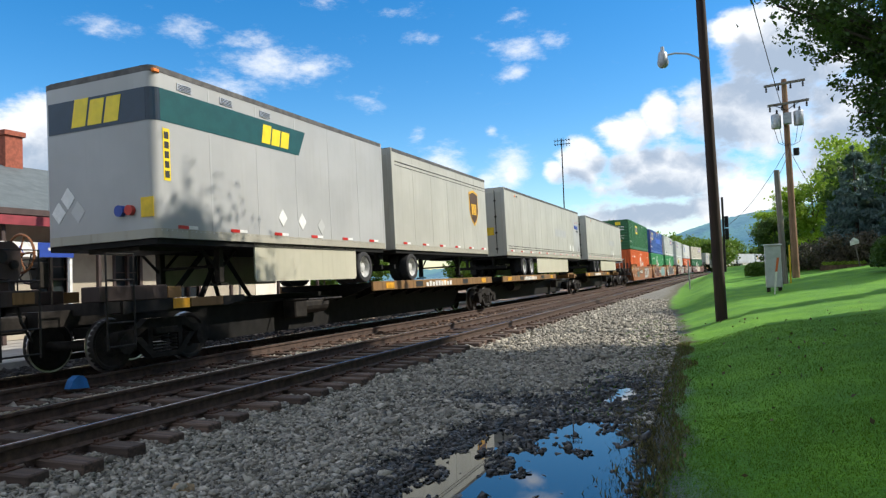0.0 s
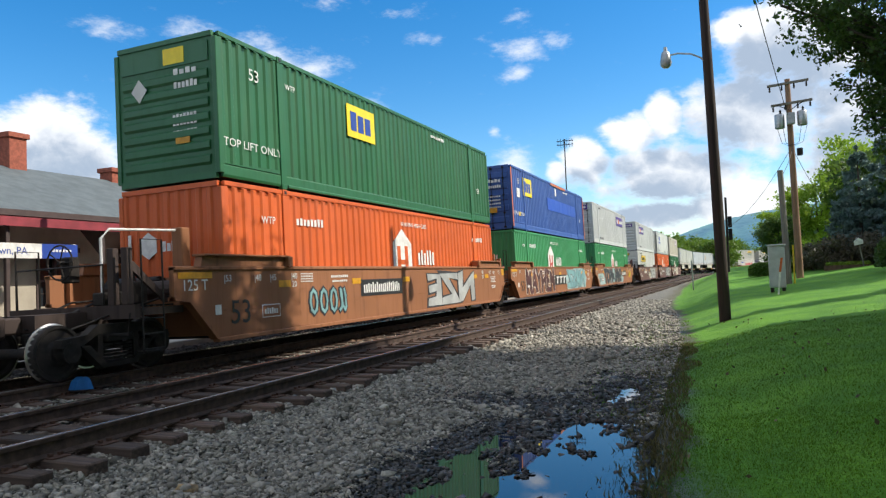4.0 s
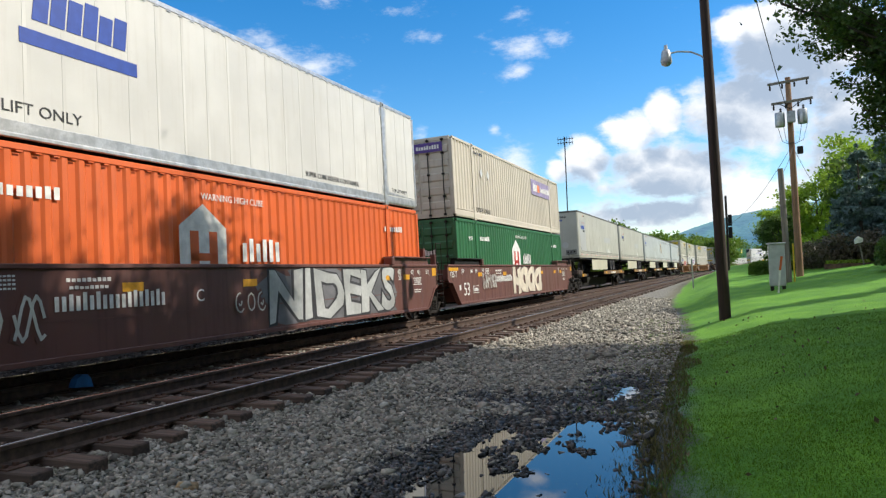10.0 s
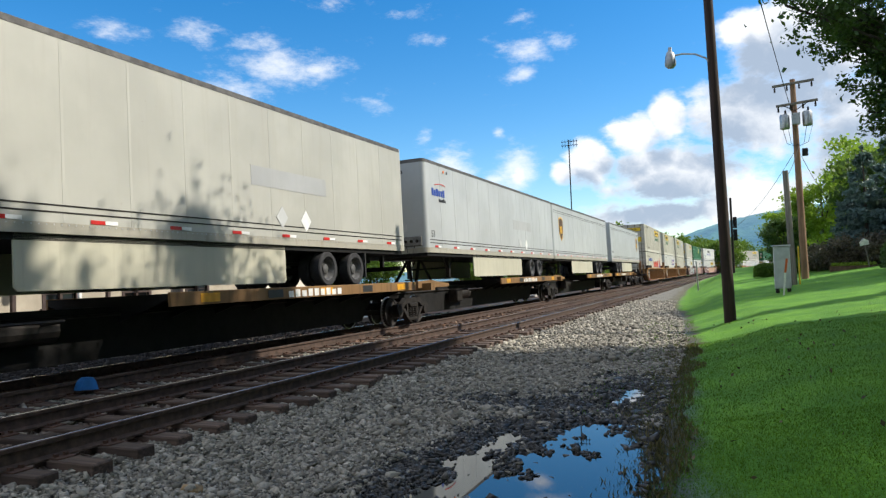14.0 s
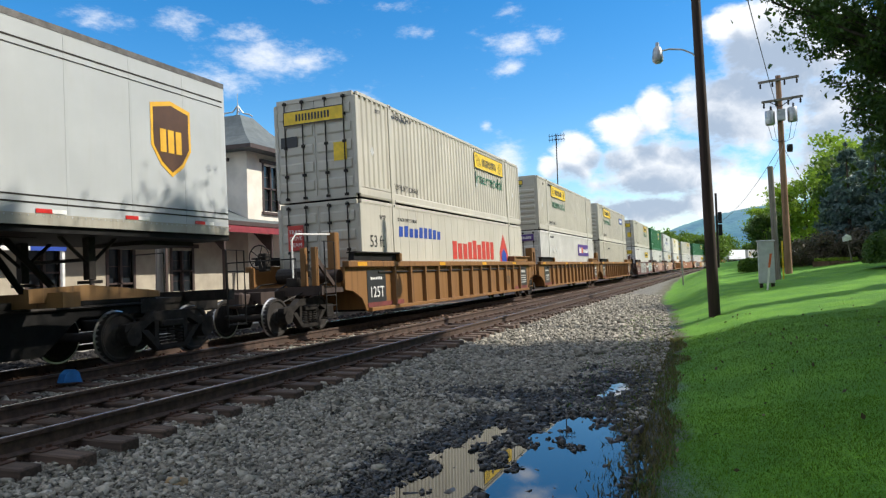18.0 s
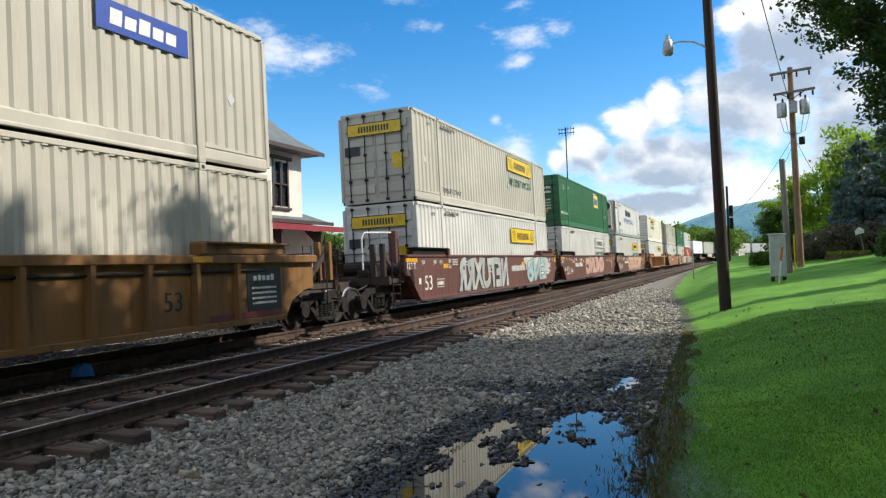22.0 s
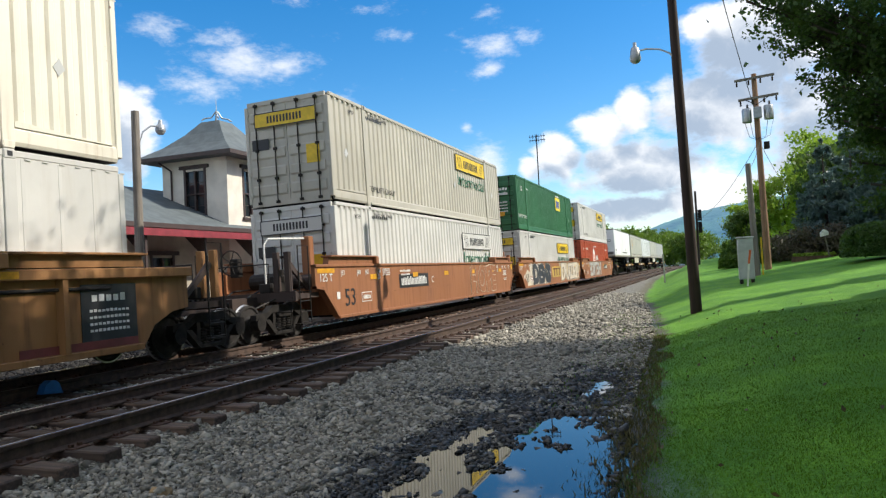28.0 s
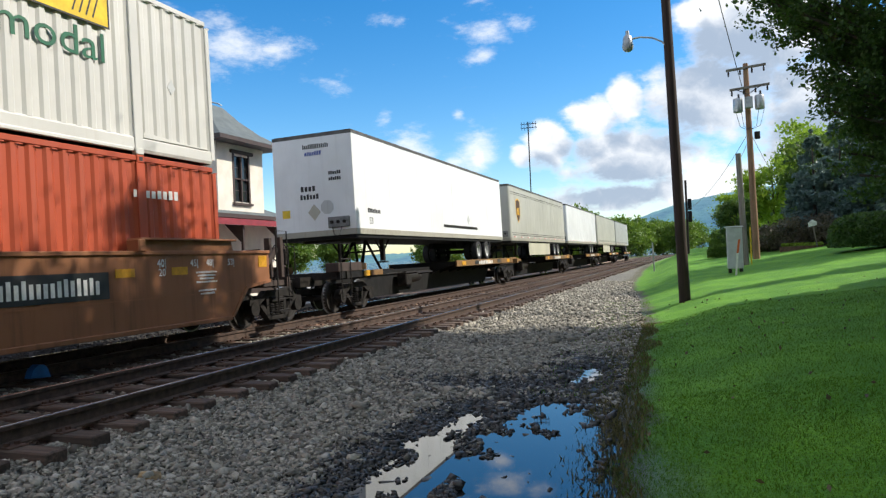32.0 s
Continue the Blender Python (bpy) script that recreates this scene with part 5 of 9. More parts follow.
part("house", Shape().prism([(5.62, bz + 1.12), (5.98, bz + 1.2), (5.98, bz + 1.38), (5.78, bz + 1.5), (5.60, bz + 1.32)], 40.9, 41.15, "y"), M_INK_WHITE, bh)


# ---- wires ----
def wire(name, label, a, b, sag, r):
    a, b = Vector(a), Vector(b)
    pts = [a.lerp(b, i / 14) - Vector((0, 0, sag * 4 * (i / 14) * (1 - i / 14))) for i in range(15)]
    return tagged(part(name, Shape().path(pts, r, 5), M_WIRE), label, "cable")


wire("cable", "black service cable slung between poles", (2.7, 37.75, 8.5), (-0.6, 8.0, 9.3), 0.3, 0.014)
wire("cable", "black service cable slung between poles", (2.8, 37.8, 7.0), (-0.4, 62, 4.6), 0.6, 0.012)
wire("cable", "black service cable slung between poles", (2.85, 37.8, 7.0), (2.05, 33.9, 5.2), 0.15, 0.012)
wire("cable", "black service cable slung between poles", (2.85, 38.0, 6.9), (7.5, 60, 4.5), 0.5, 0.012)


# ---- station ----
M_STUCCO = plain("cream_stucco", (0.70, 0.65, 0.56), 0.9, 0, 0.15, 1.2, 60, 0.25)
# darker stucco for the wing: shade of canopy and train put into it
M_WING = plain("shaded_beige_stucco", (0.40, 0.355, 0.28), 0.9, 0, 0.2, 1.2, 60, 0.25)
M_TRIM = plain("brown_trim", (0.055, 0.035, 0.030), 0.6, 0, 0.25, 5)
M_SLATE = plain("grey_green_roof", (0.105, 0.125, 0.13), 0.75, 0, 0.25, 2.0, 14, 0.4)
M_CANOPY = plain("red_metal_roof", (0.26, 0.035, 0.045), 0.5, 0, 0.25, 3)
M_BRICK = plain("chimney_brick", (0.30, 0.085, 0.05), 0.9, 0, 0.3, 8)
M_SHADE_BLIND = plain("window_blind", (0.62, 0.60, 0.53), 0.8, 0, 0.1, 4)
M_PLATFORM = plain("platform_concrete", (0.36, 0.345, 0.32), 0.9, 0, 0.25, 1.5)


def pane_material():
    m = bpy.data.materials.new("window_glass")
    n = Net(m)
    finish(n, (0.02, 0.025, 0.03), 0.05, 0, n.noise(n.coords(), 3, 1), 0.02, 0.002)
    return m


M_PANE = pane_material()
st = thing("station", "cream stucco railway station with a hipped tower", "station")
TX0, TX1, TY0, TY1, TZ = -23.6, -20.0, 26.8, 30.4, 7.25


def wall_with_hole(axis, at, thick, a0, a1, z0, z1, holes):
    """A wall across a0..a1 with openings (b0, b1, y0, y1) that go through it."""
    s = Shape()
    def block(p, q, r, t):
        if q - p > 1e-4 and t - r > 1e-4:
            if axis == "y":
                s.box(p, q, at, at + thick, r, t)
            else:
                s.box(at - thick, at, p, q, r, t)
    edge = a0
    for b0, b1, h0, h1 in sorted(holes):
        block(edge, b0, z0, z1)
        block(b0, b1, z0, h0)
        block(b0, b1, h1, z1)
        edge = b1
    block(edge, a1, z0, z1)
    return s


def sash(parent, axis, at, c, w, z0, z1, blind=True, name="window"):
    """A window: frame, sill, hood, bars, panes. axis y: in a wall that faces -y."""
    def bx(a0, a1, d0, d1, r, t):
        return Shape().box(a0, a1, at - d1, at - d0, r, t) if axis == "y" else Shape().box(at + d0, at + d1, a0, a1, r, t)
    win = part(name, bx(c - w / 2, c + w / 2, -0.12, -0.10, z0, z1), M_PANE, parent, "dark sash window")
    s = Shape()
    for a0, a1, r, t in ((c - w / 2 - 0.12, c - w / 2, z0 - 0.05, z1 + 0.1), (c + w / 2, c + w / 2 + 0.12, z0 - 0.05, z1 + 0.1), (c - 0.045, c + 0.045, z0, z1), (c - w / 2, c + w / 2, (z0 + z1) / 2 - 0.03, (z0 + z1) / 2 + 0.03)):
        q = bx(a0, a1, -0.09, 0.03, r, t)
        s.add(q.v, q.f)
    part("frame", s, M_TRIM, win)
    part("sill", bx(c - w / 2 - 0.2, c + w / 2 + 0.2, 0.0, 0.12, z0 - 0.16, z0 - 0.05), M_TRIM, win)
    part("hood", bx(c - w / 2 - 0.3, c + w / 2 + 0.3, 0.0, 0.12, z1 + 0.1, z1 + 0.26), M_TRIM, win)
    for k in (-1, 1):
        for i in range(2):
            z = z0 + (z1 - z0) * (i + 0.5) / 2
            part("glazing_bar", bx(min(c + k * 0.05, c + k * w / 2), max(c + k * 0.05, c + k * w / 2), -0.095, -0.075, z - 0.012, z + 0.012), M_TRIM, win)
        if blind:
            part("blind", bx(min(c + k * 0.07, c + k * (w / 2 - 0.03)), max(c + k * 0.07, c + k * (w / 2 - 0.03)), -0.16, -0.15, z0 + (z1 - z0) * 0.42, z1 - 0.04), M_SHADE_BLIND, win)
    return win


tower = part("tower", wall_with_hole("y", TY0, 0.25, TX0, TX1, -0.1, TZ, [(-22.27, -21.25, 4.45, 6.6)]), M_STUCCO, st, "cream stucco tower wall")
part("tower", wall_with_hole("x", TX1, 0.25, TY0 + 0.25, TY1, -0.1, TZ, [(28.05, 29.15, 4.45, 6.6)]), M_STUCCO, st)
part("tower", Shape().box(TX0, TX0 + 0.25, TY0 + 0.25, TY1, -0.1, TZ).box(TX0 + 0.25, TX1 - 0.25, TY1 - 0.25, TY1, -0.1, TZ), M_STUCCO, st)
part("tower_band", Shape().box(TX0 - 0.03, TX1 + 0.03, TY0 - 0.03, TY0 - 0.003, 6.95, 7.10).box(TX1 + 0.003, TX1 + 0.03, TY0 - 0.03, TY1, 6.95, 7.10), M_STUCCO, st)
part("interior", Shape().box(TX0 + 0.6, TX1 - 0.6, TY0 + 0.6, TY1 - 0.6, 0, TZ - 0.1), M_TRIM, st)
sash(st, "y", TY0, -21.76, 1.0, 4.45, 6.6)
sash(st, "x", TX1, 28.6, 1.1, 4.45, 6.6)
cx, cy = (TX0 + TX1) / 2, (TY0 + TY1) / 2
levels = [(2.62, 7.12), (2.62, 7.28), (1.75, 7.85), (1.05, 8.5), (0.52, 9.15)]
s = Shape()
ring_pts = [[(cx - r, cy - r, z), (cx + r, cy - r, z), (cx + r, cy + r, z), (cx - r, cy + r, z)] for r, z in levels]
s.add([p for r in ring_pts for p in r], [(3, 2, 1, 0), tuple(range(16, 20))] + [(i * 4 + j, i * 4 + (j + 1) % 4, i * 4 + 4 + (j + 1) % 4, i * 4 + 4 + j) for i in range(4) for j in range(4)])
roof = part("roof", s, M_SLATE, st, "grey-green hipped roof with flared eaves")
part("eave_board", Shape().box(cx - 2.66, cx + 2.66, cy - 2.66, cy - 2.60, 7.08, 7.26).box(cx + 2.60, cx + 2.66, cy - 2.6, cy + 2.66, 7.08, 7.26), M_TRIM, roof)
s = Shape().tube((cx, cy, 9.1), (cx, cy, 10.35), 0.03, 0.012, 8)
for k in range(4):
    a = k * math.pi / 2 + math.pi / 4
    s.path([(cx + 0.7 * math.cos(a), cy + 0.7 * math.sin(a), 9.25), (cx + 0.55 * math.cos(a), cy + 0.55 * math.sin(a), 9.35), (cx + 0.25 * math.cos(a), cy + 0.25 * math.sin(a), 9.4), (cx, cy, 9.75)], 0.035, 6)
part("finial", s, M_GALV, roof)
part("downspout", Shape().path([(TX0 + 0.15, TY0 - 0.4, 7.1), (TX0 + 0.55, TY0 - 0.06, 6.7), (TX0 + 0.55, TY0 - 0.06, 4.9), (TX0 + 1.2, TY0 - 0.2, 4.5)], 0.045, 8), M_TRIM, st)
# long wing
part("wing_wall", wall_with_hole("x", -20.02, 0.25, -12.0, TY0 - 0.01, -0.1, 3.7, [(y, y + 1.1, 0.9 if i % 3 else 0.0, 2.5) for i, y in enumerate(np.arange(-9.0, 25.0, 3.1))]), M_WING, st, "beige wing wall, darkened as shade under the canopy")
for i, y in enumerate(np.arange(-9.0, 25.0, 3.1)):
    sash(st, "x", -20.02, float(y) + 0.55, 1.1, 0.9 if i % 3 else 0.05, 2.5, i % 3 == 1, "window" if i % 3 else "door")
part("wing_back", Shape().box(-29.2, -28.95, -12, 31.4, -0.1, 3.7).box(-28.95, -20.3, -12.0, -11.75, -0.1, 3.7).box(-28.95, -20.05, 31.15, 31.4, -0.1, 3.7).box(-20.27, -20.02, 30.42, 31.15, -0.1, 3.7), M_STUCCO, st)
s = Shape()
R0, R1, RZ = -30.0, -19.4, 6.05
s.add([(R1, -13, 3.75), (R1, 32.3, 3.75), (R0, 32.3, 3.75), (R0, -13, 3.75), (-24.7, -9, RZ), (-24.7, 28.2, RZ)], [(0, 1, 5, 4), (1, 2, 5), (2, 3, 4, 5), (3, 0, 4), (0, 3, 2, 1)])
part("roof", s, M_SLATE, st, "long grey-green hipped roof")
part("eave_board", Shape().box(R1, R1 + 0.06, -13, 32.3, 3.62, 3.80), M_TRIM, st)
s = Shape().prism([(-20.0, 3.62), (-18.3, 3.38), (-18.3, 3.30), (-20.0, 3.54)], -13, 32.0, "y")
can = part("canopy", s, M_CANOPY, st, "red metal platform canopy")
part("fascia", Shape().box(-18.32, -18.25, -13, 32.0, 3.20, 3.46), M_CANOPY, can)
s = Shape()
for i in range(90):
    y = -13 + i * 0.5
    s.prism([(-20.0, 3.63), (-18.3, 3.39), (-18.3, 3.42), (-20.0, 3.66)], y, y + 0.03, "y")
part("seam", s, M_CANOPY, can)
for i in range(14):
    y = -12 + i * 3.2
    post = part("canopy_post", Shape().box(-18.55, -18.43, y - 0.06, y + 0.06, -0.1, 3.24, 0.01), M_TRIM, can)
    part("bracket", Shape().prism([(-18.55, 3.2), (-18.55, 2.5), (-18.6, 2.5), (-19.4, 3.3)], y - 0.04, y + 0.04, "y"), M_TRIM, post)
for y, k in ((18.45, 1.35), (23.1, 0.62)):
    ch = part("chimney", Shape().box(-25.1, -24.4, y - 0.35, y + 0.35, 5.6, 5.9 + k, 0.01), M_BRICK, st, "red brick chimney")
    part("chimney_cap", Shape().box(-25.18, -24.32, y - 0.43, y + 0.43, 5.75 + k, 5.9 + k + 0.04, 0.01), M_BRICK, ch)
ss = thing("station_sign", "long white and blue platform sign on posts", "sign")
part("panel", Shape().box(-16.53, -16.50, 9.6, 13.1, 2.22, 2.60), M_INK_WHITE, ss, "white name board")
part("panel", Shape().box(-16.53, -16.50, 13.1, 14.18, 2.22, 2.60), M_LOGO_BLUE, ss, "blue end board")
words("lettering", ss, "Lewistown, PA", 11.9, 2.40, 0.19, M_LOGO_BLUE, -16.50)
bars("lettering", ss, 13.7, 2.43, 0.6, 0.07, 6, M_INK_WHITE, -16.498)
for y in (9.7, 14.12):
    part("post", Shape().box(-16.62, -16.54, y - 0.04, y + 0.04, -0.13, 2.62), M_INK_WHITE, ss)

s = Shape().box(-34, -14.2, -40, 60, -0.6, -0.12, 0.02)
tagged(part("pavement", s, M_PLATFORM), "worn concrete station platform", "platform", "", "structure")
l2 = thing("street_lamp", "weathered grey wooden pole with a platform lamp", "street lamp")
part("pole", pole_shape((-15.0, 16.0, -0.2), (-15.0, 16.02, 6.4), 0.14, 0.11), M_POLE_GREY, l2, smooth=True)
part("arm", Shape().path([(-15.0, 16.1, 5.4), (-14.95, 16.25, 5.85), (-14.9, 16.5, 6.05), (-14.85, 16.75, 6.08)], 0.025, 7), M_GALV, l2)
hd = part("lamp_head", Shape().lathe([(0.0, 0.26), (0.05, 0.26), (0.07, 0.14), (0.12, 0.1), (0.15, 0.0), (0.0, 0.0)], "z", 16, (-14.85, 16.85, 6.02)), M_GALV, l2, "", True)
part("refractor", Shape().lathe([(0.14, 0.0), (0.15, -0.06), (0.09, -0.16), (0.0, -0.18)], "z", 16, (-14.85, 16.85, 6.02)), M_GLASSY, hd)


# ---- trucks and wheels ----
def wheelset_mesh():
    s = Shape()
    for k in (-1, 1):
        x = k * 0.715
        out = [(0.08, x + k * 0.10), (0.16, x + k * 0.10), (0.20, x + k * 0.045), (0.34, x + k * 0.04), (0.37, x + k * 0.066), (0.415, x + k * 0.066),
               (0.42, x - k * 0.05), (0.448, x - k * 0.06), (0.446, x - k * 0.075), (0.37, x - k * 0.07), (0.33, x - k * 0.03), (0.14, x - k * 0.06), (0.08, x - k * 0.06)]
        s.lathe(out, "x", 28)
    s.tube((-0.8, 0, 0), (0.8, 0, 0), 0.08, n=12)
    for k in (-1, 1):
        s.tube((k * 0.81, 0, 0), (k * 1.06, 0, 0), 0.11, n=12)
        for i in range(3):
            a = 2.094 * i
            s.tube((k * 1.06, 0.06 * math.cos(a), 0.06 * math.sin(a)), (k * 1.08, 0.06 * math.cos(a), 0.06 * math.sin(a)), 0.018, n=6)
    return s.mesh("wheelset", True)


def truck_mesh():
    """Cast side frames with springs between two axles 1.78 m apart, and the bolster."""
    s = Shape()
    for k in (-1, 1):
        x0, x1 = k * 0.90, k * 1.06
        top = [(-1.08, 0.50), (-1.05, 0.62), (-0.62, 0.66), (-0.42, 0.80), (0.42, 0.80), (0.62, 0.66), (1.05, 0.62), (1.08, 0.50), (0.70, 0.50), (0.44, 0.64), (-0.44, 0.64), (-0.70, 0.50)]
        s.prism(top, x0, x1)
        s.prism([(-0.72, 0.50), (-0.56, 0.50), (-0.26, 0.20), (-0.34, 0.14)], x0, x1)
        s.prism([(0.72, 0.50), (0.56, 0.50), (0.26, 0.20), (0.34, 0.14)], x0, x1)
        s.box(min(x0, x1), max(x0, x1), -0.36, 0.36, 0.12, 0.22, 0.02)
        s.box(min(x0, x1) + 0.02, max(x0, x1) - 0.02, -0.40, -0.30, 0.2, 0.66)
        s.box(min(x0, x1) + 0.02, max(x0, x1) - 0.02, 0.30, 0.40, 0.2, 0.66)
        for y in (-0.19, 0.0, 0.19):
            for i in range(5):
                s.lathe([(0.05, 0.24 + i * 0.055), (0.085, 0.245 + i * 0.055), (0.085, 0.275 + i * 0.055), (0.05, 0.28 + i * 0.055)], "z", 10, (k * 1.0, y, 0))
        s.box(min(k * 0.86, k * 1.1), max(k * 0.86, k * 1.1), -0.27, 0.27, 0.52, 0.64, 0.02)
        for y in (-0.89, 0.89):
            s.tube((k * 0.88, y, 0.42), (k * 1.08, y, 0.42), 0.16, n=14)
    s.box(-0.9, 0.9, -0.22, 0.22, 0.48, 0.68, 0.02)
    s.tube((-0.7, -0.45, 0.4), (0.7, -0.45, 0.4), 0.04)
    s.tube((-0.7, 0.45, 0.4), (0.7, 0.45, 0.4), 0.04)
    return s.mesh("truck", True)


def truck(parent, y, u):
    """u: where the truck's middle is when the clip starts."""
    me = tinted("truck", cached("truck", truck_mesh), M_TRUCK)
    t = part("truck", me, None, parent, "grimy cast steel truck")
    t.location = (0, y, 0)
    for k in (-0.89, 0.89):
        w = part("wheelset", tinted("wheelset", cached("wheelset", wheelset_mesh), M_WHEEL), None, t, "steel wheels on an axle")
        w.location = (0, k, 0.42)
        TURNING.append((w, u + k, k))
    return t


def wheel_material():
    m = bpy.data.materials.new("wheel_steel")
    n = Net(m)
    c = n.coords()
    sep_ = n.add("ShaderNodeSeparateXYZ")
    n.link(c, sep_.inputs[0])
    rad = n.math("SQRT", n.math("ADD", n.math("MULTIPLY", sep_.outputs[1], sep_.outputs[1]), n.math("MULTIPLY", sep_.outputs[2], sep_.outputs[2])))
    tread = n.step(rad, 0.4165, 0.419)
    g = n.noise(c, 9, 5)
    col = n.mix(n.step(g, 0.3, 0.7), (0.009, 0.008, 0.007), (0.026, 0.020, 0.017))
    finish(n, n.mix(tread, col, (0.5, 0.49, 0.48)), n.mix(tread, (0.85, 0.85, 0.85), (0.3, 0.3, 0.3)), tread, g, 0.2, 0.005)
    return m


M_WHEEL = wheel_material()


# ---- well cars ----
def ladder(parent, x, y0, y1, z0, z1, material, rungs=4):
    lad = part("ladder", Shape().path([(x, y0, z0), (x, y0, z1)], 0.016), material, parent)
    part("stile", Shape().path([(x, y1, z0), (x, y1, z1)], 0.016), material, lad)
    for i in range(rungs):
        z = z0 + (z1 - z0) * (i + 0.15) / rungs
        part("rung", Shape().tube((x, y0, z), (x, y1, z), 0.014, n=6), material, lad)
    return lad


def handrail(parent, pts, material, r=0.016):
    return part("handrail", Shape().path(pts, r), material, parent)


def brake_wheel(parent, x, y, z, r, material):
    s, pts = Shape(), []
    for i in range(17):
        a = 2 * math.pi * i / 16
        pts.append((x + r * math.cos(a), y, z + r * math.sin(a)))
    s.path(pts, 0.016, 5)
    for i in range(5):
        a = 2 * math.pi * i / 5
        s.tube((x, y, z), (x + r * math.cos(a), y, z + r * math.sin(a)), 0.012, n=5)
    s.tube((x, y - 0.03, z), (x, y + 0.22, z), 0.03, n=8)
    s.box(x - 0.12, x + 0.12, y + 0.1, y + 0.3, z - 0.35, z + 0.1, 0.02)
    return part("brake_wheel", s, material, parent)


def well_end(car, k, kind, body, style, brake):
    """One end of a well car; k is -1 for the leading end. kind: end or joint."""
    y = lambda d: k * (8.075 + d)
    rng = lambda a, b: (min(y(a), y(b)), max(y(a), y(b)))
    out = 3.25 if kind == "end" else 1.55
    s = Shape()
    a, b = rng(0.05, 1.2)
    s.box(-1.30, 1.30, a, b, 0.98, 1.12)
    s.box(-1.45, -1.30, a, b, 0.7, 1.62)
    a, b = rng(0.02, 0.10)
    s.box(-1.38, 1.38, a, b, 0.40, 1.55)
    part("bulkhead", s, body, car)
    s = Shape()
    a, b = rng(1.2, out)
    s.box(-0.38, 0.38, a, b, 0.74, 1.0)
    if kind == "end":
        a, b = rng(2.2, 2.32)
        s.box(-1.42, 1.42, a, b, 0.86, 1.08)
        a, b = rng(1.2, 2.2)
        for x in (-1.3, 1.3):
            s.box(x - 0.07, x + 0.07, a, b, 0.90, 1.02)
        a, b = rng(out, out + 0.35)
        s.box(-0.12, 0.12, a, b, 0.72, 0.98, 0.03)
        a, b = rng(out + 0.3, out + 0.48)
        s.box(-0.19, 0.19, a, b, 0.66, 1.02, 0.05)
    part("end_sill", s, M_GRIME if kind == "end" else M_BLACK, car)
    if kind == "end":
        a, b = rng(1.25, 2.2)
        g = Shape()
        for i in range(7):
            yy = a + (b - a) * (i + 0.5) / 7
            g.box(-1.24, 1.24, yy - 0.03, yy + 0.03, 1.03, 1.06)
        part("walkway", g, M_STEEL, car)
        ladder(car, 1.46, y(1.75), y(2.2), 0.32, 1.05, M_STEEL, 3)
        handrail(car, [(1.46, y(1.75), 1.02), (1.46, y(1.75), 2.12), (1.46, y(2.2), 2.12), (1.46, y(2.2), 1.02)], M_STEEL)
        handrail(car, [(-1.4, y(1.75), 1.02), (-1.4, y(1.75), 2.1), (-1.4, y(2.2), 2.1), (-1.4, y(2.2), 1.02)], M_STEEL)
        for x in (0.92, 1.22):
            p = Shape()
            a, b = rng(2.20, 2.32)
            p.box(x - 0.07, x + 0.07, a, b, 1.08, 2.0, 0.01)
            part("end_post", p, body if style == "ribbed" else M_GRIME, car)
        part("reservoir", Shape().tube((0.25, y(1.0), 1.30), (1.15, y(1.0), 1.30), 0.17, n=14), M_GRIME, car)
        a, b = rng(1.35, 1.75)
        v = Shape().box(0.35, 0.75, a, b, 1.06, 1.48, 0.03)
        v.tube((0.55, y(1.55), 1.48), (0.55, y(1.55), 1.62), 0.09, n=10)
        part("control_valve", v, M_STEEL, car)
        part("brake_rod", Shape().path([(1.05, y(0.2), 1.22), (1.05, y(1.3), 1.18), (0.9, y(2.2), 0.96), (0.7, y(3.0), 0.72)], 0.02), M_STEEL, car)
        part("brake_rod", Shape().path([(-1.0, y(0.2), 1.20), (-0.8, y(1.6), 1.16), (-0.5, y(2.9), 0.80)], 0.02), M_STEEL, car)
        handrail(car, [(-1.3, y(2.26), 1.08), (-1.3, y(2.26), 1.75), (0.7, y(2.26), 1.75), (0.7, y(2.26), 1.08)], M_STEEL)
        part("end_brace", Shape().prism([(y(1.3), 1.08), (y(1.45), 1.08), (y(2.26), 1.72), (y(2.12), 1.78)], 1.16, 1.22), M_GRIME, car)
        part("step", Shape().box(1.28, 1.48, *rng(1.78, 2.18), 0.30, 0.33), M_STEEL, car)
        part("cut_lever", Shape().path([(1.40, y(2.40), 0.95), (1.40, y(2.46), 0.62), (0.5, y(2.7), 0.66), (0.2, y(3.3), 0.80)], 0.018, 6), M_STEEL, car)
        for q, w in ((0.35, 0.30), (0.75, 0.22)):
            part("valve_block", Shape().box(q, q + w, *rng(2.0, 2.18), 1.08, 1.30, 0.02), M_STEEL, car)
        part("air_tank", Shape().tube((-0.9, y(0.6), 1.36), (0.3, y(0.6), 1.36), 0.21, n=14), M_STEEL, car)
        p = Shape()
        p.path([(0.5, y(0.5), 1.14), (0.55, y(0.9), 1.5), (0.4, y(1.4), 1.45), (0.3, y(1.9), 1.2), (0.2, y(2.4), 1.0), (0.1, y(3.2), 0.62)], 0.022)
        part("air_hose", p, M_RUBBER, car)
        if brake:
            brake_wheel(car, -0.45, y(2.1), 1.85, 0.30, M_STEEL)
            part("bulkhead_post", Shape().box(0.55, 0.80, *rng(0.32, 0.55), 1.10, 2.45, 0.02), body, car)
            part("grab_rail", Shape().path([(0.5, y(2.1), 1.05), (0.5, y(2.1), 2.2), (0.52, y(1.95), 2.36), (0.65, y(0.55), 2.40)], 0.024, 8), M_INK_WHITE, car, "white bent grab rail")
    else:
        edge = 1.75 if k < 0 else 0.85
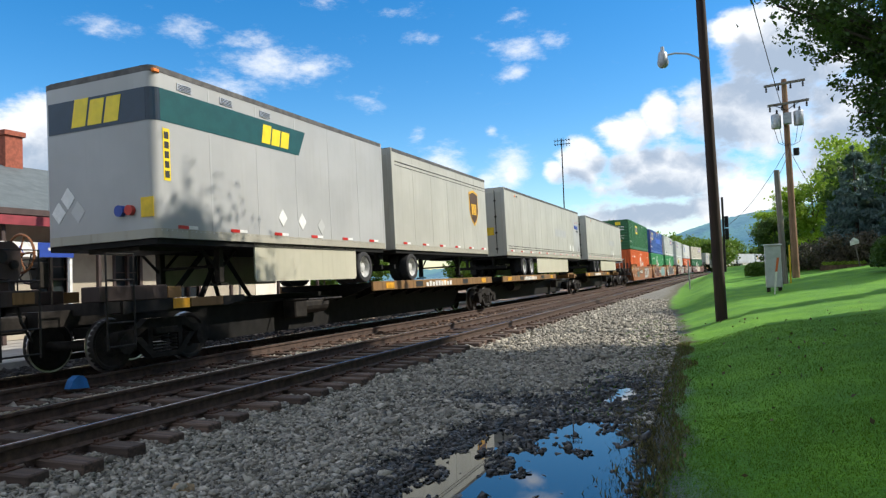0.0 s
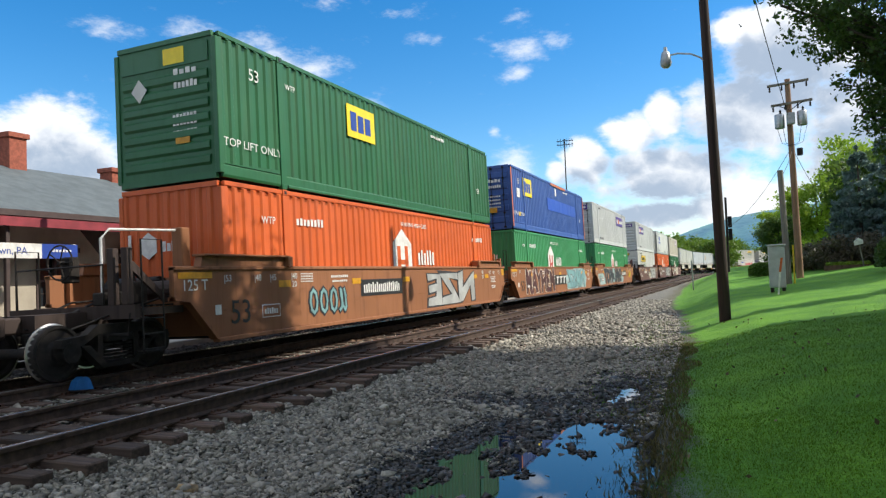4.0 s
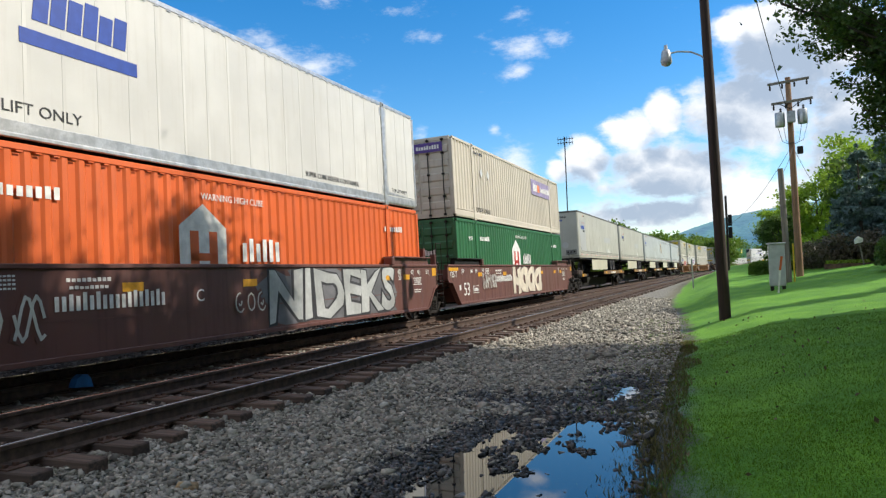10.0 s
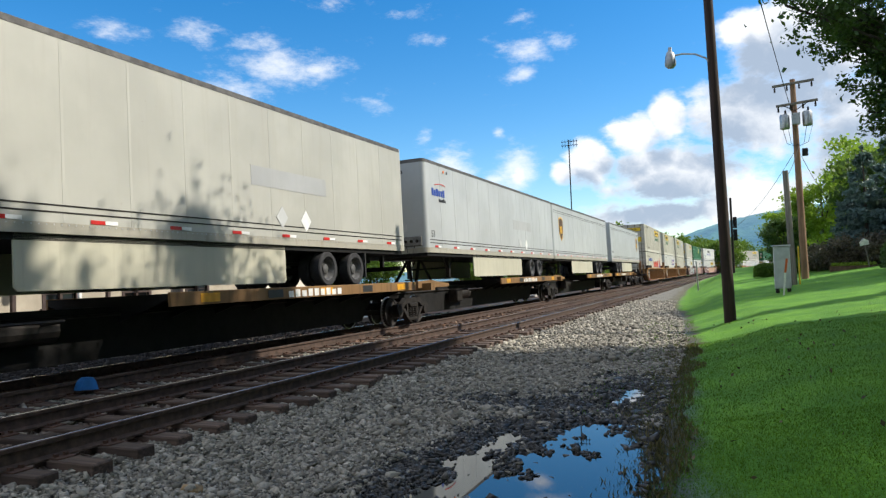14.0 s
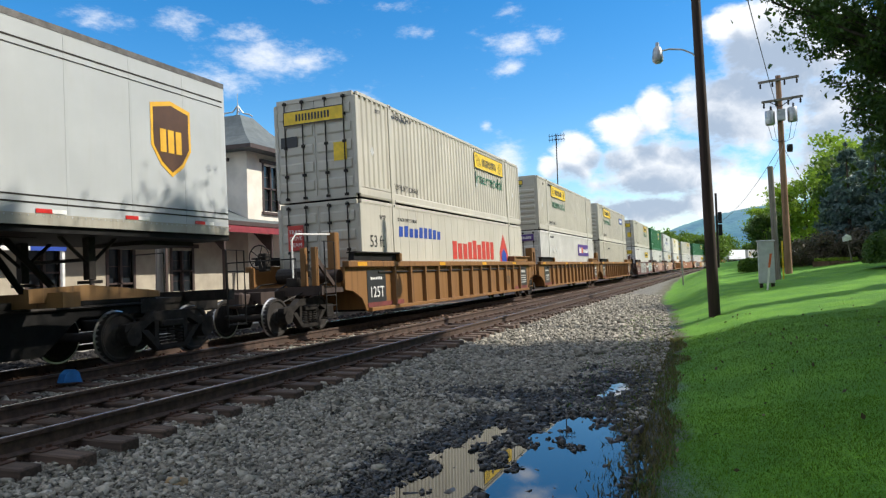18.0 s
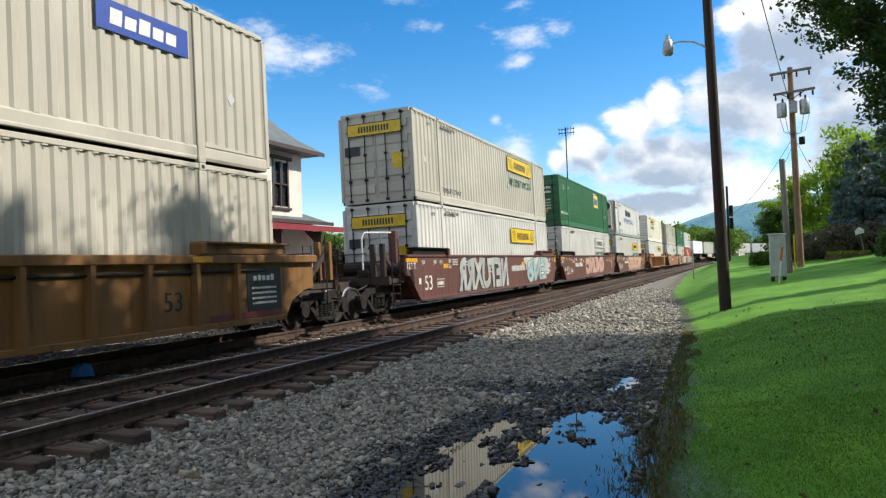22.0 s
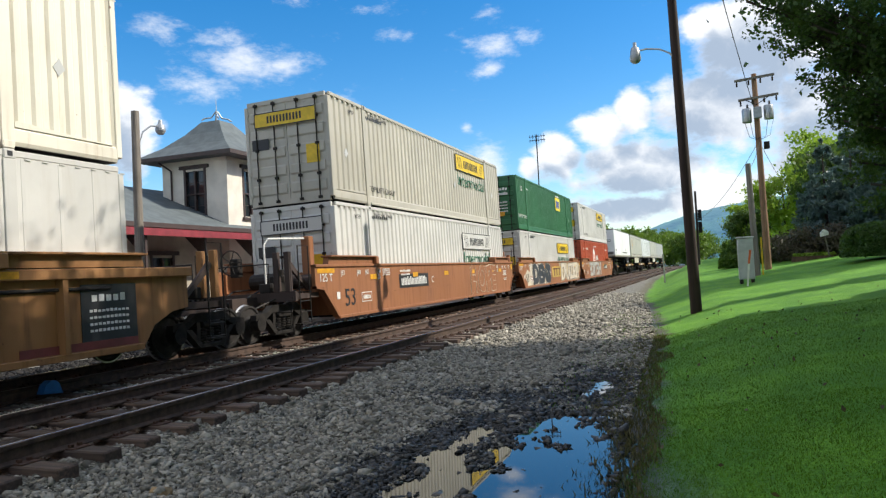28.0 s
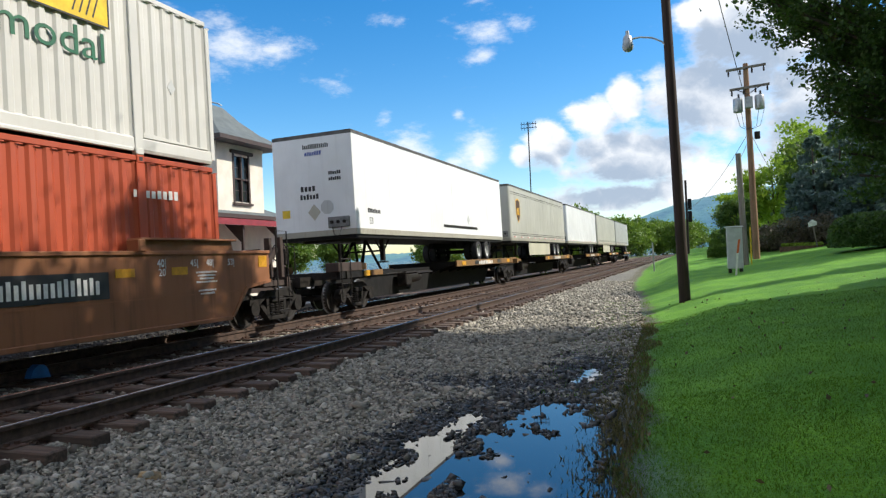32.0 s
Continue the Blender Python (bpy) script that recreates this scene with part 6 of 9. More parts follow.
        if style == "ribbed":
            if k < 0:
                g = part("end_portal", Shape().box(1.02, 1.36, *rng(1.55, 1.72), 1.0, 2.36, 0.015), body, car, "yellow end portal with a square opening")
                part("portal_post", Shape().box(1.02, 1.36, *rng(2.02, 2.18), 1.0, 2.36, 0.015), body, g)
                part("portal_beam", Shape().box(1.02, 1.36, *rng(1.72, 2.02), 2.14, 2.36, 0.015), body, g)
                part("portal_panel", Shape().box(1.02, 1.10, *rng(1.72, 2.02), 1.0, 1.62), body, g)
            else:
                part("end_plate", Shape().box(1.0, 1.10, *rng(0.05, 0.72), 1.62, 2.38, 0.015), body, car, "tall yellow end plate")
                ladder(car, 1.52, y(0.05), y(0.72), 0.45, 1.72, body, 4)
                handrail(car, [(1.05, y(0.1), 2.38), (1.05, y(0.1), 2.95), (1.05, y(0.5), 2.95), (1.05, y(0.5), 2.38)], M_STEEL)
        else:
            if k > 0:
                ladder(car, 1.50, y(0.72), y(1.22), 0.42, 1.62, M_STEEL, 4)
                handrail(car, [(1.50, y(1.22), 1.6), (1.50, y(1.22), 2.35), (1.50, y(0.8), 2.35), (1.50, y(0.8), 1.62)], M_STEEL)
                part("end_post", Shape().box(0.98, 1.18, *rng(0.55, 0.70), 1.12, 2.2, 0.01), body, car)
            else:
                part("air_hose", Shape().path([(1.25, y(1.62 + 0.32 * (1 - math.cos(a)) / 2), 1.35 + 0.42 * math.sin(a)) for a in np.linspace(0, math.pi, 10)], 0.02, 7), M_RUBBER, car, "looped black air hose")
                part("end_post", Shape().box(0.85, 1.02, *rng(1.25, 1.42), 1.12, 2.05, 0.01), body, car)
                part("end_box", Shape().box(0.70, 1.20, *rng(1.55, 2.1), 1.0, 1.42, 0.03), M_GRIME, car)
        part("walkway", Shape().box(-1.30, 1.30, *rng(edge - 0.5, edge), 1.14, 1.18), M_STEEL, car)
        part("brake_pipe", Shape().path([(1.2, y(0.2), 0.95), (1.2, y(0.9), 0.92), (0.9, y(1.3), 0.8), (0.7, y(1.9), 0.72)], 0.028, 6), M_STEEL, car)


def well_sides(car, body, style, trail):
    END = 9.45 if trail == "end" else 8.85
    prof = [(-9.62, 1.66), (-9.62, 1.10), (-9.28, 1.06), (-8.60, 0.36), (8.10, 0.36), (8.62, 0.90), (END, 1.0), (END, 1.66)]
    for k in (1, -1):
        s = Shape()
        if style == "smooth":
            s.prism(prof, k * 1.40, k * 1.50)
            side = part("side_plate", s, body, car)
            part("top_chord", Shape().box(min(k * 1.38, k * 1.54), max(k * 1.38, k * 1.54), -9.62, END, 1.61, 1.68, 0.01), body, side)
            part("bottom_chord", Shape().box(min(k * 1.36, k * 1.53), max(k * 1.36, k * 1.53), -8.55, 8.05, 0.31, 0.39, 0.01), body, side)
            part("end_flange", Shape().prism([(-9.62, 1.10), (-9.28, 1.06), (-8.60, 0.36), (-8.52, 0.36), (-9.22, 1.12), (-9.62, 1.16)], k * 1.36, k * 1.53), body, side)
            part("end_flange", Shape().prism([(END, 1.0), (8.62, 0.90), (8.10, 0.36), (8.02, 0.36), (8.57, 0.96), (END, 1.06)], k * 1.36, k * 1.53), body, side)
            part("weld_seam", Shape().box(min(k * 1.50, k * 1.505), max(k * 1.50, k * 1.505), -8.9, 8.6, 0.865, 0.885), body, side)
        else:
            arch = [(-9.30, 1.60), (-9.30, 0.95), (-8.9, 0.90), (-8.45, 0.70), (-8.2, 0.36), (8.2, 0.36), (8.45, 0.70), (8.9, 0.90), (9.30, 0.95), (9.30, 1.60)]
            s.prism(arch, k * 1.38, k * 1.43)
            side = part("side_plate", s, body, car)
            c = Shape().box(min(k * 1.36, k * 1.56), max(k * 1.36, k * 1.56), -9.30, 9.30, 1.50, 1.66, 0.015)
            part("top_chord", c, body, car)
            part("bottom_chord", Shape().box(min(k * 1.38, k * 1.54), max(k * 1.38, k * 1.54), -8.1, 8.1, 0.33, 0.43, 0.01), body, car)
            for i in range(1, 14):
                yy = -7.7 + i * 1.1
                post = cached(("rib", k), lambda: Shape().prism([(k * 1.43, -0.07), (k * 1.55, -0.045), (k * 1.55, 0.045), (k * 1.43, 0.07)], 0.43, 1.50, "z").mesh("side_post"))
                ob = part("side_post", tinted(("rib", k), post, body), None, side)
                ob.location = (0, yy, 0)
            pipe = Shape().tube((k * 1.46, -7.5, 1.36), (k * 1.46, 7.5, 1.36), 0.03, n=6)
            part("air_pipe", pipe, M_STEEL, car)
        for j, a, b in ((-1, -8.95, -6.35), (1, 5.6, 8.2)):
            cap = Shape().prism([(a, 1.68), (a + 0.05, 1.86), (b - 0.05, 1.86), (b, 1.68)], k * 1.34, k * 1.50)
            dark = j < 0 and body in (M_MAROON, M_YELLOW_WELL)
            guide = part("corner_guide", cap, M_BLACK if dark else body, car)
            part("guide_lip", Shape().box(min(k * 1.30, k * 1.60), max(k * 1.30, k * 1.60), a, b, 1.86, 1.90, 0.008), M_BLACK if dark else body, guide)
            part("guide_lug", Shape().box(min(k * 1.34, k * 1.62), max(k * 1.34, k * 1.62), (b if j < 0 else a) - 0.08, (b if j < 0 else a) + 0.08, 1.66, 1.88, 0.02), body, guide)
    part("well_floor", Shape().box(-1.38, 1.38, -8.0, 8.0, 0.34, 0.44), M_BLACK, car)


def amber(car, y, z, w=0.42, h=0.14, x=1.505):
    part("reflector", Shape().box(x, x + 0.005, y - w / 2, y + w / 2, z - h / 2, z + h / 2), M_CAUTION, car, "amber reflective marker")


def well_car(u, body, style="smooth", lead="joint", trail="joint", label="", number_at=None, brake=False):
    """u: the middle of the load."""
    car = thing("well_car", label, "railcar", "well cars of the train")
    well_sides(car, body, style, trail)
    well_end(car, -1, lead, body, style, brake)
    well_end(car, 1, trail, body, style, False)
    d = 2.30 if lead == "end" else 1.85
    truck(car, -8.075 - d, u - 8.075 - d)
    if trail == "end":
        truck(car, 8.075 + 2.30, u + 8.075 + 2.30)
    x = 1.505 if style == "smooth" else 1.562
    if style == "smooth":
        for y in (-6.45, -3.4, -0.5, 2.6, 5.3, 6.6):
            amber(car, y, 1.32)
        amber(car, -9.1, 1.52, 0.85, 0.11)
        amber(car, 9.2 if trail == "end" else 8.62, 1.45, 0.3, 0.24)
        words("size_mark", car, "53", -7.9, 0.80, 0.46, M_INK_WHITE if body is not M_ORANGE_BROWN else M_INK, x)
        for y, t in ((-8.25, "|53"), (-7.35, "|48"), (-6.85, "|45"), (6.15, "40|"), (7.0, "45|"), (7.45, "48|"), (8.1, "53|")):
            words("stencil", car, t, y, 1.45, 0.13, M_INK_WHITE, x)
        for y in (-6.1, 6.15):
            words("stencil", car, "|40" if y < 0 else "40|", y, 1.47, 0.13, M_INK_WHITE, x)
            words("stencil", car, "20", y, 1.30, 0.13, M_INK_WHITE, x)
        words("stencil", car, "125 T", -9.12, 1.34, 0.20, M_INK_WHITE, x)
        words("stencil", car, "C", -1.9, 1.12, 0.22, M_INK_WHITE, x)
        for i in range(6):
            bars("stencil", car, 7.35, 1.28 - i * 0.06 - 0.1 * (i > 3), 0.62 - 0.1 * (i % 3), 0.035, 9, M_INK_WHITE, x, seed=40 + i)
        for i in range(4):
            bars("stencil", car, -5.6, 1.52 - i * 0.055, 0.5, 0.03, 8, M_INK_WHITE, x, seed=50 + i)
        plate = part("stencil_box", Shape().box(x, x + 0.003, -7.25, -6.65, 0.66, 0.92), M_INK_WHITE, car, "stencilled inspection box")
        part("field", Shape().box(x + 0.004, x + 0.006, -7.23, -6.67, 0.68, 0.90), body, plate)
        bars("stencil", plate, -6.95, 0.79, 0.46, 0.12, 6, M_INK_WHITE, x + 0.007, seed=61)
        part("tag", Shape().box(x, x + 0.004, -8.62, -8.46, 0.80, 0.98), M_INK_WHITE, car, "pale scanner tag")
        bars("stencil", car, -4.2, 1.45, 0.8, 0.06, 9, M_INK_WHITE, x, seed=5)
        bars("stencil", car, -4.2, 1.34, 0.7, 0.05, 8, M_INK_WHITE, x, seed=6)
    else:
        for y in (-8.6, -3.0, 1.4, 5.6):
            amber(car, y, 1.58, 0.5, 0.1, x)
        panel = part("data_panel", Shape().box(1.432, 1.442, -8.15, -7.05, 0.55, 1.42), M_INK, car, "black data panel with white marks")
        part("red_band", Shape().box(1.442, 1.446, -8.15, -5.9, 0.44, 0.56), M_MARK_BAND, car, "dull red painted band")
        part("red_band", Shape().box(1.442, 1.446, 5.9, 8.05, 0.44, 0.56), M_MARK_BAND, car, "dull red painted band")
        words("stencil", panel, "125T", -7.6, 0.82, 0.30, M_INK_WHITE, 1.442)
        bars("stencil", panel, -7.6, 1.2, 0.7, 0.07, 7, M_INK_WHITE, 1.443, seed=8)
        panel = part("data_panel", Shape().box(1.432, 1.442, 6.95, 8.05, 0.55, 1.42), M_INK, car, "black data panel with white marks")
        bars("stencil", panel, 7.5, 1.22, 0.7, 0.12, 5, M_INK_WHITE, 1.443, seed=9)
        for i in range(4):
            bars("stencil", panel, 7.5, 1.02 - i * 0.1, 0.8, 0.045, 10, M_INK_WHITE, 1.443, seed=10 + i)
        words("size_mark", car, "53", 5.0, 0.85, 0.34, M_INK, 1.432)
    if number_at is not None:
        if style == "smooth" and body is M_ORANGE_BROWN:
            part("number_board", Shape().box(x, x + 0.004, number_at - 1.2, number_at + 1.2, 0.93, 1.35), M_INK, car)
        bars("road_number", car, number_at, 1.14, 2.1, 0.26, 18, M_INK_WHITE, x + 0.005, seed=12, gap=0.42)
    MOVING.append((car, u))
    return car


# ---- spine cars ----
def spine_car(u0, u1, deck, lead_end=False, trail_end=False, label="", yellow=True, lead_truck=True, trail_truck=False):
    """A spine unit between the truck middles u0 and u1. deck: the stretch (metres from u0) of the wheel platform."""
    car = thing("spine_car", label, "railcar", "spine cars of the train")
    mid, half = (u0 + u1) / 2, (u1 - u0) / 2
    y0, y1 = -half, half
    s = Shape()
    s.prism([(y0 - 0.4, 0.78), (y0 + 1.3, 0.78), (y0 + 2.0, 0.22), (y1 - 2.0, 0.22), (y1 - 1.3, 0.78), (y1 + 0.4, 0.78), (y1 + 0.4, 1.08), (y0 - 0.4, 1.08)], -0.33, 0.33)
    part("centre_sill", s, M_BLACK, car)
    a, b = y0 + deck[0], y0 + deck[1]
    s = Shape().box(-1.40, 1.40, a, b, 1.13, 1.24)
    n = int((b - a) / 1.1)
    deck_ = part("wheel_platform", s, M_BLACK, car)
    for i in range(n + 1):
        yy = a + (b - a) * i / n
        part("cross_bearer", tinted("bearer", cached("bearer", lambda: Shape().prism([(-1.36, 1.13), (-0.33, 0.80), (0.33, 0.80), (1.36, 1.13)], -0.03, 0.03, "y").mesh("cross_bearer")), M_BLACK), None, deck_).location = (0, yy, 0)
    edge = part("platform_edge", Shape().box(1.40, 1.46, a, b, 1.02, 1.26, 0.008), M_DECK_EDGE, car, "rust-streaked yellow edge beam")
    part("platform_edge", Shape().box(-1.46, -1.40, a, b, 1.02, 1.26, 0.008), M_DECK_EDGE, car)
    for i in range(5):
        yy = a + (b - a) * (i + 0.5) / 5
        part("stake_pocket", Shape().box(1.46, 1.468, yy - 0.25, yy + 0.25, 1.06, 1.22), M_CAUTION if i % 2 == 0 else M_INK, edge)
    bars("road_number", edge, (a + b) / 2 - 0.4, 1.13, 2.2, 0.16, 9, M_INK_WHITE, 1.469, seed=7)
    # hitch stand at the other end of the unit
    h = y0 + 1.6 if deck[0] > 4 else y1 - 1.6
    k = 1 if deck[0] > 4 else -1
    s = Shape()
    for x in (-0.42, 0.42):
        s.tube((x, h, 1.05), (x * 0.5, h + k * 0.9, 2.05), 0.055, n=8)
        s.tube((x, h + k * 1.6, 1.05), (x * 0.5, h + k * 0.95, 2.05), 0.045, n=8)
    s.box(-0.45, 0.45, h + min(k * 0.5, k * 1.35), h + max(k * 0.5, k * 1.35), 2.05, 2.14, 0.02)
    part("hitch_stand", s, M_BLACK, car)
    if lead_end:
        for x in (-1.20, 1.20):
            part("end_platform", Shape().box(x - 0.20, x + 0.20, y0 - 1.69, y0 - 0.30, 1.12, 1.36, 0.015), M_GRIME, car, "rusty brown end platform")
            part("platform_block", Shape().box(x - 0.18, x + 0.18, y0 - 0.28, y0 + 0.05, 1.13, 1.33, 0.012), M_DECK_EDGE, car)
        s = Shape()
        for x in (-1.33, 1.33):
            s.prism([(y0 - 1.6, 0.94), (y0 + 1.2, 0.94), (y0 + 1.75, 1.02), (y0 + 1.75, 1.12), (y0 - 1.6, 1.12)], x - 0.05, x + 0.05)
        s.box(-1.28, 1.28, y0 - 0.15, y0 + 0.15, 0.90, 1.10)
        s.box(-1.28, 1.28, y0 + 1.3, y0 + 1.5, 0.94, 1.10)
        bolster = part("end_bolster", s, M_BLACK, car)
        part("sill_plate", Shape().box(1.382, 1.40, y0 - 0.17, y0 + 0.22, 0.95, 1.115, 0.004), M_CAUTION, bolster, "small amber plate")
        part("sill_plate", Shape().box(1.382, 1.40, y0 + 0.26, y0 + 1.10, 0.96, 1.115, 0.004), M_DECK_EDGE, bolster, "worn yellow plate")
    else:
        s = Shape().box(-1.38, 1.38, h - 0.9, h - 0.6, 0.98, 1.2)
        s.prism([(h - 1.2, 1.06), (h + 1.3, 1.06), (h + 1.3, 1.16), (h - 0.2, 1.30), (h - 1.2, 1.26)], 0.98, 1.08)
        part("end_bolster", s, M_DECK_EDGE, car)
    part("air_tank", Shape().tube((0.55, y0 + half * 0.55, 0.78), (0.55, y0 + half * 0.55 + 1.1, 0.78), 0.2, n=14), M_STEEL, car)
    s = Shape()
    s.path([(0.75, h + k * 2.6, 0.9), (1.25, h + k * 2.6, 0.92), (1.3, h + k * 4.0, 0.92), (0.7, h + k * 4.1, 0.86)], 0.025)
    s.path([(0.36, y0, 0.94), (0.36, y1, 0.94)], 0.03)
    s.box(0.45, 0.8, h + k * 3.0 - 0.25, h + k * 3.0 + 0.25, 0.5, 0.95, 0.03)
    part("brake_gear", s, M_STEEL, car)
    for end, yy, kk in ((lead_end, y0, -1), (trail_end, y1, 1)):
        if end:
            s = Shape().box(-1.42, 1.42, yy + kk * 1.2 - 0.08, yy + kk * 1.2 + 0.08, 0.92, 1.12)
            s.box(-0.35, 0.35, min(yy, yy + kk * 1.9), max(yy, yy + kk * 1.9), 0.76, 1.02)
            s.box(-0.13, 0.13, min(yy + kk * 1.9, yy + kk * 2.4), max(yy + kk * 1.9, yy + kk * 2.4), 0.7, 0.98, 0.03)
            part("end_sill", s, M_STEEL, car)
            ladder(car, 1.43, yy + kk * 1.06, yy + kk * 1.60, 0.38, 1.1, M_STEEL, 2)
            handrail(car, [(1.43, yy + kk * 1.06, 1.0), (1.43, yy + kk * 1.06, 1.86), (1.43, yy + kk * 1.60, 1.86), (1.43, yy + kk * 1.60, 1.0)], M_STEEL)
            handrail(car, [(1.43, yy + kk * 1.06, 1.45), (1.43, yy + kk * 1.60, 1.45)], M_STEEL)
            handrail(car, [(-1.0, yy + kk * 1.2, 1.1), (-1.0, yy + kk * 1.2, 1.9), (-0.2, yy + kk * 1.2, 1.9), (-0.2, yy + kk * 1.2, 1.1)], M_STEEL)
            brake_wheel(car, -0.6, yy + kk * 1.3, 1.75, 0.26, M_STEEL) if kk < 0 else None
    if lead_truck:
        truck(car, y0, u0)
    if trail_truck:
        truck(car, y1, u1)
    MOVING.append((car, mid))
    return car


M_DECK_EDGE = paint("platform_yellow", (0.20, 0.105, 0.032), 0.65, (0.035, 0.027, 0.02), 0.95, 0.25, (0.10, 0.045, 0.02))


# ---- highway trailers ----
M_GALV_DARK = plain("weathered_zinc", (0.20, 0.20, 0.195), 0.55, 0.4, 0.35, 9)


def tyre_mesh():
    s = Shape().lathe([(0.27, -0.12), (0.29, -0.14), (0.38, -0.14), (0.405, -0.115), (0.41, -0.05), (0.41, 0.05), (0.405, 0.115), (0.38, 0.14), (0.29, 0.14), (0.27, 0.12), (0.27, -0.12)], "x", 32)
    return s.mesh("tyre", True)


def rim_mesh():
    s = Shape().lathe([(0.272, 0.12), (0.255, 0.10), (0.235, 0.02), (0.20, -0.02), (0.13, -0.01), (0.11, 0.06), (0.05, 0.08), (0.0, 0.08)], "x", 28)
    for i in range(8):
        a = 2 * math.pi * i / 8
        s.tube((-0.02, 0.15 * math.cos(a), 0.15 * math.sin(a)), (0.015, 0.15 * math.cos(a), 0.15 * math.sin(a)), 0.018, n=6)
    return s.mesh("rim", True)


def road_wheel(parent, x, y, z, rim, flip=1):
    t = part("tyre", tinted("tyre", cached("tyre", tyre_mesh), M_RUBBER), None, parent)
    t.location = (x, y, z)
    if flip < 0:
        t.rotation_euler = (0, 0, math.pi)
    part("rim", tinted("rim", cached("rim", rim_mesh), rim), None, t)
    return t


def trailer(u_lead, length, label, colour, nose_lead=True, skirt=None, axles=2, rounded=True, posts=False, roof=None, rims=None, z0=2.16, z1=5.12, rail=None, reflect=True):
    """A box trailer; its -y end leads. nose_lead: the front wall leads."""
    tr = thing("semi_trailer", label, "trailer", "highway trailers on the train")
    h, x = length / 2, 1.295
    k = -1 if nose_lead else 1  # where the nose is
    nose, rear = k * h, -k * h
    # shell with rounded front corners
    r = 0.16 if rounded else 0.03
    def ring(z):
        pts = []
        for sx in (1, -1):
            arc = [(sx * (x - r + r * math.sin(a)), nose - k * r + k * r * math.cos(a)) for a in np.linspace(math.pi / 2, 0, 6)]
            pts += arc if sx > 0 else arc[::-1]
        pts += [(-x, rear), (x, rear)]
        return pts
    o = ring(0)
    s = Shape().prism(o, z0 + 0.16, z1 - 0.10, "z")
    body = part("body", s, colour, tr, smooth=True)
    part("roof", Shape().prism([(px * 1.004, py) for px, py in o], z1 - 0.10, z1, "z").prism([(px * 0.97, py * 0.995) for px, py in o], z1, z1 + 0.02, "z"), roof or M_ROOF_EDGE, tr, "weathered roof with a dark edge rail")
    part("bottom_rail", Shape().prism([(px * 1.006, py) for px, py in o], z0, z0 + 0.16, "z"), rail or M_RAIL_CREAM, tr)
    # rivet lines and joint posts
    s = Shape()
    n = int(length / 1.22)
    for i in range(1, n):
        y = -h + length * i / n
        s.box(x, x + (0.012 if posts else 0.003), y - 0.025, y + 0.025, z0 + 0.17, z1 - 0.11)
    if posts:
        for i in range(1, n * 3):
            y = -h + length * i / (n * 3)
            s.box(x, x + 0.014, y - 0.02, y + 0.02, z0 + 0.17, z1 - 0.11)
    part("side_joint", s, colour, body)
    s = Shape()
    for i in range(int(length / 0.12)):
        y = -h + 0.1 + i * 0.12
        s.box(x + 0.008, x + 0.013, y, y + 0.02, z0 + 0.12, z0 + 0.14)
    part("rivet_row", s, M_ALU, body)
    if length > 10 and rounded and not posts:
        for z in (z0 + 0.30, z0 + 0.40):
            part("rub_strip", Shape().box(x + 0.001, x + 0.007, -h + 0.2, h - 0.1, z, z + 0.022), M_STEEL, body)
    if reflect:
        n = 10 if length > 10 else 6
        for i in range(n):
            y = -h + length * (i + 0.35) / n
            part("reflector", Shape().box(x + 0.008, x + 0.014, y, y + 0.26, z0 + 0.17, z0 + 0.23), M_REFLECT_RED, body)
            part("reflector", Shape().box(x + 0.008, x + 0.014, y + 0.262, y + 0.50, z0 + 0.17, z0 + 0.23), M_REFLECT_WHITE, body)
    # rear frame or front wall details
    s = Shape()
    for sx in (-1, 1):
        s.box(min(sx * 1.16, sx * 1.30), max(sx * 1.16, sx * 1.30), rear - 0.05, rear + 0.05, z0, z1, 0.01)
    s.box(-1.16, 1.16, rear - 0.05, rear + 0.05, z1 - 0.2, z1 - 0.01)
    s.box(-1.16, 1.16, rear - 0.05, rear + 0.05, z0, z0 + 0.2)
    part("door_frame", s, colour, tr)
    if not nose_lead:
        for i in (-1, 1):
            leaf = part("door", Shape().box(min(i * 0.01, i * 1.15), max(i * 0.01, i * 1.15), rear - 0.03, rear + 0.02, z0 + 0.2, z1 - 0.2), colour, tr)
            for xx in (0.35, 0.85):
                q = Shape().tube((i * xx, rear - 0.055, z0 + 0.1), (i * xx, rear - 0.055, z1 - 0.12), 0.016, n=8)
                for z in (z0 + 0.3, z0 + 1.0, z0 + 1.7, z0 + 2.4):
                    q.box(i * xx - 0.05, i * xx + 0.05, rear - 0.07, rear - 0.03, z - 0.03, z + 0.03)
                part("locking_rod", q, M_STEEL, leaf)
        part("notice", Shape().box(0.3, 0.75, rear - 0.036, rear - 0.03, z0 + 0.9, z0 + 1.25), M_SIGN_YELLOW, tr, "yellow notice plate")
    else:
        if length > 10:
            y = nose - 0.004
            box = part("junction_box", Shape().box(0.45, 1.12, y - 0.07, y, z0 + 0.22, z0 + 0.52, 0.015), M_GALV_DARK, tr, "grey air and light connection box")
            for xx in (0.58, 0.78, 0.98):
                part("connector", Shape().tube((xx, y - 0.11, z0 + 0.37), (xx, y - 0.07, z0 + 0.37), 0.05, n=10), M_STEEL, box)
            part("air_line", Shape().path([(0.6, y - 0.1, z0 + 0.24), (0.66, y - 0.12, z0 + 0.02), (0.8, y - 0.1, z0 - 0.05), (0.9, y - 0.1, z0 + 0.22)], 0.012, 5), M_RUBBER, box)
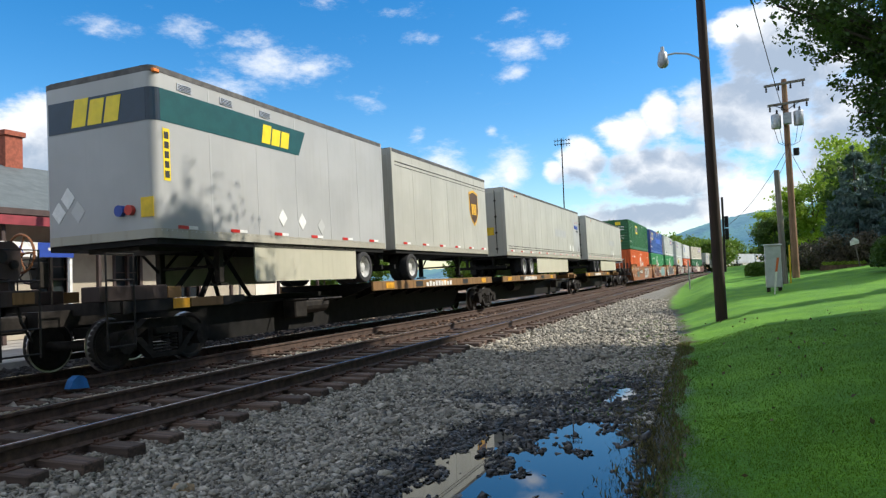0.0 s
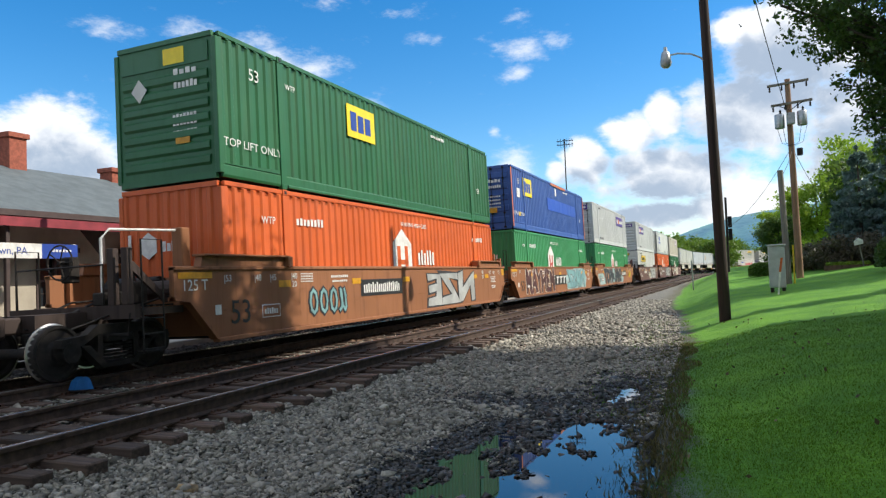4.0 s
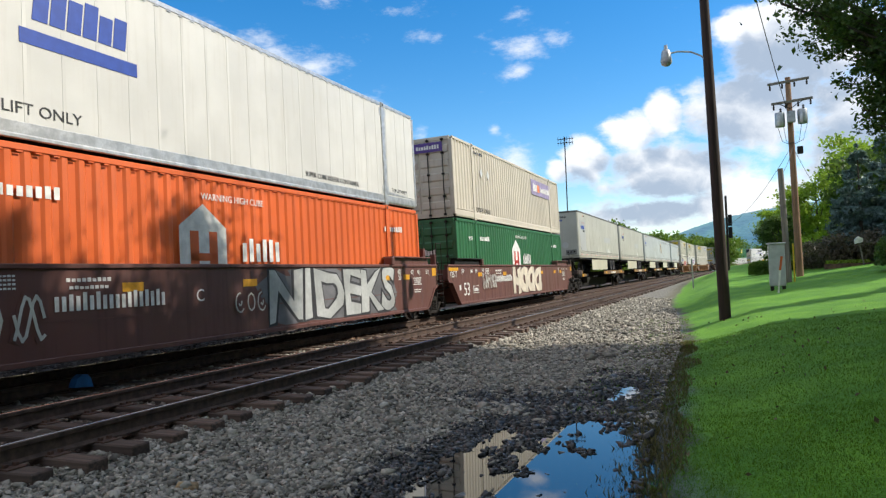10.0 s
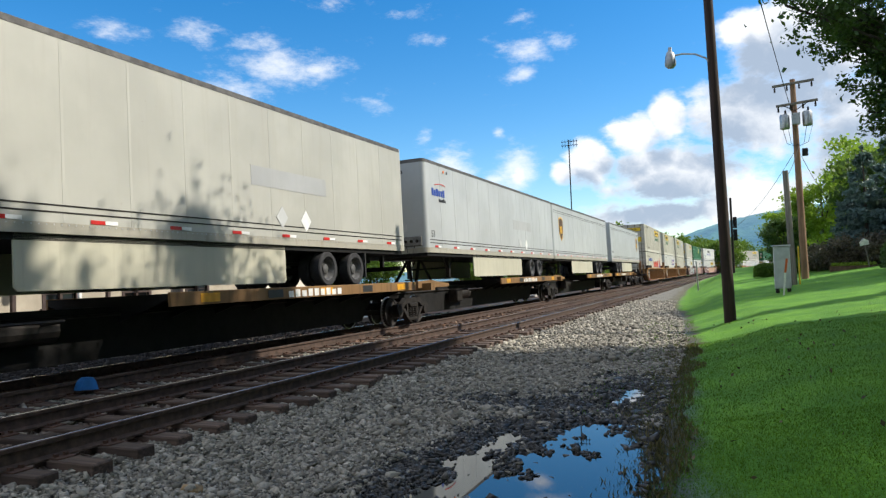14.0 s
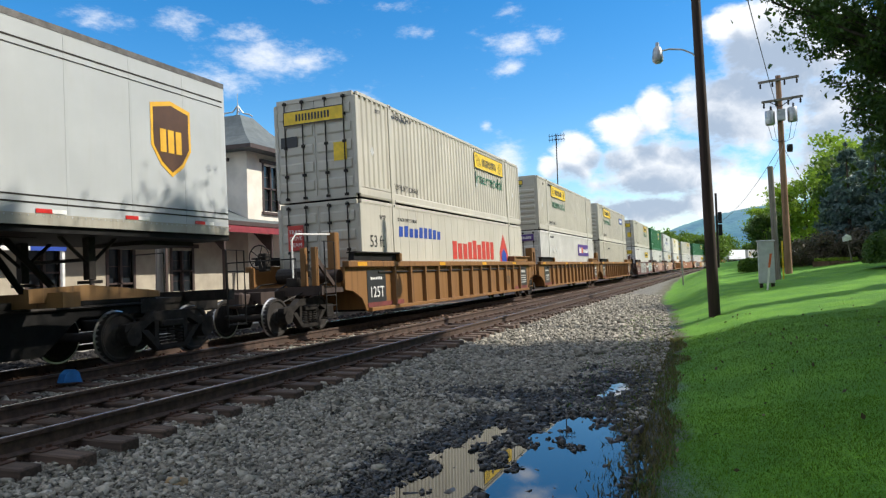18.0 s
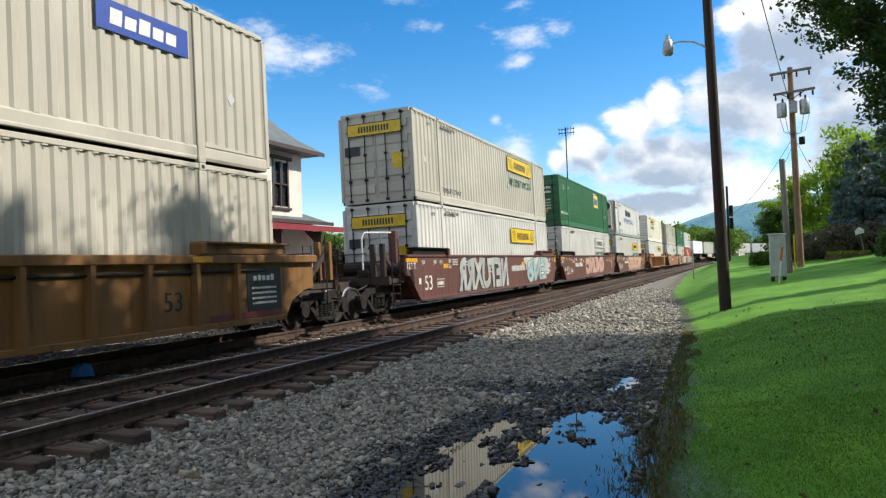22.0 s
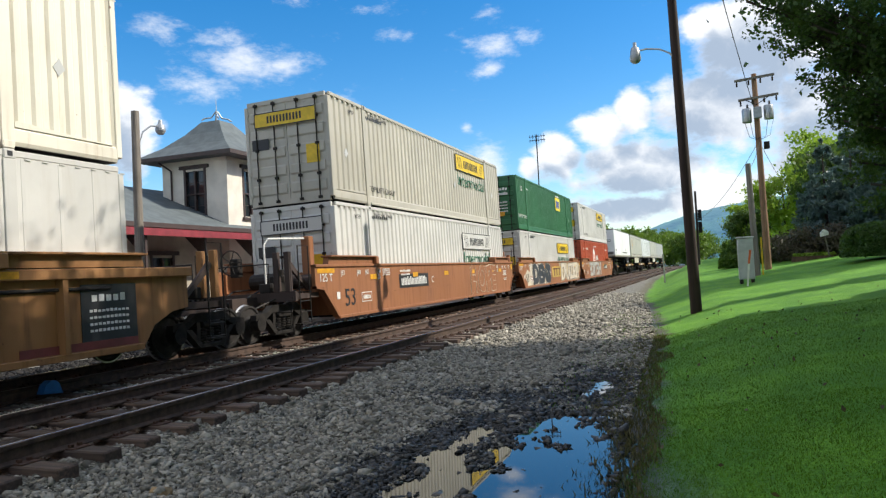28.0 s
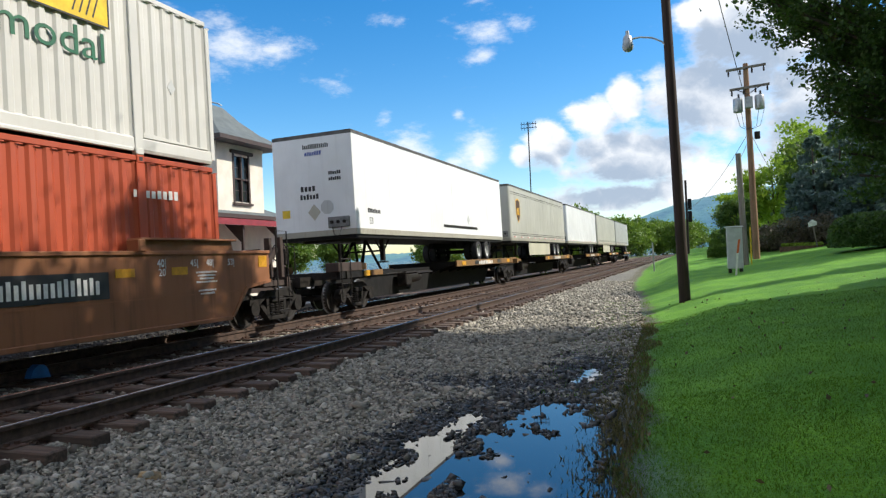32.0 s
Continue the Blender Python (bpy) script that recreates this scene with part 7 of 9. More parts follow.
            part("placard", Shape().prism([(0.42 + 0.21 * math.cos(a * 0.7854 + 0.39), z0 + 0.82 + 0.21 * math.sin(a * 0.7854 + 0.39)) for a in range(8)], y - 0.008, y, "y"), M_GREY, tr, "worn eight-sided placard")
            bars("stencil", tr, 0.15, z1 - 0.36, 0.85, 0.13, 14, M_INK, y, 0, 0.4, 8, "end")
            bars("stencil", tr, 0.05, z1 - 0.56, 0.55, 0.12, 7, M_LOGO_BLUE, y, 0.2, 0.35, 9, "end")
    # bumper, running gear
    s = Shape()
    s.box(-1.2, 1.2, rear + k * 0.05 - 0.05, rear + k * 0.05 + 0.05, z0 - 0.55, z0 - 0.43)
    for xx in (-0.6, 0.6):
        s.box(xx - 0.05, xx + 0.05, rear + k * 0.05 - 0.05, rear + k * 0.05 + 0.05, z0 - 0.45, z0)
    part("bumper", s, M_BLACK, tr)
    places = (2.75, 4.05) if axles == 2 else (1.15,)
    s = Shape().box(-0.62, -0.45, min(rear + k * 0.8, rear + k * (places[-1] + 1.2)), max(rear + k * 0.8, rear + k * (places[-1] + 1.2)), z0 - 0.32, z0)
    s.box(0.45, 0.62, min(rear + k * 0.8, rear + k * (places[-1] + 1.2)), max(rear + k * 0.8, rear + k * (places[-1] + 1.2)), z0 - 0.32, z0)
    s.box(-1.25, 1.25, -h + 0.05, h - 0.05, z0 - 0.10, z0)
    bogie = part("running_gear", s, M_BLACK, tr)
    for p in places:
        y = rear + k * p
        part("axle", Shape().tube((-0.9, y, 1.66), (0.9, y, 1.66), 0.07, n=10), M_BLACK, bogie)
        for sx in (-1, 1):
            road_wheel(bogie, sx * 1.12, y, 1.66, rims or M_RIM, sx)
            road_wheel(bogie, sx * 0.80, y, 1.66, rims or M_RIM, sx)
    if axles == 2:
        s = Shape()
        for sx in (-1, 1):
            s.prism([(rear + k * 2.2, z0 - 0.72), (rear + k * 2.25, z0 - 0.72), (rear + k * 2.25, z0 - 0.08), (rear + k * 2.2, z0 - 0.08)], sx * 0.95, sx * 1.25)
        part("mud_flap", s, M_RUBBER, tr)
    g = nose - k * (2.9 if length > 10 else 2.2)
    s = Shape()
    for xx in (-0.75, 0.75):
        s.box(xx - 0.07, xx + 0.07, g - 0.07, g + 0.07, z0 - 0.78, z0, 0.01)
        s.box(xx - 0.14, xx + 0.14, g - 0.12, g + 0.12, z0 - 0.84, z0 - 0.79)
        s.tube((xx, g, z0 - 0.55), (xx, g - k * 0.6, z0 - 0.05), 0.03, n=6)
        s.tube((xx, g, z0 - 0.55), (xx, g + k * 0.6, z0 - 0.05), 0.03, n=6)
    s.tube((-0.75, g, z0 - 0.45), (0.75, g, z0 - 0.45), 0.03, n=6)
    part("landing_gear", s, M_STEEL, tr)
    part("coupler_plate", Shape().box(-0.6, 0.6, min(nose - k * 0.3, nose - k * 1.6), max(nose - k * 0.3, nose - k * 1.6), z0 - 0.17, z0 - 0.10), M_STEEL, tr)
    if skirt:
        a, b = sorted((nose - k * skirt[0], nose - k * skirt[1]))
        for sx in (-1, 1):
            q = Shape().prism([(a + 0.06, z0 - 0.80), (b - 0.06, z0 - 0.80), (b, z0 - 0.74), (b, z0), (a, z0), (a, z0 - 0.74)], sx * 1.22, sx * 1.25)
            part("side_skirt", q, M_SKIRT, tr, "cream side skirt with mud marks")
    MOVING.append((tr, u_lead + h))
    return tr


M_ROOF_EDGE = plain("roof_edge", (0.10, 0.095, 0.09), 0.6, 0.2, 0.4, 6)


M_TRAILER_BLUISH = paint("trailer_pale_blue_grey", (0.42, 0.44, 0.445), 0.38, (0.36, 0.36, 0.34), 0.3, 0.01)
M_SPRAY_TEAL_PALE = plain("spray_paint_pale_teal", (0.30, 0.42, 0.42), 0.65, 0, 0.3, 2.5, 20)
M_SPRAY_GREY_DARK = plain("spray_paint_slate", (0.13, 0.13, 0.14), 0.65, 0, 0.3, 2.5, 20)
M_SPRAY_SAND = plain("spray_paint_sand", (0.42, 0.34, 0.22), 0.65, 0, 0.3, 2.5, 20)
M_FADED_ORANGE = paint("faded_orange", (0.50, 0.15, 0.07), 0.55, (0.2, 0.1, 0.06), 0.5, 0.2)
M_FADED_PURPLE = plain("faded_purple", (0.30, 0.25, 0.40), 0.5, 0, 0.35, 5)


# ---- the train, from its leading end ----
def spine_row(trucks, decks, label, tail=True, lead_end=True, trail_end=True):
    for i, (a, b) in enumerate(zip(trucks, trucks[1:])):
        last = i == len(trucks) - 2
        spine_car(a, b, decks[i], lead_end and i == 0, trail_end and last, label, True, True, last)


SPINE_LABEL = "black spine car with a rusty yellow wheel platform"
lead_car = spine_car(-14.0, 3.6, (8.5, 17.0), False, False, SPINE_LABEL, True, True, True)


def brake_stand(car, y):
    """The hand brake of a long end overhang; y is the car's end."""
    part("end_platform", Shape().box(-1.42, 1.42, y - 0.62, y, 1.12, 1.34, 0.015), M_GRIME, car, "rusty brown end platform")
    part("platform_block", Shape().box(1.422, 1.436, y - 0.42, y - 0.10, 1.15, 1.31, 0.004), M_DECK_EDGE, car)
    s = Shape().box(-0.33, 0.33, 8.7, y, 0.72, 1.10)
    s.box(-0.13, 0.13, y, y + 0.32, 0.70, 0.98, 0.03)
    part("draft_sill", s, M_BLACK, car)
    stand_ = part("brake_housing", Shape().prism([(y - 0.52, 1.52), (y - 0.14, 1.48), (y - 0.08, 1.66), (y - 0.10, 1.92), (y - 0.22, 2.02), (y - 0.46, 2.0), (y - 0.55, 1.85)], 0.86, 1.18), M_GRIME, car, "rusty brake gear housing")
    for a in (y - 0.46, y - 0.18):
        part("stand_leg", Shape().box(0.94, 1.10, a - 0.05, a + 0.05, 1.34, 1.56), M_GRIME, stand_)
    s = Shape().tube((1.18, y - 0.42, 1.80), (1.24, y - 0.42, 1.80), 0.09, n=12).tube((1.18, y - 0.22, 1.70), (1.23, y - 0.22, 1.70), 0.06, n=12)
    s.path([(1.2, y - 0.3, 1.5), (1.24, y - 0.26, 1.3), (1.3, y - 0.2, 0.9), (1.1, y + 0.1, 0.62)], 0.02)
    part("brake_hose", s, M_STEEL, stand_)
    pts = [(1.0 + 0.27 * math.cos(2 * math.pi * i / 20), y + 0.04, 1.86 + 0.27 * math.sin(2 * math.pi * i / 20)) for i in range(21)]
    s = Shape().path(pts, 0.018, 6)
    for i in range(5):
        s.tube((1.0, y + 0.02, 1.86), pts[i * 4], 0.012, n=5)
    s.tube((1.0, y - 0.12, 1.86), (1.0, y + 0.05, 1.86), 0.035, n=8)
    part("brake_wheel", s, M_ORANGE_BROWN, stand_, "rust-red hand brake wheel")
    ladder(car, 1.45, y - 0.62, y - 0.04, 0.42, 1.1, M_STEEL, 2)
    handrail(car, [(1.45, y - 0.62, 1.0), (1.45, y - 0.62, 1.88), (1.45, y - 0.04, 1.88), (1.45, y - 0.04, 1.0)], M_STEEL)
    handrail(car, [(1.45, y - 0.62, 1.46), (1.45, y - 0.04, 1.46)], M_STEEL)


brake_stand(lead_car, 12.2)
spine_row([9.7, 27.2, 45.4, 63.2], [(7.0, 17.0), (1.0, 10.5), (1.0, 10.5)], SPINE_LABEL)
spine_row([193.6, 210.3, 228.1, 245.4, 262.7, 278.2], [(7.5, 16.6), (7.5, 17.2), (7.5, 16.8), (7.5, 16.8), (1.0, 10.0)], SPINE_LABEL)
spine_row([495.2, 512.8, 530.5, 548.2, 565.9, 583.5], [(8.0, 17.0)] * 5, SPINE_LABEL)

# pup trailers back to back on the first unit
t = trailer(9.31, 8.53, "short grey trailer with a teal stripe and yellow word bars", M_TRAILER_GREY, True, (2.7, 6.9), 1, rail=M_RAIL_CREAM)
part("stripe", Shape().prism([(-4.10, 4.18), (0.12, 4.18), (0.42, 4.75), (-4.10, 4.75)], 1.297, 1.301), M_TEAL, t, "teal stripe")
arc = [(1.135 + r * math.cos(a), -4.105 - r * math.sin(a)) for r, way in ((0.167, 1), (0.150, -1)) for a in np.linspace(0, math.pi / 2, 7)[::way]]
part("stripe", Shape().prism(arc, 4.18, 4.75, "z"), M_NAVY, t, "navy stripe round the corner")
for i in range(26):
    part("rivet", tinted("rivet", cached("rivet", lambda: Shape().tube((1.30, 0, 0), (1.309, 0, 0), 0.011, n=6).mesh("rivet")), M_RAIL_CREAM), None, t).location = (0, -4.0 + i * 0.31, 2.285)
part("stripe", Shape().prism([(-1.14, 4.18), (1.14, 4.18), (1.14, 4.75), (-1.14, 4.75)], -4.275, -4.268, "y"), M_NAVY, t, "navy stripe")
bars("lettering", t, -0.75, 4.46, 1.0, 0.40, 3, M_LOGO_YELLOW, 1.302, 0.2, 0.14, 3)
bars("lettering", t, 0.0, 4.50, 1.15, 0.50, 3, M_LOGO_YELLOW, -4.276, 0.2, 0.14, 3, "end")
part("number_strip", Shape().box(1.297, 1.301, -4.06, -3.90, 3.15, 4.06), M_LOGO_YELLOW, t)
s = Shape()
for i in range(5):
    s.box(1.302, 1.305, -4.03, -3.93, 3.20 + i * 0.17, 3.32 + i * 0.17)
part("lettering", s, M_INK, t)
for y in (-3.5, -2.35, -1.1):
    v = part("vent", Shape().box(1.297, 1.309, y - 0.18, y + 0.18, 4.80, 4.93), M_ALU, t)
    s = Shape()
    for i in range(4):
        s.box(1.310, 1.313, y - 0.16, y + 0.16, 4.815 + i * 0.028, 4.827 + i * 0.028)
    part("louvre", s, M_INK, v)
for y, z in ((-0.6, 2.72), (0.15, 2.68), (0.95, 2.62)):
    diamond(t, y, z, 0.19, M_REFLECT_WHITE if y < 0.5 else M_GREY, 1.299)
for x, z in ((-0.72, 3.0), (-0.95, 2.75), (-0.48, 2.74)):
    diamond_end(t, x, z, 0.2, M_REFLECT_WHITE if x < -0.5 else M_GREY, -4.268)
part("connector", Shape().tube((0.55, -4.27, 2.66), (0.55, -4.36, 2.66), 0.10, n=14), M_LOGO_BLUE, t, "blue air connector")
part("connector", Shape().tube((0.76, -4.27, 2.66), (0.76, -4.35, 2.66), 0.09, n=14), M_LOGO_RED, t, "red air connector")
part("notice", Shape().box(0.98, 1.26, -4.283, -4.277, 2.52, 2.86), M_SIGN_YELLOW, t)
part("marker_lamp", Shape().box(1.26, 1.32, -4.24, -4.10, 5.00, 5.06, 0.01), M_LOGO_ORANGE, t)


def shield(parent, y, z, h, x, fill, edge, half=7.9, name="emblem"):
    def outline(k):
        return [(y - 0.36 * h * k, z + 0.42 * h * k), (y, z + 0.5 * h * k), (y + 0.36 * h * k, z + 0.42 * h * k), (y + 0.36 * h * k, z - 0.12 * h * k), (y + 0.2 * h * k, z - 0.36 * h * k), (y, z - 0.5 * h * k), (y - 0.2 * h * k, z - 0.36 * h * k), (y - 0.36 * h * k, z - 0.12 * h * k)]
    a = part(name, Shape().prism(outline(1.0), x, x + 0.004), edge, parent, "shield emblem in brown and gold")
    part("field", Shape().prism(outline(0.88), x + 0.005, x + 0.009), fill, a)
    part("side_line", Shape().box(x - 0.002, x + 0.003, -half, half, 4.74, 4.765).box(x - 0.002, x + 0.003, -half, half, 4.64, 4.655), M_STEEL, parent, "thin dark seam under the roof")
    bars("lettering", a, y, z - 0.04 * h, 0.42 * h, 0.3 * h, 3, edge, x + 0.010, 0, 0.25, 2)
    return a


t = trailer(18.55, 8.53, "short white trailer with a brown and gold shield", M_TRAILER, False, None, 1)
shield(t, 2.67, 3.88, 1.36, 1.299, M_LOGO_BROWN, M_LOGO_GOLD, 4.1)


def freight_logo(tr, y, z, patch=True):
    if patch:
        part("patch", Shape().box(1.297, 1.301, y - 0.9, y + 0.9, z - 1.5, z + 0.45), M_TRAILER_GREY, tr, "grey repainted patch")
    bars("lettering", tr, y, z, 1.1, 0.24, 6, M_LOGO_BLUE, 1.303, 0, 0.25, 4)
    s = Shape()
    for i in range(6):
        a = -0.3 + i * 0.15
        s.prism([(y + a, z + 0.22 + 0.06 * math.sin((a + 0.3) * 3)), (y + a + 0.15, z + 0.22 + 0.06 * math.sin((a + 0.45) * 3)), (y + a + 0.15, z + 0.25 + 0.06 * math.sin((a + 0.45) * 3)), (y + a, z + 0.25 + 0.06 * math.sin((a + 0.3) * 3))], 1.303, 1.308)
    part("swoosh", s, M_LOGO_RED, tr)
    bars("lettering", tr, y + 0.3, z - 0.24, 0.6, 0.12, 6, M_INK, 1.303, 0, 0.3, 5)


L53 = 16.15
GREY_LABEL = "off-white box trailer with a blue word mark on a spine car"
for u, flip, logo_at in ((29.6, False, 7.0), (48.3, False, None), (193.5, True, -6.75), (211.0, True, -6.4), (228.9, True, -7.0)):
    t = trailer(u, L53, GREY_LABEL if logo_at else "off-white box trailer with stained sides", M_TRAILER if u != 228.9 else M_TRAILER_BLUISH, flip, (4.2, 10.4) if flip else (3.8, 11.0), 2, rims=M_GREY_RIM if u > 40 else M_RIM)
    if logo_at:
        freight_logo(t, logo_at, 4.12, u in (29.6, 193.5))
    part("patch", Shape().box(1.297, 1.300, 1.2, 4.0, 3.35, 3.75), M_TRAILER_GREY, t, "faded repainted patch")
    for y, z in ((2.2, 2.75), (3.1, 2.72)) if u != 29.6 else ((5.0, 2.8), (5.8, 2.75)):
        diamond(t, y, z, 0.24, M_REFLECT_WHITE if y > 3 else M_GREY, 1.299)
    words("stencil", t, "53", -7.6 if flip else 7.5, 2.75, 0.22, M_INK, 1.297)
    for y in (-6.5, -6.2):
        part("marker_lamp", Shape().tube((1.297, y, 4.86), (1.312, y, 4.86), 0.05, n=10), M_LOGO_ORANGE if y < -6.3 else M_INK, t)
t = trailer(245.4, L53, "pale grey box trailer with a brown shield near its nose", M_TRAILER_BLUISH, True, (4.2, 10.4), 2, rims=M_GREY_RIM)
shield(t, -6.3, 3.8, 1.34, 1.299, M_LOGO_BROWN, M_LOGO_GOLD)
t = trailer(263.5, L53, "pale grey box trailer, doors leading, shield at its nose", M_TRAILER_BLUISH, False, (5.4, 11.0), 2, rims=M_GREY_RIM)
shield(t, 6.5, 3.8, 1.34, 1.299, M_LOGO_BROWN, M_LOGO_GOLD)
bars("stencil", t, -7.4, 2.9, 0.5, 0.14, 4, M_INK, 1.297)

# trailers at the end of the train
t = trailer(494.9, L53, "clean white box trailer with black stencils", M_TRAILER_WHITE, True, None, 2, rounded=False, reflect=False)
bars("stencil", t, -6.8, 2.86, 0.9, 0.13, 8, M_INK, 1.297, seed=2)
words("stencil", t, "53", -7.05, 2.55, 0.2, M_INK, 1.297)
bars("stencil", t, -0.15, 3.55, 0.5, 0.15, 4, M_INK, -8.08, facing="end", seed=3)
bars("stencil", t, -0.12, 3.32, 0.62, 0.15, 6, M_INK, -8.08, facing="end", seed=4)
bars("stencil", t, 0.72, 3.95, 0.4, 0.1, 6, M_INK, -8.08, facing="end", seed=6)
bars("stencil", t, 0.72, 3.78, 0.4, 0.1, 6, M_INK, -8.08, facing="end", seed=7)
diamond_end(t, 0.0, 2.86, 0.24, M_CREAM, -8.08)
diamond(t, 2.6, 2.95, 0.2, M_GREY, 1.297)
part("rub_rail", Shape().box(1.297, 1.315, -0.6, 3.8, 2.56, 2.66), M_STEEL, t)
part("notice", Shape().box(-1.05, -0.8, -8.087, -8.08, 2.75, 2.98), M_SIGN_YELLOW, t)
t = trailer(513.0, L53, "pale grey box trailer with a brown shield near its nose", M_TRAILER, True, (4.2, 10.4), 2)
shield(t, -6.3, 3.8, 1.34, 1.299, M_LOGO_BROWN, M_LOGO_GOLD)
trailer(530.8, L53, "white box trailer with ribbed sides", M_TRAILER_WHITE, True, None, 2, posts=True)
trailer(548.5, L53, "off-white box trailer with side skirts", M_TRAILER, True, (4.2, 10.4), 2)
trailer(566.2, L53, "dull grey box trailer at the train's end", M_TRAILER_GREY, True, None, 2)


# ---- stacked containers ----
def load(box, u, level):
    box.location.z = 0
    z = 0.45 if level == 0 else 0.45 + TALL + 0.02
    MOVING.append((box, u + LONG / 2, z))
    return box


def lift_words(b, y=-5.0, z=0.42, ink=None, x=HALF - 0.02):
    words("stencil", b, "TOP LIFT ONLY", y, z, 0.17, ink or M_INK, x, 1.15)


def smooth_words(b):
    """The stencils of a smooth-sided refrigerated box."""
    lift_words(b, -5.0, 0.46, None, HALF - 0.010)
    words("stencil", b, "WTP", -6.75, 2.55, 0.13, M_INK, HALF - 0.010)
    words("stencil", b, "STACK LIMIT 3 HIGH", -4.9, 2.58, 0.11, M_INK, HALF - 0.010)
    words("stencil", b, "TOP LIFT ONLY", 6.9, 0.45, 0.10, M_INK, HALF - 0.010)
    for y in (-6.0, 6.0):
        for z, w in ((2.62, 0.36), (0.42, 0.36)):
            on_side("post_flare", b, y, z, w, 0.22, M_ALU, HALF - 0.006, 0.008)


def bars_id(b, y=-6.9, z=2.45, ink=None, h=0.15, x=HALF - 0.018):
    bars("stencil", b, y, z, 1.15, h, 8, ink or M_INK, x, seed=11, gap=0.35)


def hunt_box(label, colour=None, word_y=5.0, door="doors", word="green", plain_banner=False, top=True, sign=True, lower=False, side="ribs"):
    b = container(label, colour or M_CREAM, door, side)
    if sign:
        zb = 2.33 if not lower else 2.10
        banner(b, word_y, zb, 3.8, 0.66, HALF + 0.004, field=M_WHITE if plain_banner else None, ink=M_INK)
        if word:
            words("lettering", b, "Intermodal", word_y, zb - 0.70, 0.50, M_INK_GREEN, HALF - 0.012, 1.20, "green lettering")
    if door == "doors":
        banner_end(b, 0.0, 2.35, 1.9, 0.40, -LONG / 2 - 0.055, M_WHITE if plain_banner else None)
        part("notice", Shape().box(0.58, 0.98, -LONG / 2 - 0.024, -LONG / 2 - 0.018, 1.05, 1.55), M_SIGN_YELLOW, b, "yellow and black caution plate")
        part("notice", Shape().box(-1.08, -0.55, -LONG / 2 - 0.024, -LONG / 2 - 0.018, 1.55, 1.85), M_INK, b, "black plate with pale marks")
    else:
        banner_end(b, 0.0, 2.56, 1.0, 0.24, -LONG / 2 + 0.004)
        bars("lettering", b, 0.0, 2.38, 0.9, 0.1, 9, M_INK_GREEN, -LONG / 2 + 0.004, seed=3, facing="end")
        diamond_end(b, -0.7, 0.5, 0.2, M_WHITE, -LONG / 2 - 0.016)
    lift_words(b, z=0.50)
    bars_id(b, -5.3, 2.6, h=0.1)
    words("stencil", b, "WTP", -6.75, 2.55, 0.12, M_INK, HALF - 0.02)
    words("stencil", b, "STACK LIMIT 3 HIGH", -5.05, 2.66, 0.10, M_INK, HALF - 0.02)
    for y in (-7.2, 1.8, 6.9):
        part("scar", Shape().prism([(y - 0.1, 1.35), (y, 1.22), (y + 0.12, 1.34), (y + 0.02, 1.5)], HALF - 0.018, HALF - 0.012), M_GREY, b)
    return b


def purple_box(label, colour, door, sign_y, top=True, faded=False):
    b = container(label, colour, door)
    s = on_side("sign", b, sign_y, 2.15 if top else 2.0, 3.8, 0.75, M_PURPLE if not faded else M_FADED_PURPLE, HALF - 0.01, 0.014, "purple sign with white and orange bars")
    zz = 2.15 if top else 2.0
    bars("lettering", s, sign_y - 1.2, zz, 0.75, 0.38, 3, M_INK_WHITE, HALF + 0.006, 0, 0.2, 3)
    bars("lettering", s, sign_y - 0.55, zz, 0.45, 0.38, 2, M_LOGO_ORANGE, HALF + 0.006, 0, 0.2, 3)
    bars("lettering", s, sign_y + 0.75, zz - 0.02, 1.8, 0.26, 10, M_INK_WHITE, HALF + 0.006, 0, 0.3, 5)
    y = -LONG / 2 + (0.003 if door != "doors" else -0.052)
    e = part("sign", Shape().box(-0.95, 0.95, y - 0.006, y, 2.36, 2.70), M_PURPLE, b, "purple sign with white and orange bars")
    bars("lettering", e, -0.6, 2.53, 0.4, 0.2, 3, M_INK_WHITE, y - 0.007, 0, 0.2, 3, "end")
    bars("lettering", e, -0.25, 2.53, 0.25, 0.2, 2, M_LOGO_ORANGE, y - 0.007, 0, 0.2, 3, "end")
    bars("lettering", e, 0.4, 2.53, 0.9, 0.14, 9, M_INK_WHITE, y - 0.007, 0, 0.3, 5, "end")
    for x in (-0.75, -0.25):
        diamond_end(b, x, 2.05, 0.21, M_WHITE, -LONG / 2 - 0.018)
    lift_words(b)
    for y in (-5.0, -4.2):
        diamond(b, y, 1.9, 0.2, M_GREY, HALF - 0.015)
    bars_id(b, -5.3, 2.62, h=0.12)
    return b


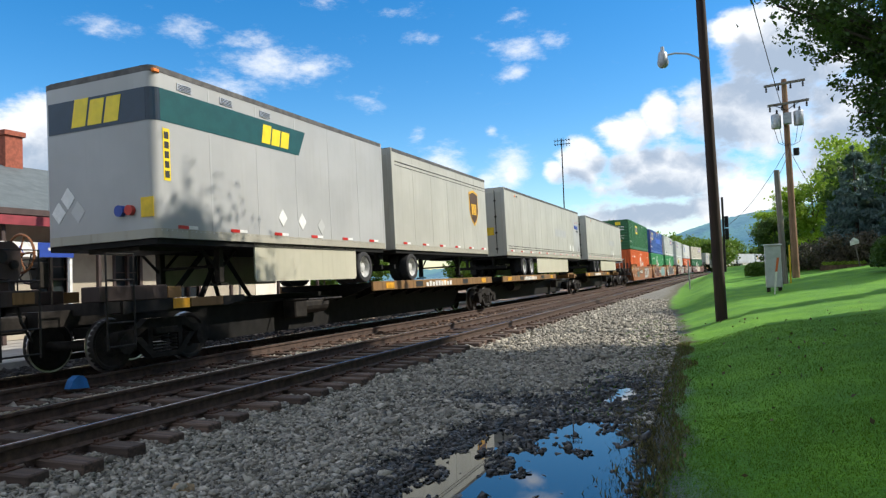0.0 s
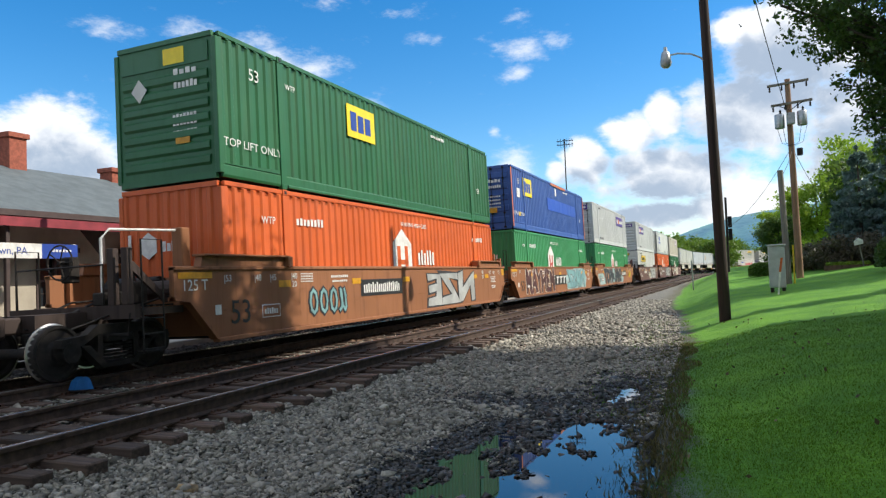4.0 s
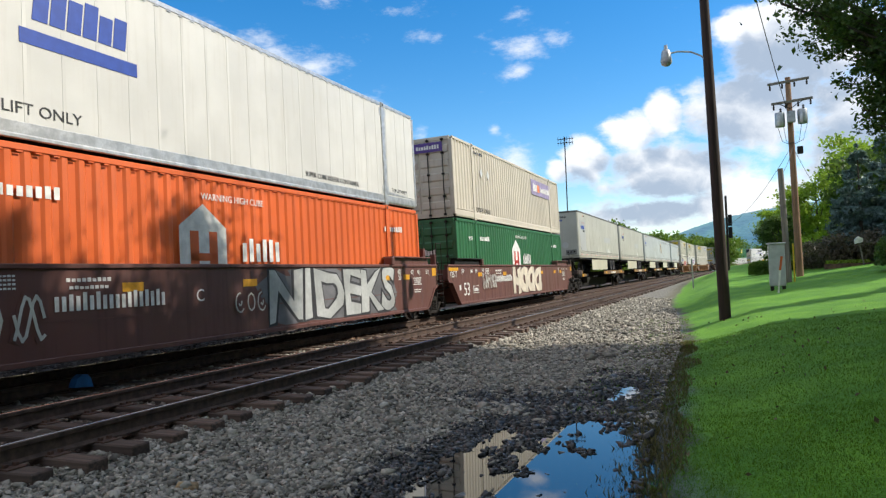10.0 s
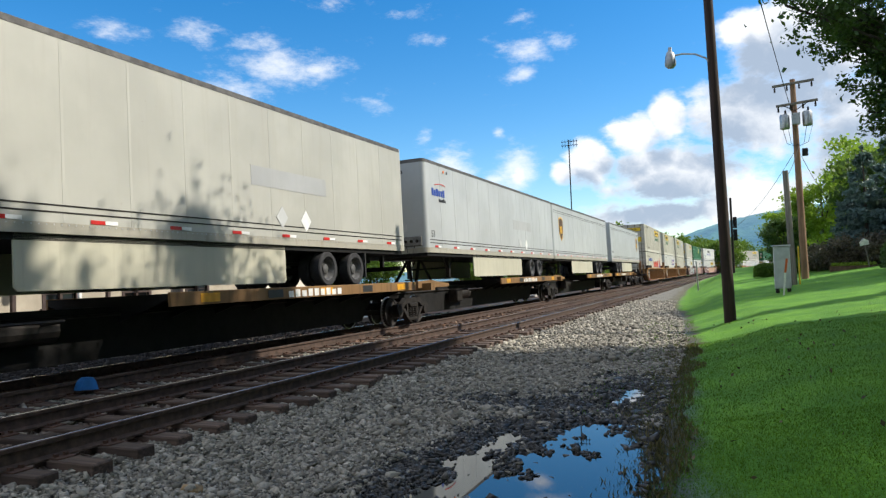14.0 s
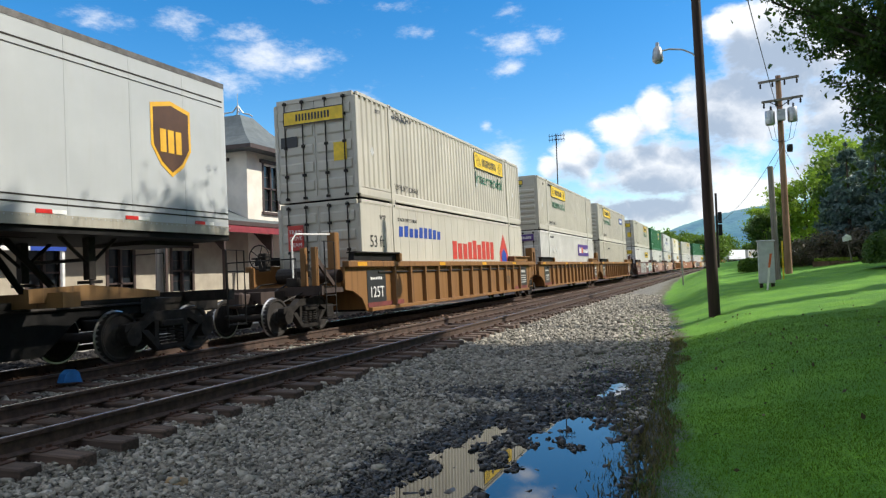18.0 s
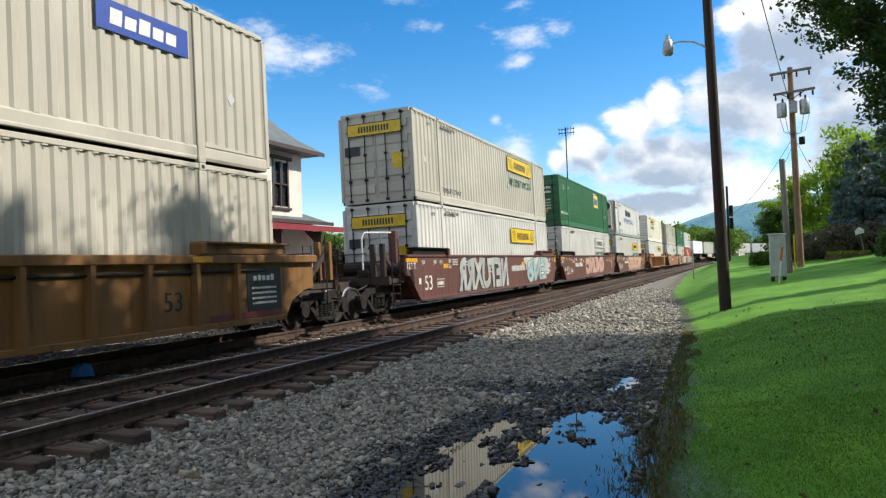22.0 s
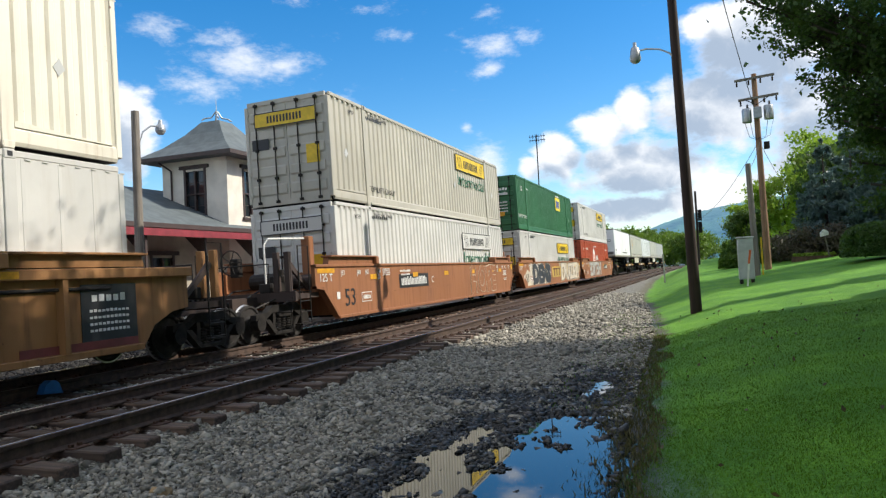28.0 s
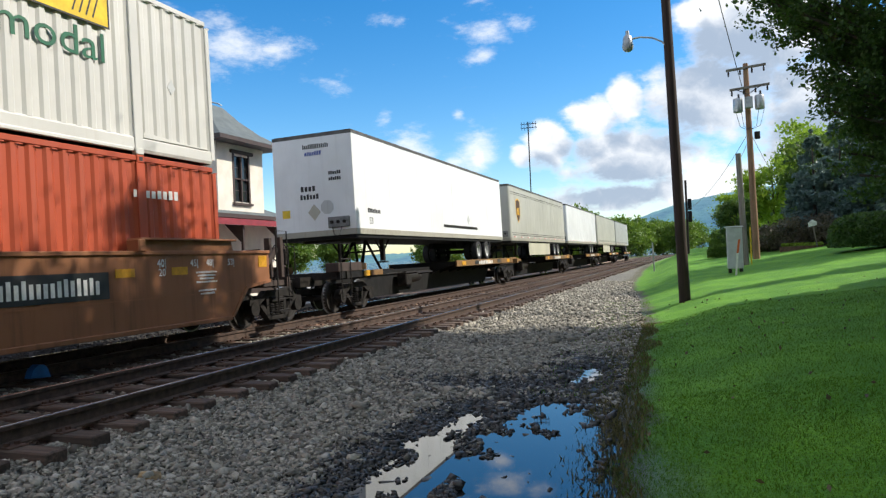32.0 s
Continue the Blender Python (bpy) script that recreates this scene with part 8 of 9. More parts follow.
def house_mark(b, y, z=1.05, k=1.0):
    """A white house-shaped emblem with its word beside it."""
    x = HALF - 0.012
    h = part("emblem", Shape().prism([(y - 0.62 * k, z - 0.75 * k), (y + 0.62 * k, z - 0.75 * k), (y + 0.62 * k, z + 0.30 * k), (y, z + 0.72 * k), (y - 0.62 * k, z + 0.30 * k)], x, x + 0.006), M_INK_WHITE, b, "white house emblem")
    s = Shape()
    for a in (-0.36, 0.14):
        s.box(x + 0.007, x + 0.010, y + a * k, y + (a + 0.22) * k, z - 0.75 * k, z + 0.22 * k)
    s.box(x + 0.007, x + 0.010, y - 0.36 * k, y + 0.36 * k, z - 0.32 * k, z - 0.18 * k)
    part("field", s, M_LOGO_RED if b["hue"] == "green" else M_ORANGE, h)
    bars("lettering", b, y + 1.75, z - 0.10 * k, 1.3 * k, 0.46 * k, 6, M_INK_WHITE, x, 0, 0.42, 7)
    bars("lettering", b, y + 2.0, z - 0.60 * k, 2.3 * k, 0.42 * k, 10, M_INK_WHITE, x, 0, 0.42, 9)


def house_box(label, colour, hue, door="upright", mark_y=3.0):
    b = container(label, colour, door)
    b["hue"] = hue
    house_mark(b, mark_y, 1.62)
    words("stencil", b, "WARNING HIGH CUBE", mark_y + 0.9, 2.48, 0.13, M_INK_WHITE, HALF - 0.018)
    bars_id(b, -5.0, 2.25, M_INK_WHITE, 0.18)
    bars_id(b, 6.4, 2.25, M_INK_WHITE, 0.16)
    words("stencil", b, "WTP", -6.6, 2.2, 0.16, M_INK_WHITE, HALF - 0.018)
    y = -LONG / 2 + (0.015 if door == "upright" else 0.0)
    p = part("emblem", Shape().prism([(-0.55 + 0.24 * math.sin(a * 1.0472), 1.75 + 0.27 * math.cos(a * 1.0472)) for a in range(6)], y - 0.01, y, "y"), M_INK_WHITE, b, "white six-sided emblem")
    bars("lettering", b, 0.15, 1.72, 0.7, 0.2, 6, M_INK_WHITE, y, 0, 0.25, 4, "end")
    bars("stencil", b, -1.0, 1.2, 0.16, 1.6, 1, M_INK_WHITE, y, 0, 0.5, 4, "end")
    return b


def leaf_box(label, colour, sign_y, door="doors"):
    """Green or blue leasing box with a small yellow square sign."""
    b = container(label, colour, door)
    s = on_side("sign", b, sign_y, 2.10, 1.5, 0.85, M_LOGO_YELLOW, HALF - 0.01, 0.014, "square yellow sign with dark bars")
    bars("lettering", s, sign_y, 2.10, 1.15, 0.5, 3, M_LOGO_BLUE, HALF + 0.006, 0, 0.2, 3)
    words("stencil", b, "53", -6.9, 2.25, 0.26, M_INK_WHITE, HALF - 0.018)
    lift_words(b, -6.98, 0.75, M_INK_WHITE)
    words("stencil", b, "WTP", -5.6, 2.3, 0.13, M_INK_WHITE, HALF - 0.018)
    bars_id(b, 3.0, 2.62, M_INK_WHITE, 0.1)
    words("stencil", b, "53", 6.8, 1.2, 0.2, M_INK_WHITE, HALF - 0.018)
    y = -LONG / 2 - (0.055 if door == "doors" else 0.0)
    diamond_end(b, -0.62, 1.95 if door == "doors" else 1.95, 0.24, M_WHITE, -LONG / 2 - 0.02)
    part("sign", Shape().box(0.0 - 0.9 * (door == "doors"), 0.52 - 0.9 * (door == "doors"), y - 0.006, y, 2.38, 2.70), M_LOGO_YELLOW, b)
    bars("stencil", b, 0.55, 2.2, 0.6, 0.14, 4, M_INK_WHITE, y, 0, 0.3, 4, "end")
    bars("stencil", b, 0.55, 1.95, 0.6, 0.14, 6, M_INK_WHITE, y, 0, 0.3, 5, "end")
    for i in range(4):
        bars("stencil", b, 0.5, 1.5 - i * 0.16, 0.6, 0.07, 7, M_INK_WHITE, y, 0, 0.3, 6 + i, "end")
    part("notice", Shape().box(0.25, 0.6, y - 0.006, y, 0.78, 1.0), M_CAUTION, b)
    return b


def patch_panels(b):
    part("patch", Shape().box(HALF - 0.018, HALF - 0.012, -1.5, 5.5, 1.35, 2.0), M_PATCH_BLUE, b, "bright blue overpainted band")
    s = Shape()
    for y in (-LONG / 2 + 0.06, LONG / 2 - 0.06):
        s.box(HALF - 0.006, HALF + 0.006, y - 0.075, y + 0.075, 0.12, TALL - 0.12)
    part("end_trim", s, M_FADED_ORANGE, b, "faded orange corner trim")
    s = Shape().box(HALF + 0.001, HALF + 0.005, -0.6, 2.9, TALL - 0.16, TALL - 0.03)
    part("rust_band", s, M_FADED_ORANGE, b)


def stroke(s, pts, w, x):
    """A flat thick line through points of y and z."""
    for i, (a, b) in enumerate(zip(pts, pts[1:])):
        d = math.hypot(b[0] - a[0], b[1] - a[1]) + 1e-6
        ny, nz = -(b[1] - a[1]) / d * w / 2, (b[0] - a[0]) / d * w / 2
        ey, ez = (b[0] - a[0]) / d * w * 0.35, (b[1] - a[1]) / d * w * 0.35
        xx = x + i * 0.0004
        s.prism([(a[0] - ey + ny, a[1] - ez + nz), (b[0] + ey + ny, b[1] + ez + nz), (b[0] + ey - ny, b[1] + ez - nz), (a[0] - ey - ny, a[1] - ez - nz)], xx, xx + 0.002)


def graffiti(car, y0, y1, z0, z1, count, fill, outline, seed, thick=0.16, cloud=None, name="graffiti"):
    """Sprayed shapes like fat letters that spell nothing."""
    rng = random.Random(seed)
    low, high = Shape(), Shape()
    w = (y1 - y0) / count
    if cloud is not None:
        pts = []
        for i in range(40):
            a = 2 * math.pi * i / 40
            k = 1 + 0.10 * math.sin(a * 7 + seed) + 0.05 * math.sin(a * 13)
            pts.append(((y0 + y1) / 2 + (y1 - y0) * 0.53 * k * math.cos(a), (z0 + z1) / 2 + (z1 - z0) * 0.47 * max(-1, min(1, 1.3 * math.sin(a))) * k))
        part(name, Shape().prism([(p, min(max(q, 0.42), 1.58)) for p, q in pts], 1.502, 1.5035), cloud, car)
    for i in range(count):
        a, b = y0 + i * w + w * 0.12, y0 + (i + 1) * w - w * 0.12
        m, h = (a + b) / 2, z1 - z0
        j = lambda: rng.uniform(-0.05, 0.05) * h
        kind = rng.choice(("ring", "arc", "loop", "wave", "arc", "hoops"))
        if kind == "ring":
            lines = [[(m + (b - a) * 0.42 * math.cos(t * 0.785), (z0 + z1) / 2 + h * 0.42 * math.sin(t * 0.785)) for t in range(9)]]
        elif kind == "arc":
            t0 = rng.uniform(0, 6.28)
            lines = [[(m + (b - a) * 0.5 * math.cos(t0 + t * 0.5), (z0 + z1) / 2 + h * 0.45 * math.sin(t0 + t * 0.5)) for t in range(9)]]
            lines.append([(m + (b - a) * 0.16 * math.cos(t0 + 2 + t * 0.6), (z0 + z1) / 2 + j() + h * 0.15 * math.sin(t0 + 2 + t * 0.6)) for t in range(6)])
        elif kind == "loop":
            lines = [[(a + (b - a) * t / 12 + 0.12 * h * math.sin(t), (z0 + z1) / 2 + h * 0.42 * math.cos(t * 0.9 + i)) for t in range(13)]]
        elif kind == "wave":
            lines = [[(a + (b - a) * t / 8, z0 + h * (0.5 + 0.42 * math.sin(t * 0.8 + i + k))) for t in range(9)] for k in (0.0, 2.2)]
        else:
            lines = [[(m + (b - a) * r * math.cos(t * 0.785), (z0 + z1) / 2 + h * r * 0.9 * math.sin(t * 0.785)) for t in range(7)] for r in (0.5, 0.25)]
        for q, l in enumerate(lines):
            stroke(low, l, thick + 0.09, 1.506 + q * 0.002)
            stroke(high, l, thick, 1.516 + q * 0.002)
    part(name, low, outline, car, "sprayed graffiti outline")
    return part(name, high, fill, car, "sprayed graffiti")


def sprayed(car, text, y0, y1, z0, z1, fill, rim, fat=0.06, edge=0.05, glow=None, sway=0.04, seed=1, backwards=False):
    """Fat sprayed letters that fill a stretch of the car's side, with a rim and, at wish, a halo. backwards: shapes that cannot be read."""
    layers = [(fat + edge, rim, 1.507), (fat, fill, 1.513)]
    if glow is not None:
        layers.insert(0, (fat + edge * 2.2, glow, 1.5025))
    src = letters(text, 1.0, fat=fat)
    co = np.empty(len(src.vertices) * 3)
    src.vertices.foreach_get("co", co)
    co = co.reshape(-1, 3)
    lo, hi = co.min(0), co.max(0)
    rng = random.Random(seed)
    ph = rng.uniform(0, 6)
    for grow, material, x in layers:
        me = letters(text, 1.0, fat=grow).copy()
        v = np.empty(len(me.vertices) * 3)
        me.vertices.foreach_get("co", v)
        v = v.reshape(-1, 3)
        f = (v[:, 1] - lo[1]) / (hi[1] - lo[1])
        g = (v[:, 2] - lo[2]) / (hi[2] - lo[2])
        if backwards:
            f = 1 - f
        g = g + sway * np.sin(f * 19 + ph) * (0.4 + g) + sway * 0.6 * np.sin(f * 47 + ph * 2)
        f = f + 0.012 * np.sin(g * 5 + f * 31 + ph)
        yy = y0 + (y1 - y0) * f
        zz = np.clip(z0 + (z1 - z0) * g, 0.41, 1.595)
        me.vertices.foreach_set("co", np.stack([v[:, 0] + x, yy, zz], 1).ravel())
        me.materials.clear()
        me.materials.append(material)
        ob = part("graffiti", me, None, car, "large sprayed letters" if material is fill else "")
        me.update()
    return ob


def patches(car, y0, y1, count, material, seed, z0=0.42, z1=1.58, r=0.6):
    """Sprayed clouds of colour behind the letters."""
    rng = random.Random(seed)
    for i in range(count):
        y, z, k = y0 + (y1 - y0) * (i + 0.5) / count, rng.uniform(z0 + 0.2, z1 - 0.2), r * rng.uniform(0.7, 1.3)
        pts = []
        for j in range(18):
            a = 2 * math.pi * j / 18
            q = k * (1 + 0.25 * math.sin(a * 3 + i) + 0.12 * math.sin(a * 7))
            pts.append((y + 1.5 * q * math.cos(a), min(z1, max(z0, z + q * math.sin(a)))))
        part("sprayed_patch", Shape().prism(pts, 1.5012 + 0.00015 * i, 1.5018 + 0.00015 * i), material, car)


def mark_board(car, y0, y1, z0, z1, field, ink, slant=0.15):
    """The owner's mark as three heavy bars on a painted board."""
    board = part("company_board", Shape().box(1.5035, 1.5055, y0, y1, z0, z1), field, car, "painted board with three heavy bars")
    w, m, h = (y1 - y0), (z0 + z1) / 2, (z1 - z0) * 0.72
    for i in range(3):
        a = y0 + w * (0.10 + 0.28 * i)
        part("mark", Shape().prism([(a + w * 0.07, m - h / 2), (a + w * 0.15, m - h / 2), (a + w * 0.15 + slant * h, m + h / 2), (a + w * 0.07 + slant * h, m + h / 2)], 1.518, 1.521), ink, board)
        part("mark", Shape().box(1.518, 1.521, a + slant * h, a + w * 0.24 + slant * h, m + h * 0.32, m + h / 2), ink, board)


U = {"c1": 70.5, "c2": 89.9, "c3": 109.5, "c4": 133.0, "c5": 152.8, "c6": 172.2, "c7": 285.0, "c8": 304.9, "c9": 324.1, "c10": 347.6, "c11": 367.2,
     "c12": 386.8, "c13": 410.3, "c14": 433.6, "c15": 453.3, "c16": 472.6}
CARS = {
    "c1": well_car(U["c1"] + 8.075, M_ORANGE_BROWN, "smooth", "end", "joint", "faded orange-brown well car with graffiti", -2.0, True),
    "c2": well_car(U["c2"] + 8.075, M_ORANGE_BROWN, "smooth", "joint", "joint", "faded orange-brown well car with teal graffiti"),
    "c3": well_car(U["c3"] + 8.075, M_ORANGE_BROWN, "smooth", "joint", "end", "faded orange-brown well car with dark graffiti", 3.4),
    "c4": well_car(U["c4"] + 8.075, M_MAROON, "smooth", "end", "joint", "maroon well car with large grey graffiti", -4.2, True),
    "c5": well_car(U["c5"] + 8.075, M_MAROON, "smooth", "joint", "joint", "maroon well car with grey graffiti", -3.75),
    "c6": well_car(U["c6"] + 8.075, M_MAROON, "smooth", "joint", "end", "maroon well car with faint graffiti", -3.45),
    "c7": well_car(U["c7"] + 8.075, M_YELLOW_WELL, "ribbed", "end", "joint", "yellow ribbed well car with rust stains", None, True),
    "c8": well_car(U["c8"] + 8.075, M_YELLOW_WELL, "ribbed", "joint", "joint", "yellow ribbed well car with rust stains"),
    "c9": well_car(U["c9"] + 8.075, M_YELLOW_WELL, "ribbed", "joint", "end", "yellow ribbed well car with rust stains", None),
    "c10": well_car(U["c10"] + 8.075, M_MAROON, "smooth", "end", "joint", "maroon well car with tall silver graffiti", 1.9, True),
    "c11": well_car(U["c11"] + 8.075, M_MAROON, "smooth", "joint", "joint", "maroon well car with rounded pale graffiti", -4.85),
    "c12": well_car(U["c12"] + 8.075, M_MAROON, "smooth", "joint", "end", "maroon well car with pink graffiti", -4.3),
    "c13": well_car(U["c13"] + 8.075, M_BROWN_YELLOW := paint("well_brown_yellow", (0.30, 0.14, 0.045), 0.65, (0.10, 0.055, 0.03), 0.8, 0.2), "ribbed", "end", "end", "brown ribbed well car with rust", None, True),
    "c14": well_car(U["c14"] + 8.075, M_ORANGE_BROWN, "smooth", "end", "joint", "orange-brown well car with a black number board", -3.5, True),
    "c15": well_car(U["c15"] + 8.075, M_ORANGE_BROWN, "smooth", "joint", "joint", "orange-brown well car with outlined graffiti"),
    "c16": well_car(U["c16"] + 8.075, M_ORANGE_BROWN, "smooth", "joint", "end", "orange-brown well car with grey graffiti", 3.75),
}
M_SPRAY_CREAM = plain("spray_paint_cream", (0.56, 0.50, 0.40), 0.65, 0, 0.25, 2.5, 20)
M_SPRAY_NAVY = plain("spray_paint_navy", (0.030, 0.036, 0.048), 0.6, 0, 0.35, 1.5, 20)
M_SPRAY_WINE = plain("spray_paint_wine", (0.085, 0.028, 0.028), 0.6, 0, 0.35, 1.5, 20)
M_SPRAY_SILVER = plain("spray_paint_silver", (0.42, 0.43, 0.42), 0.5, 0.1, 0.3, 1.5, 20)
M_SPRAY_ROSE = plain("spray_paint_rose", (0.50, 0.30, 0.23), 0.65, 0, 0.3, 1.5, 20)
M_SPRAY_OCHRE = plain("spray_paint_ochre", (0.48, 0.33, 0.08), 0.65, 0, 0.3, 2.0, 20)
M_BOARD_DARK = plain("board_black", (0.02, 0.02, 0.022), 0.55, 0, 0.3, 3)
M_MARK_RED = plain("mark_dark_red", (0.13, 0.035, 0.025), 0.55, 0, 0.25, 3)
CAR = CARS["c1"]
sprayed(CAR, "NZE", 1.0, 5.2, 0.5, 1.5, M_SPRAY_SILVER, M_SPRAY_DARK, seed=2, backwards=True)
graffiti(CAR, -5.6, -3.9, 0.6, 1.2, 4, M_SPRAY_TEAL, M_SPRAY_DARK, 2, 0.07)
CAR = CARS["c2"]
sprayed(CAR, "MAYHEM", -7.4, -1.95, 0.44, 1.56, M_SPRAY_WINE, M_SPRAY_CREAM, 0.055, 0.045, seed=3)
mark_board(CAR, -1.9, 0.85, 0.72, 1.24, M_BOARD_DARK, M_INK_WHITE, 0.4)
patches(CAR, 1.2, 6.2, 7, M_SPRAY_TEAL_PALE, 4, r=0.66)
sprayed(CAR, "NRSZ", 1.1, 6.1, 0.5, 1.5, M_SPRAY_TEAL, M_SPRAY_GREY_DARK, 0.09, 0.035, M_SPRAY_TEAL_PALE, 0.06, 5, True)
CAR = CARS["c3"]
patches(CAR, -7.9, -6.4, 3, M_SPRAY_TEAL_PALE, 6, 0.42, 1.2, 0.5)
patches(CAR, -3.4, -1.2, 3, M_SPRAY_TEAL_PALE, 7)
patches(CAR, 1.7, 2.6, 2, M_SPRAY_TEAL_PALE, 8, 0.42, 1.0, 0.4)
sprayed(CAR, "TOMa", -6.35, -1.65, 0.44, 1.57, M_SPRAY_NAVY, M_SPRAY_CREAM, 0.10, 0.03, None, 0.02, 7)
sprayed(CAR, "EMRS", -1.5, 1.85, 0.46, 1.56, M_SPRAY_NAVY, M_SPRAY_CREAM, 0.10, 0.03, None, 0.03, 8, True)
graffiti(CAR, 6.3, 7.6, 0.75, 1.4, 3, M_LOGO_YELLOW, M_ORANGE_BROWN, 21, 0.06)
CAR = CARS["c4"]
patches(CAR, -0.5, 0.6, 2, M_SPRAY_CREAM, 9, 0.42, 1.1, 0.4)
sprayed(CAR, "DREM", 0.5, 5.5, 0.42, 1.58, M_SPRAY_SILVER, M_SPRAY_DARK, 0.055, 0.06, None, 0.02, 10)
graffiti(CAR, -2.6, -0.6, 0.6, 1.2, 4, M_SPRAY_GREY, M_MAROON, 5, 0.04)
CAR = CARS["c5"]
patches(CAR, 0.4, 5.6, 6, M_SPRAY_GREY_DARK, 11, r=0.62)
sprayed(CAR, "NIDEKS", 0.05, 5.8, 0.46, 1.57, M_SPRAY_SILVER, M_SPRAY_DARK, 0.05, 0.05, None, 0.05, 12)
graffiti(CAR, -7.2, -4.9, 0.6, 1.3, 4, M_SPRAY_GREY, M_MAROON, 7, 0.045)
graffiti(CAR, -1.0, 0.0, 0.75, 1.15, 3, M_SPRAY_GREY, M_MAROON, 22, 0.03)
CAR = CARS["c6"]
graffiti(CAR, -6.2, -4.55, 0.75, 1.35, 6, M_SPRAY_GREY, M_MAROON, 8, 0.035)
sprayed(CAR, "DDDH", -2.3, 2.4, 0.44, 1.57, M_SPRAY_CREAM, M_SPRAY_GREY_DARK, 0.12, 0.02, None, 0.05, 13, True)
CAR = CARS["c10"]
sprayed(CAR, "NETUXRR", -5.4, 0.3, 0.42, 1.58, M_SPRAY_SILVER, M_SPRAY_DARK, 0.07, 0.06, None, 0.02, 14, True)
patches(CAR, 3.1, 6.7, 4, M_SPRAY_GREY, 15, r=0.6)
sprayed(CAR, "ENB", 3.2, 6.6, 0.5, 1.5, M_SPRAY_TEAL_PALE, M_SPRAY_GREY_DARK, 0.05, 0.03, None, 0.05, 16, True)
CAR = CARS["c11"]
sprayed(CAR, "GNUHC", -2.7, 3.8, 0.55, 1.52, M_SPRAY_ROSE, M_SPRAY_TEAL, 0.10, 0.03, M_SPRAY_PINK, 0.05, 17, True)
CAR = CARS["c12"]
patches(CAR, -2.8, 5.4, 8, M_SPRAY_OCHRE, 18, r=0.55)
sprayed(CAR, "RCHF", -2.9, 5.0, 0.5, 1.55, M_SPRAY_ROSE, M_SPRAY_DARK, 0.10, 0.04, M_SPRAY_CREAM, 0.06, 19, True)
CAR = CARS["c14"]
sprayed(CAR, "HOPE", 2.3, 5.8, 0.45, 1.55, M_ORANGE_BROWN, M_SPRAY_CREAM, 0.045, 0.025, None, 0.05, 20)
CAR = CARS["c15"]
patches(CAR, -7.8, -2.0, 7, M_SPRAY_CREAM, 21, r=0.5)
sprayed(CAR, "DEMS", -6.6, -1.95, 0.44, 1.57, M_SPRAY_NAVY, M_SPRAY_CREAM, 0.11, 0.035, M_SPRAY_DARK, 0.05, 22)
mark_board(CAR, -1.44, 1.31, 0.72, 1.36, M_SPRAY_OCHRE, M_MARK_RED, 0.0)
patches(CAR, 1.5, 8.2, 8, M_SPRAY_SAND, 23, r=0.5)
sprayed(CAR, "DUZER", 1.4, 8.1, 0.46, 1.56, M_SPRAY_CREAM, M_SPRAY_GREY_DARK, 0.05, 0.045, M_SPRAY_SAND, 0.06, 24)
CAR = CARS["c16"]
sprayed(CAR, "HETKE", -5.6, 0.6, 0.5, 1.56, M_SPRAY_SILVER, M_SPRAY_CREAM, 0.045, 0.022, M_SPRAY_GREY_DARK, 0.03, 25, True)
load(house_box("orange container with a white house emblem", M_ORANGE, "orange", "upright", -0.2), U["c1"], 0)
load(leaf_box("green container with a small yellow sign", M_GREEN, -2.36, "blind"), U["c1"], 1)
load(house_box("green container with a white house emblem", M_BRIGHT_GREEN, "green", "upright", -1.48), U["c2"], 0)
b = load(leaf_box("faded blue container with orange corner trim", M_BLUE, -5.4), U["c2"], 1)
patch_panels(b)
for y, z, w in ((-6.95, 1.72, 0.5), (0.5, 2.45, 0.3)):
    on_side("label_patch", b, y, z, w, 0.42, M_INK_WHITE, HALF - 0.016, 0.006)
on_side("label_patch", b, -6.9, 0.75, 0.22, 0.2, M_SIGN_YELLOW, HALF - 0.016, 0.006)
load(house_box("green container with a white house emblem", M_BRIGHT_GREEN, "green", "upright", -0.6), U["c3"], 0)
load(purple_box("light grey container with a purple sign", M_GREY, "doors", 4.37), U["c3"], 1)
load(hunt_box("white container with a yellow banner", M_WHITE, -3.5, "blind", lower=True), U["c4"], 0)
load(purple_box("grey container with a purple sign near its end", M_GREY, "blind", -3.9), U["c4"], 1)
load(house_box("orange container with a white house emblem", M_ORANGE, "orange", "upright", -1.5), U["c5"], 0)
b = load(container("white refrigerated container with a cooling unit", M_WHITE, "cooler", "flat", M_ALU), U["c5"], 1)
bars("lettering", b, -4.0, 2.05, 1.7, 0.55, 6, M_LOGO_BLUE, HALF - 0.008, 0.12, 0.12, 3)
part("stripe", Shape().prism([(-5.05, 1.40), (-2.95, 1.40), (-2.95, 1.62), (-5.05, 1.62)], HALF - 0.008, HALF - 0.003), M_LOGO_BLUE, b, "blue bar under the word")
smooth_words(b)
words("stencil", b, "53", -7.1, 0.55, 0.22, M_INK, HALF - 0.008)
words("stencil", b, "SUPER CUBE REEFER CONTAINER", 3.2, 0.40, 0.12, M_INK, HALF - 0.008)
bars_id(b, -7.0, 2.25, M_INK, 0.15, HALF - 0.008)
load(house_box("green container with a white house emblem", M_GREEN, "green", "doors", -0.8), U["c6"], 0)
load(purple_box("tan container with a worn purple sign", M_TAN, "doors", 4.3, True, True), U["c6"], 1)

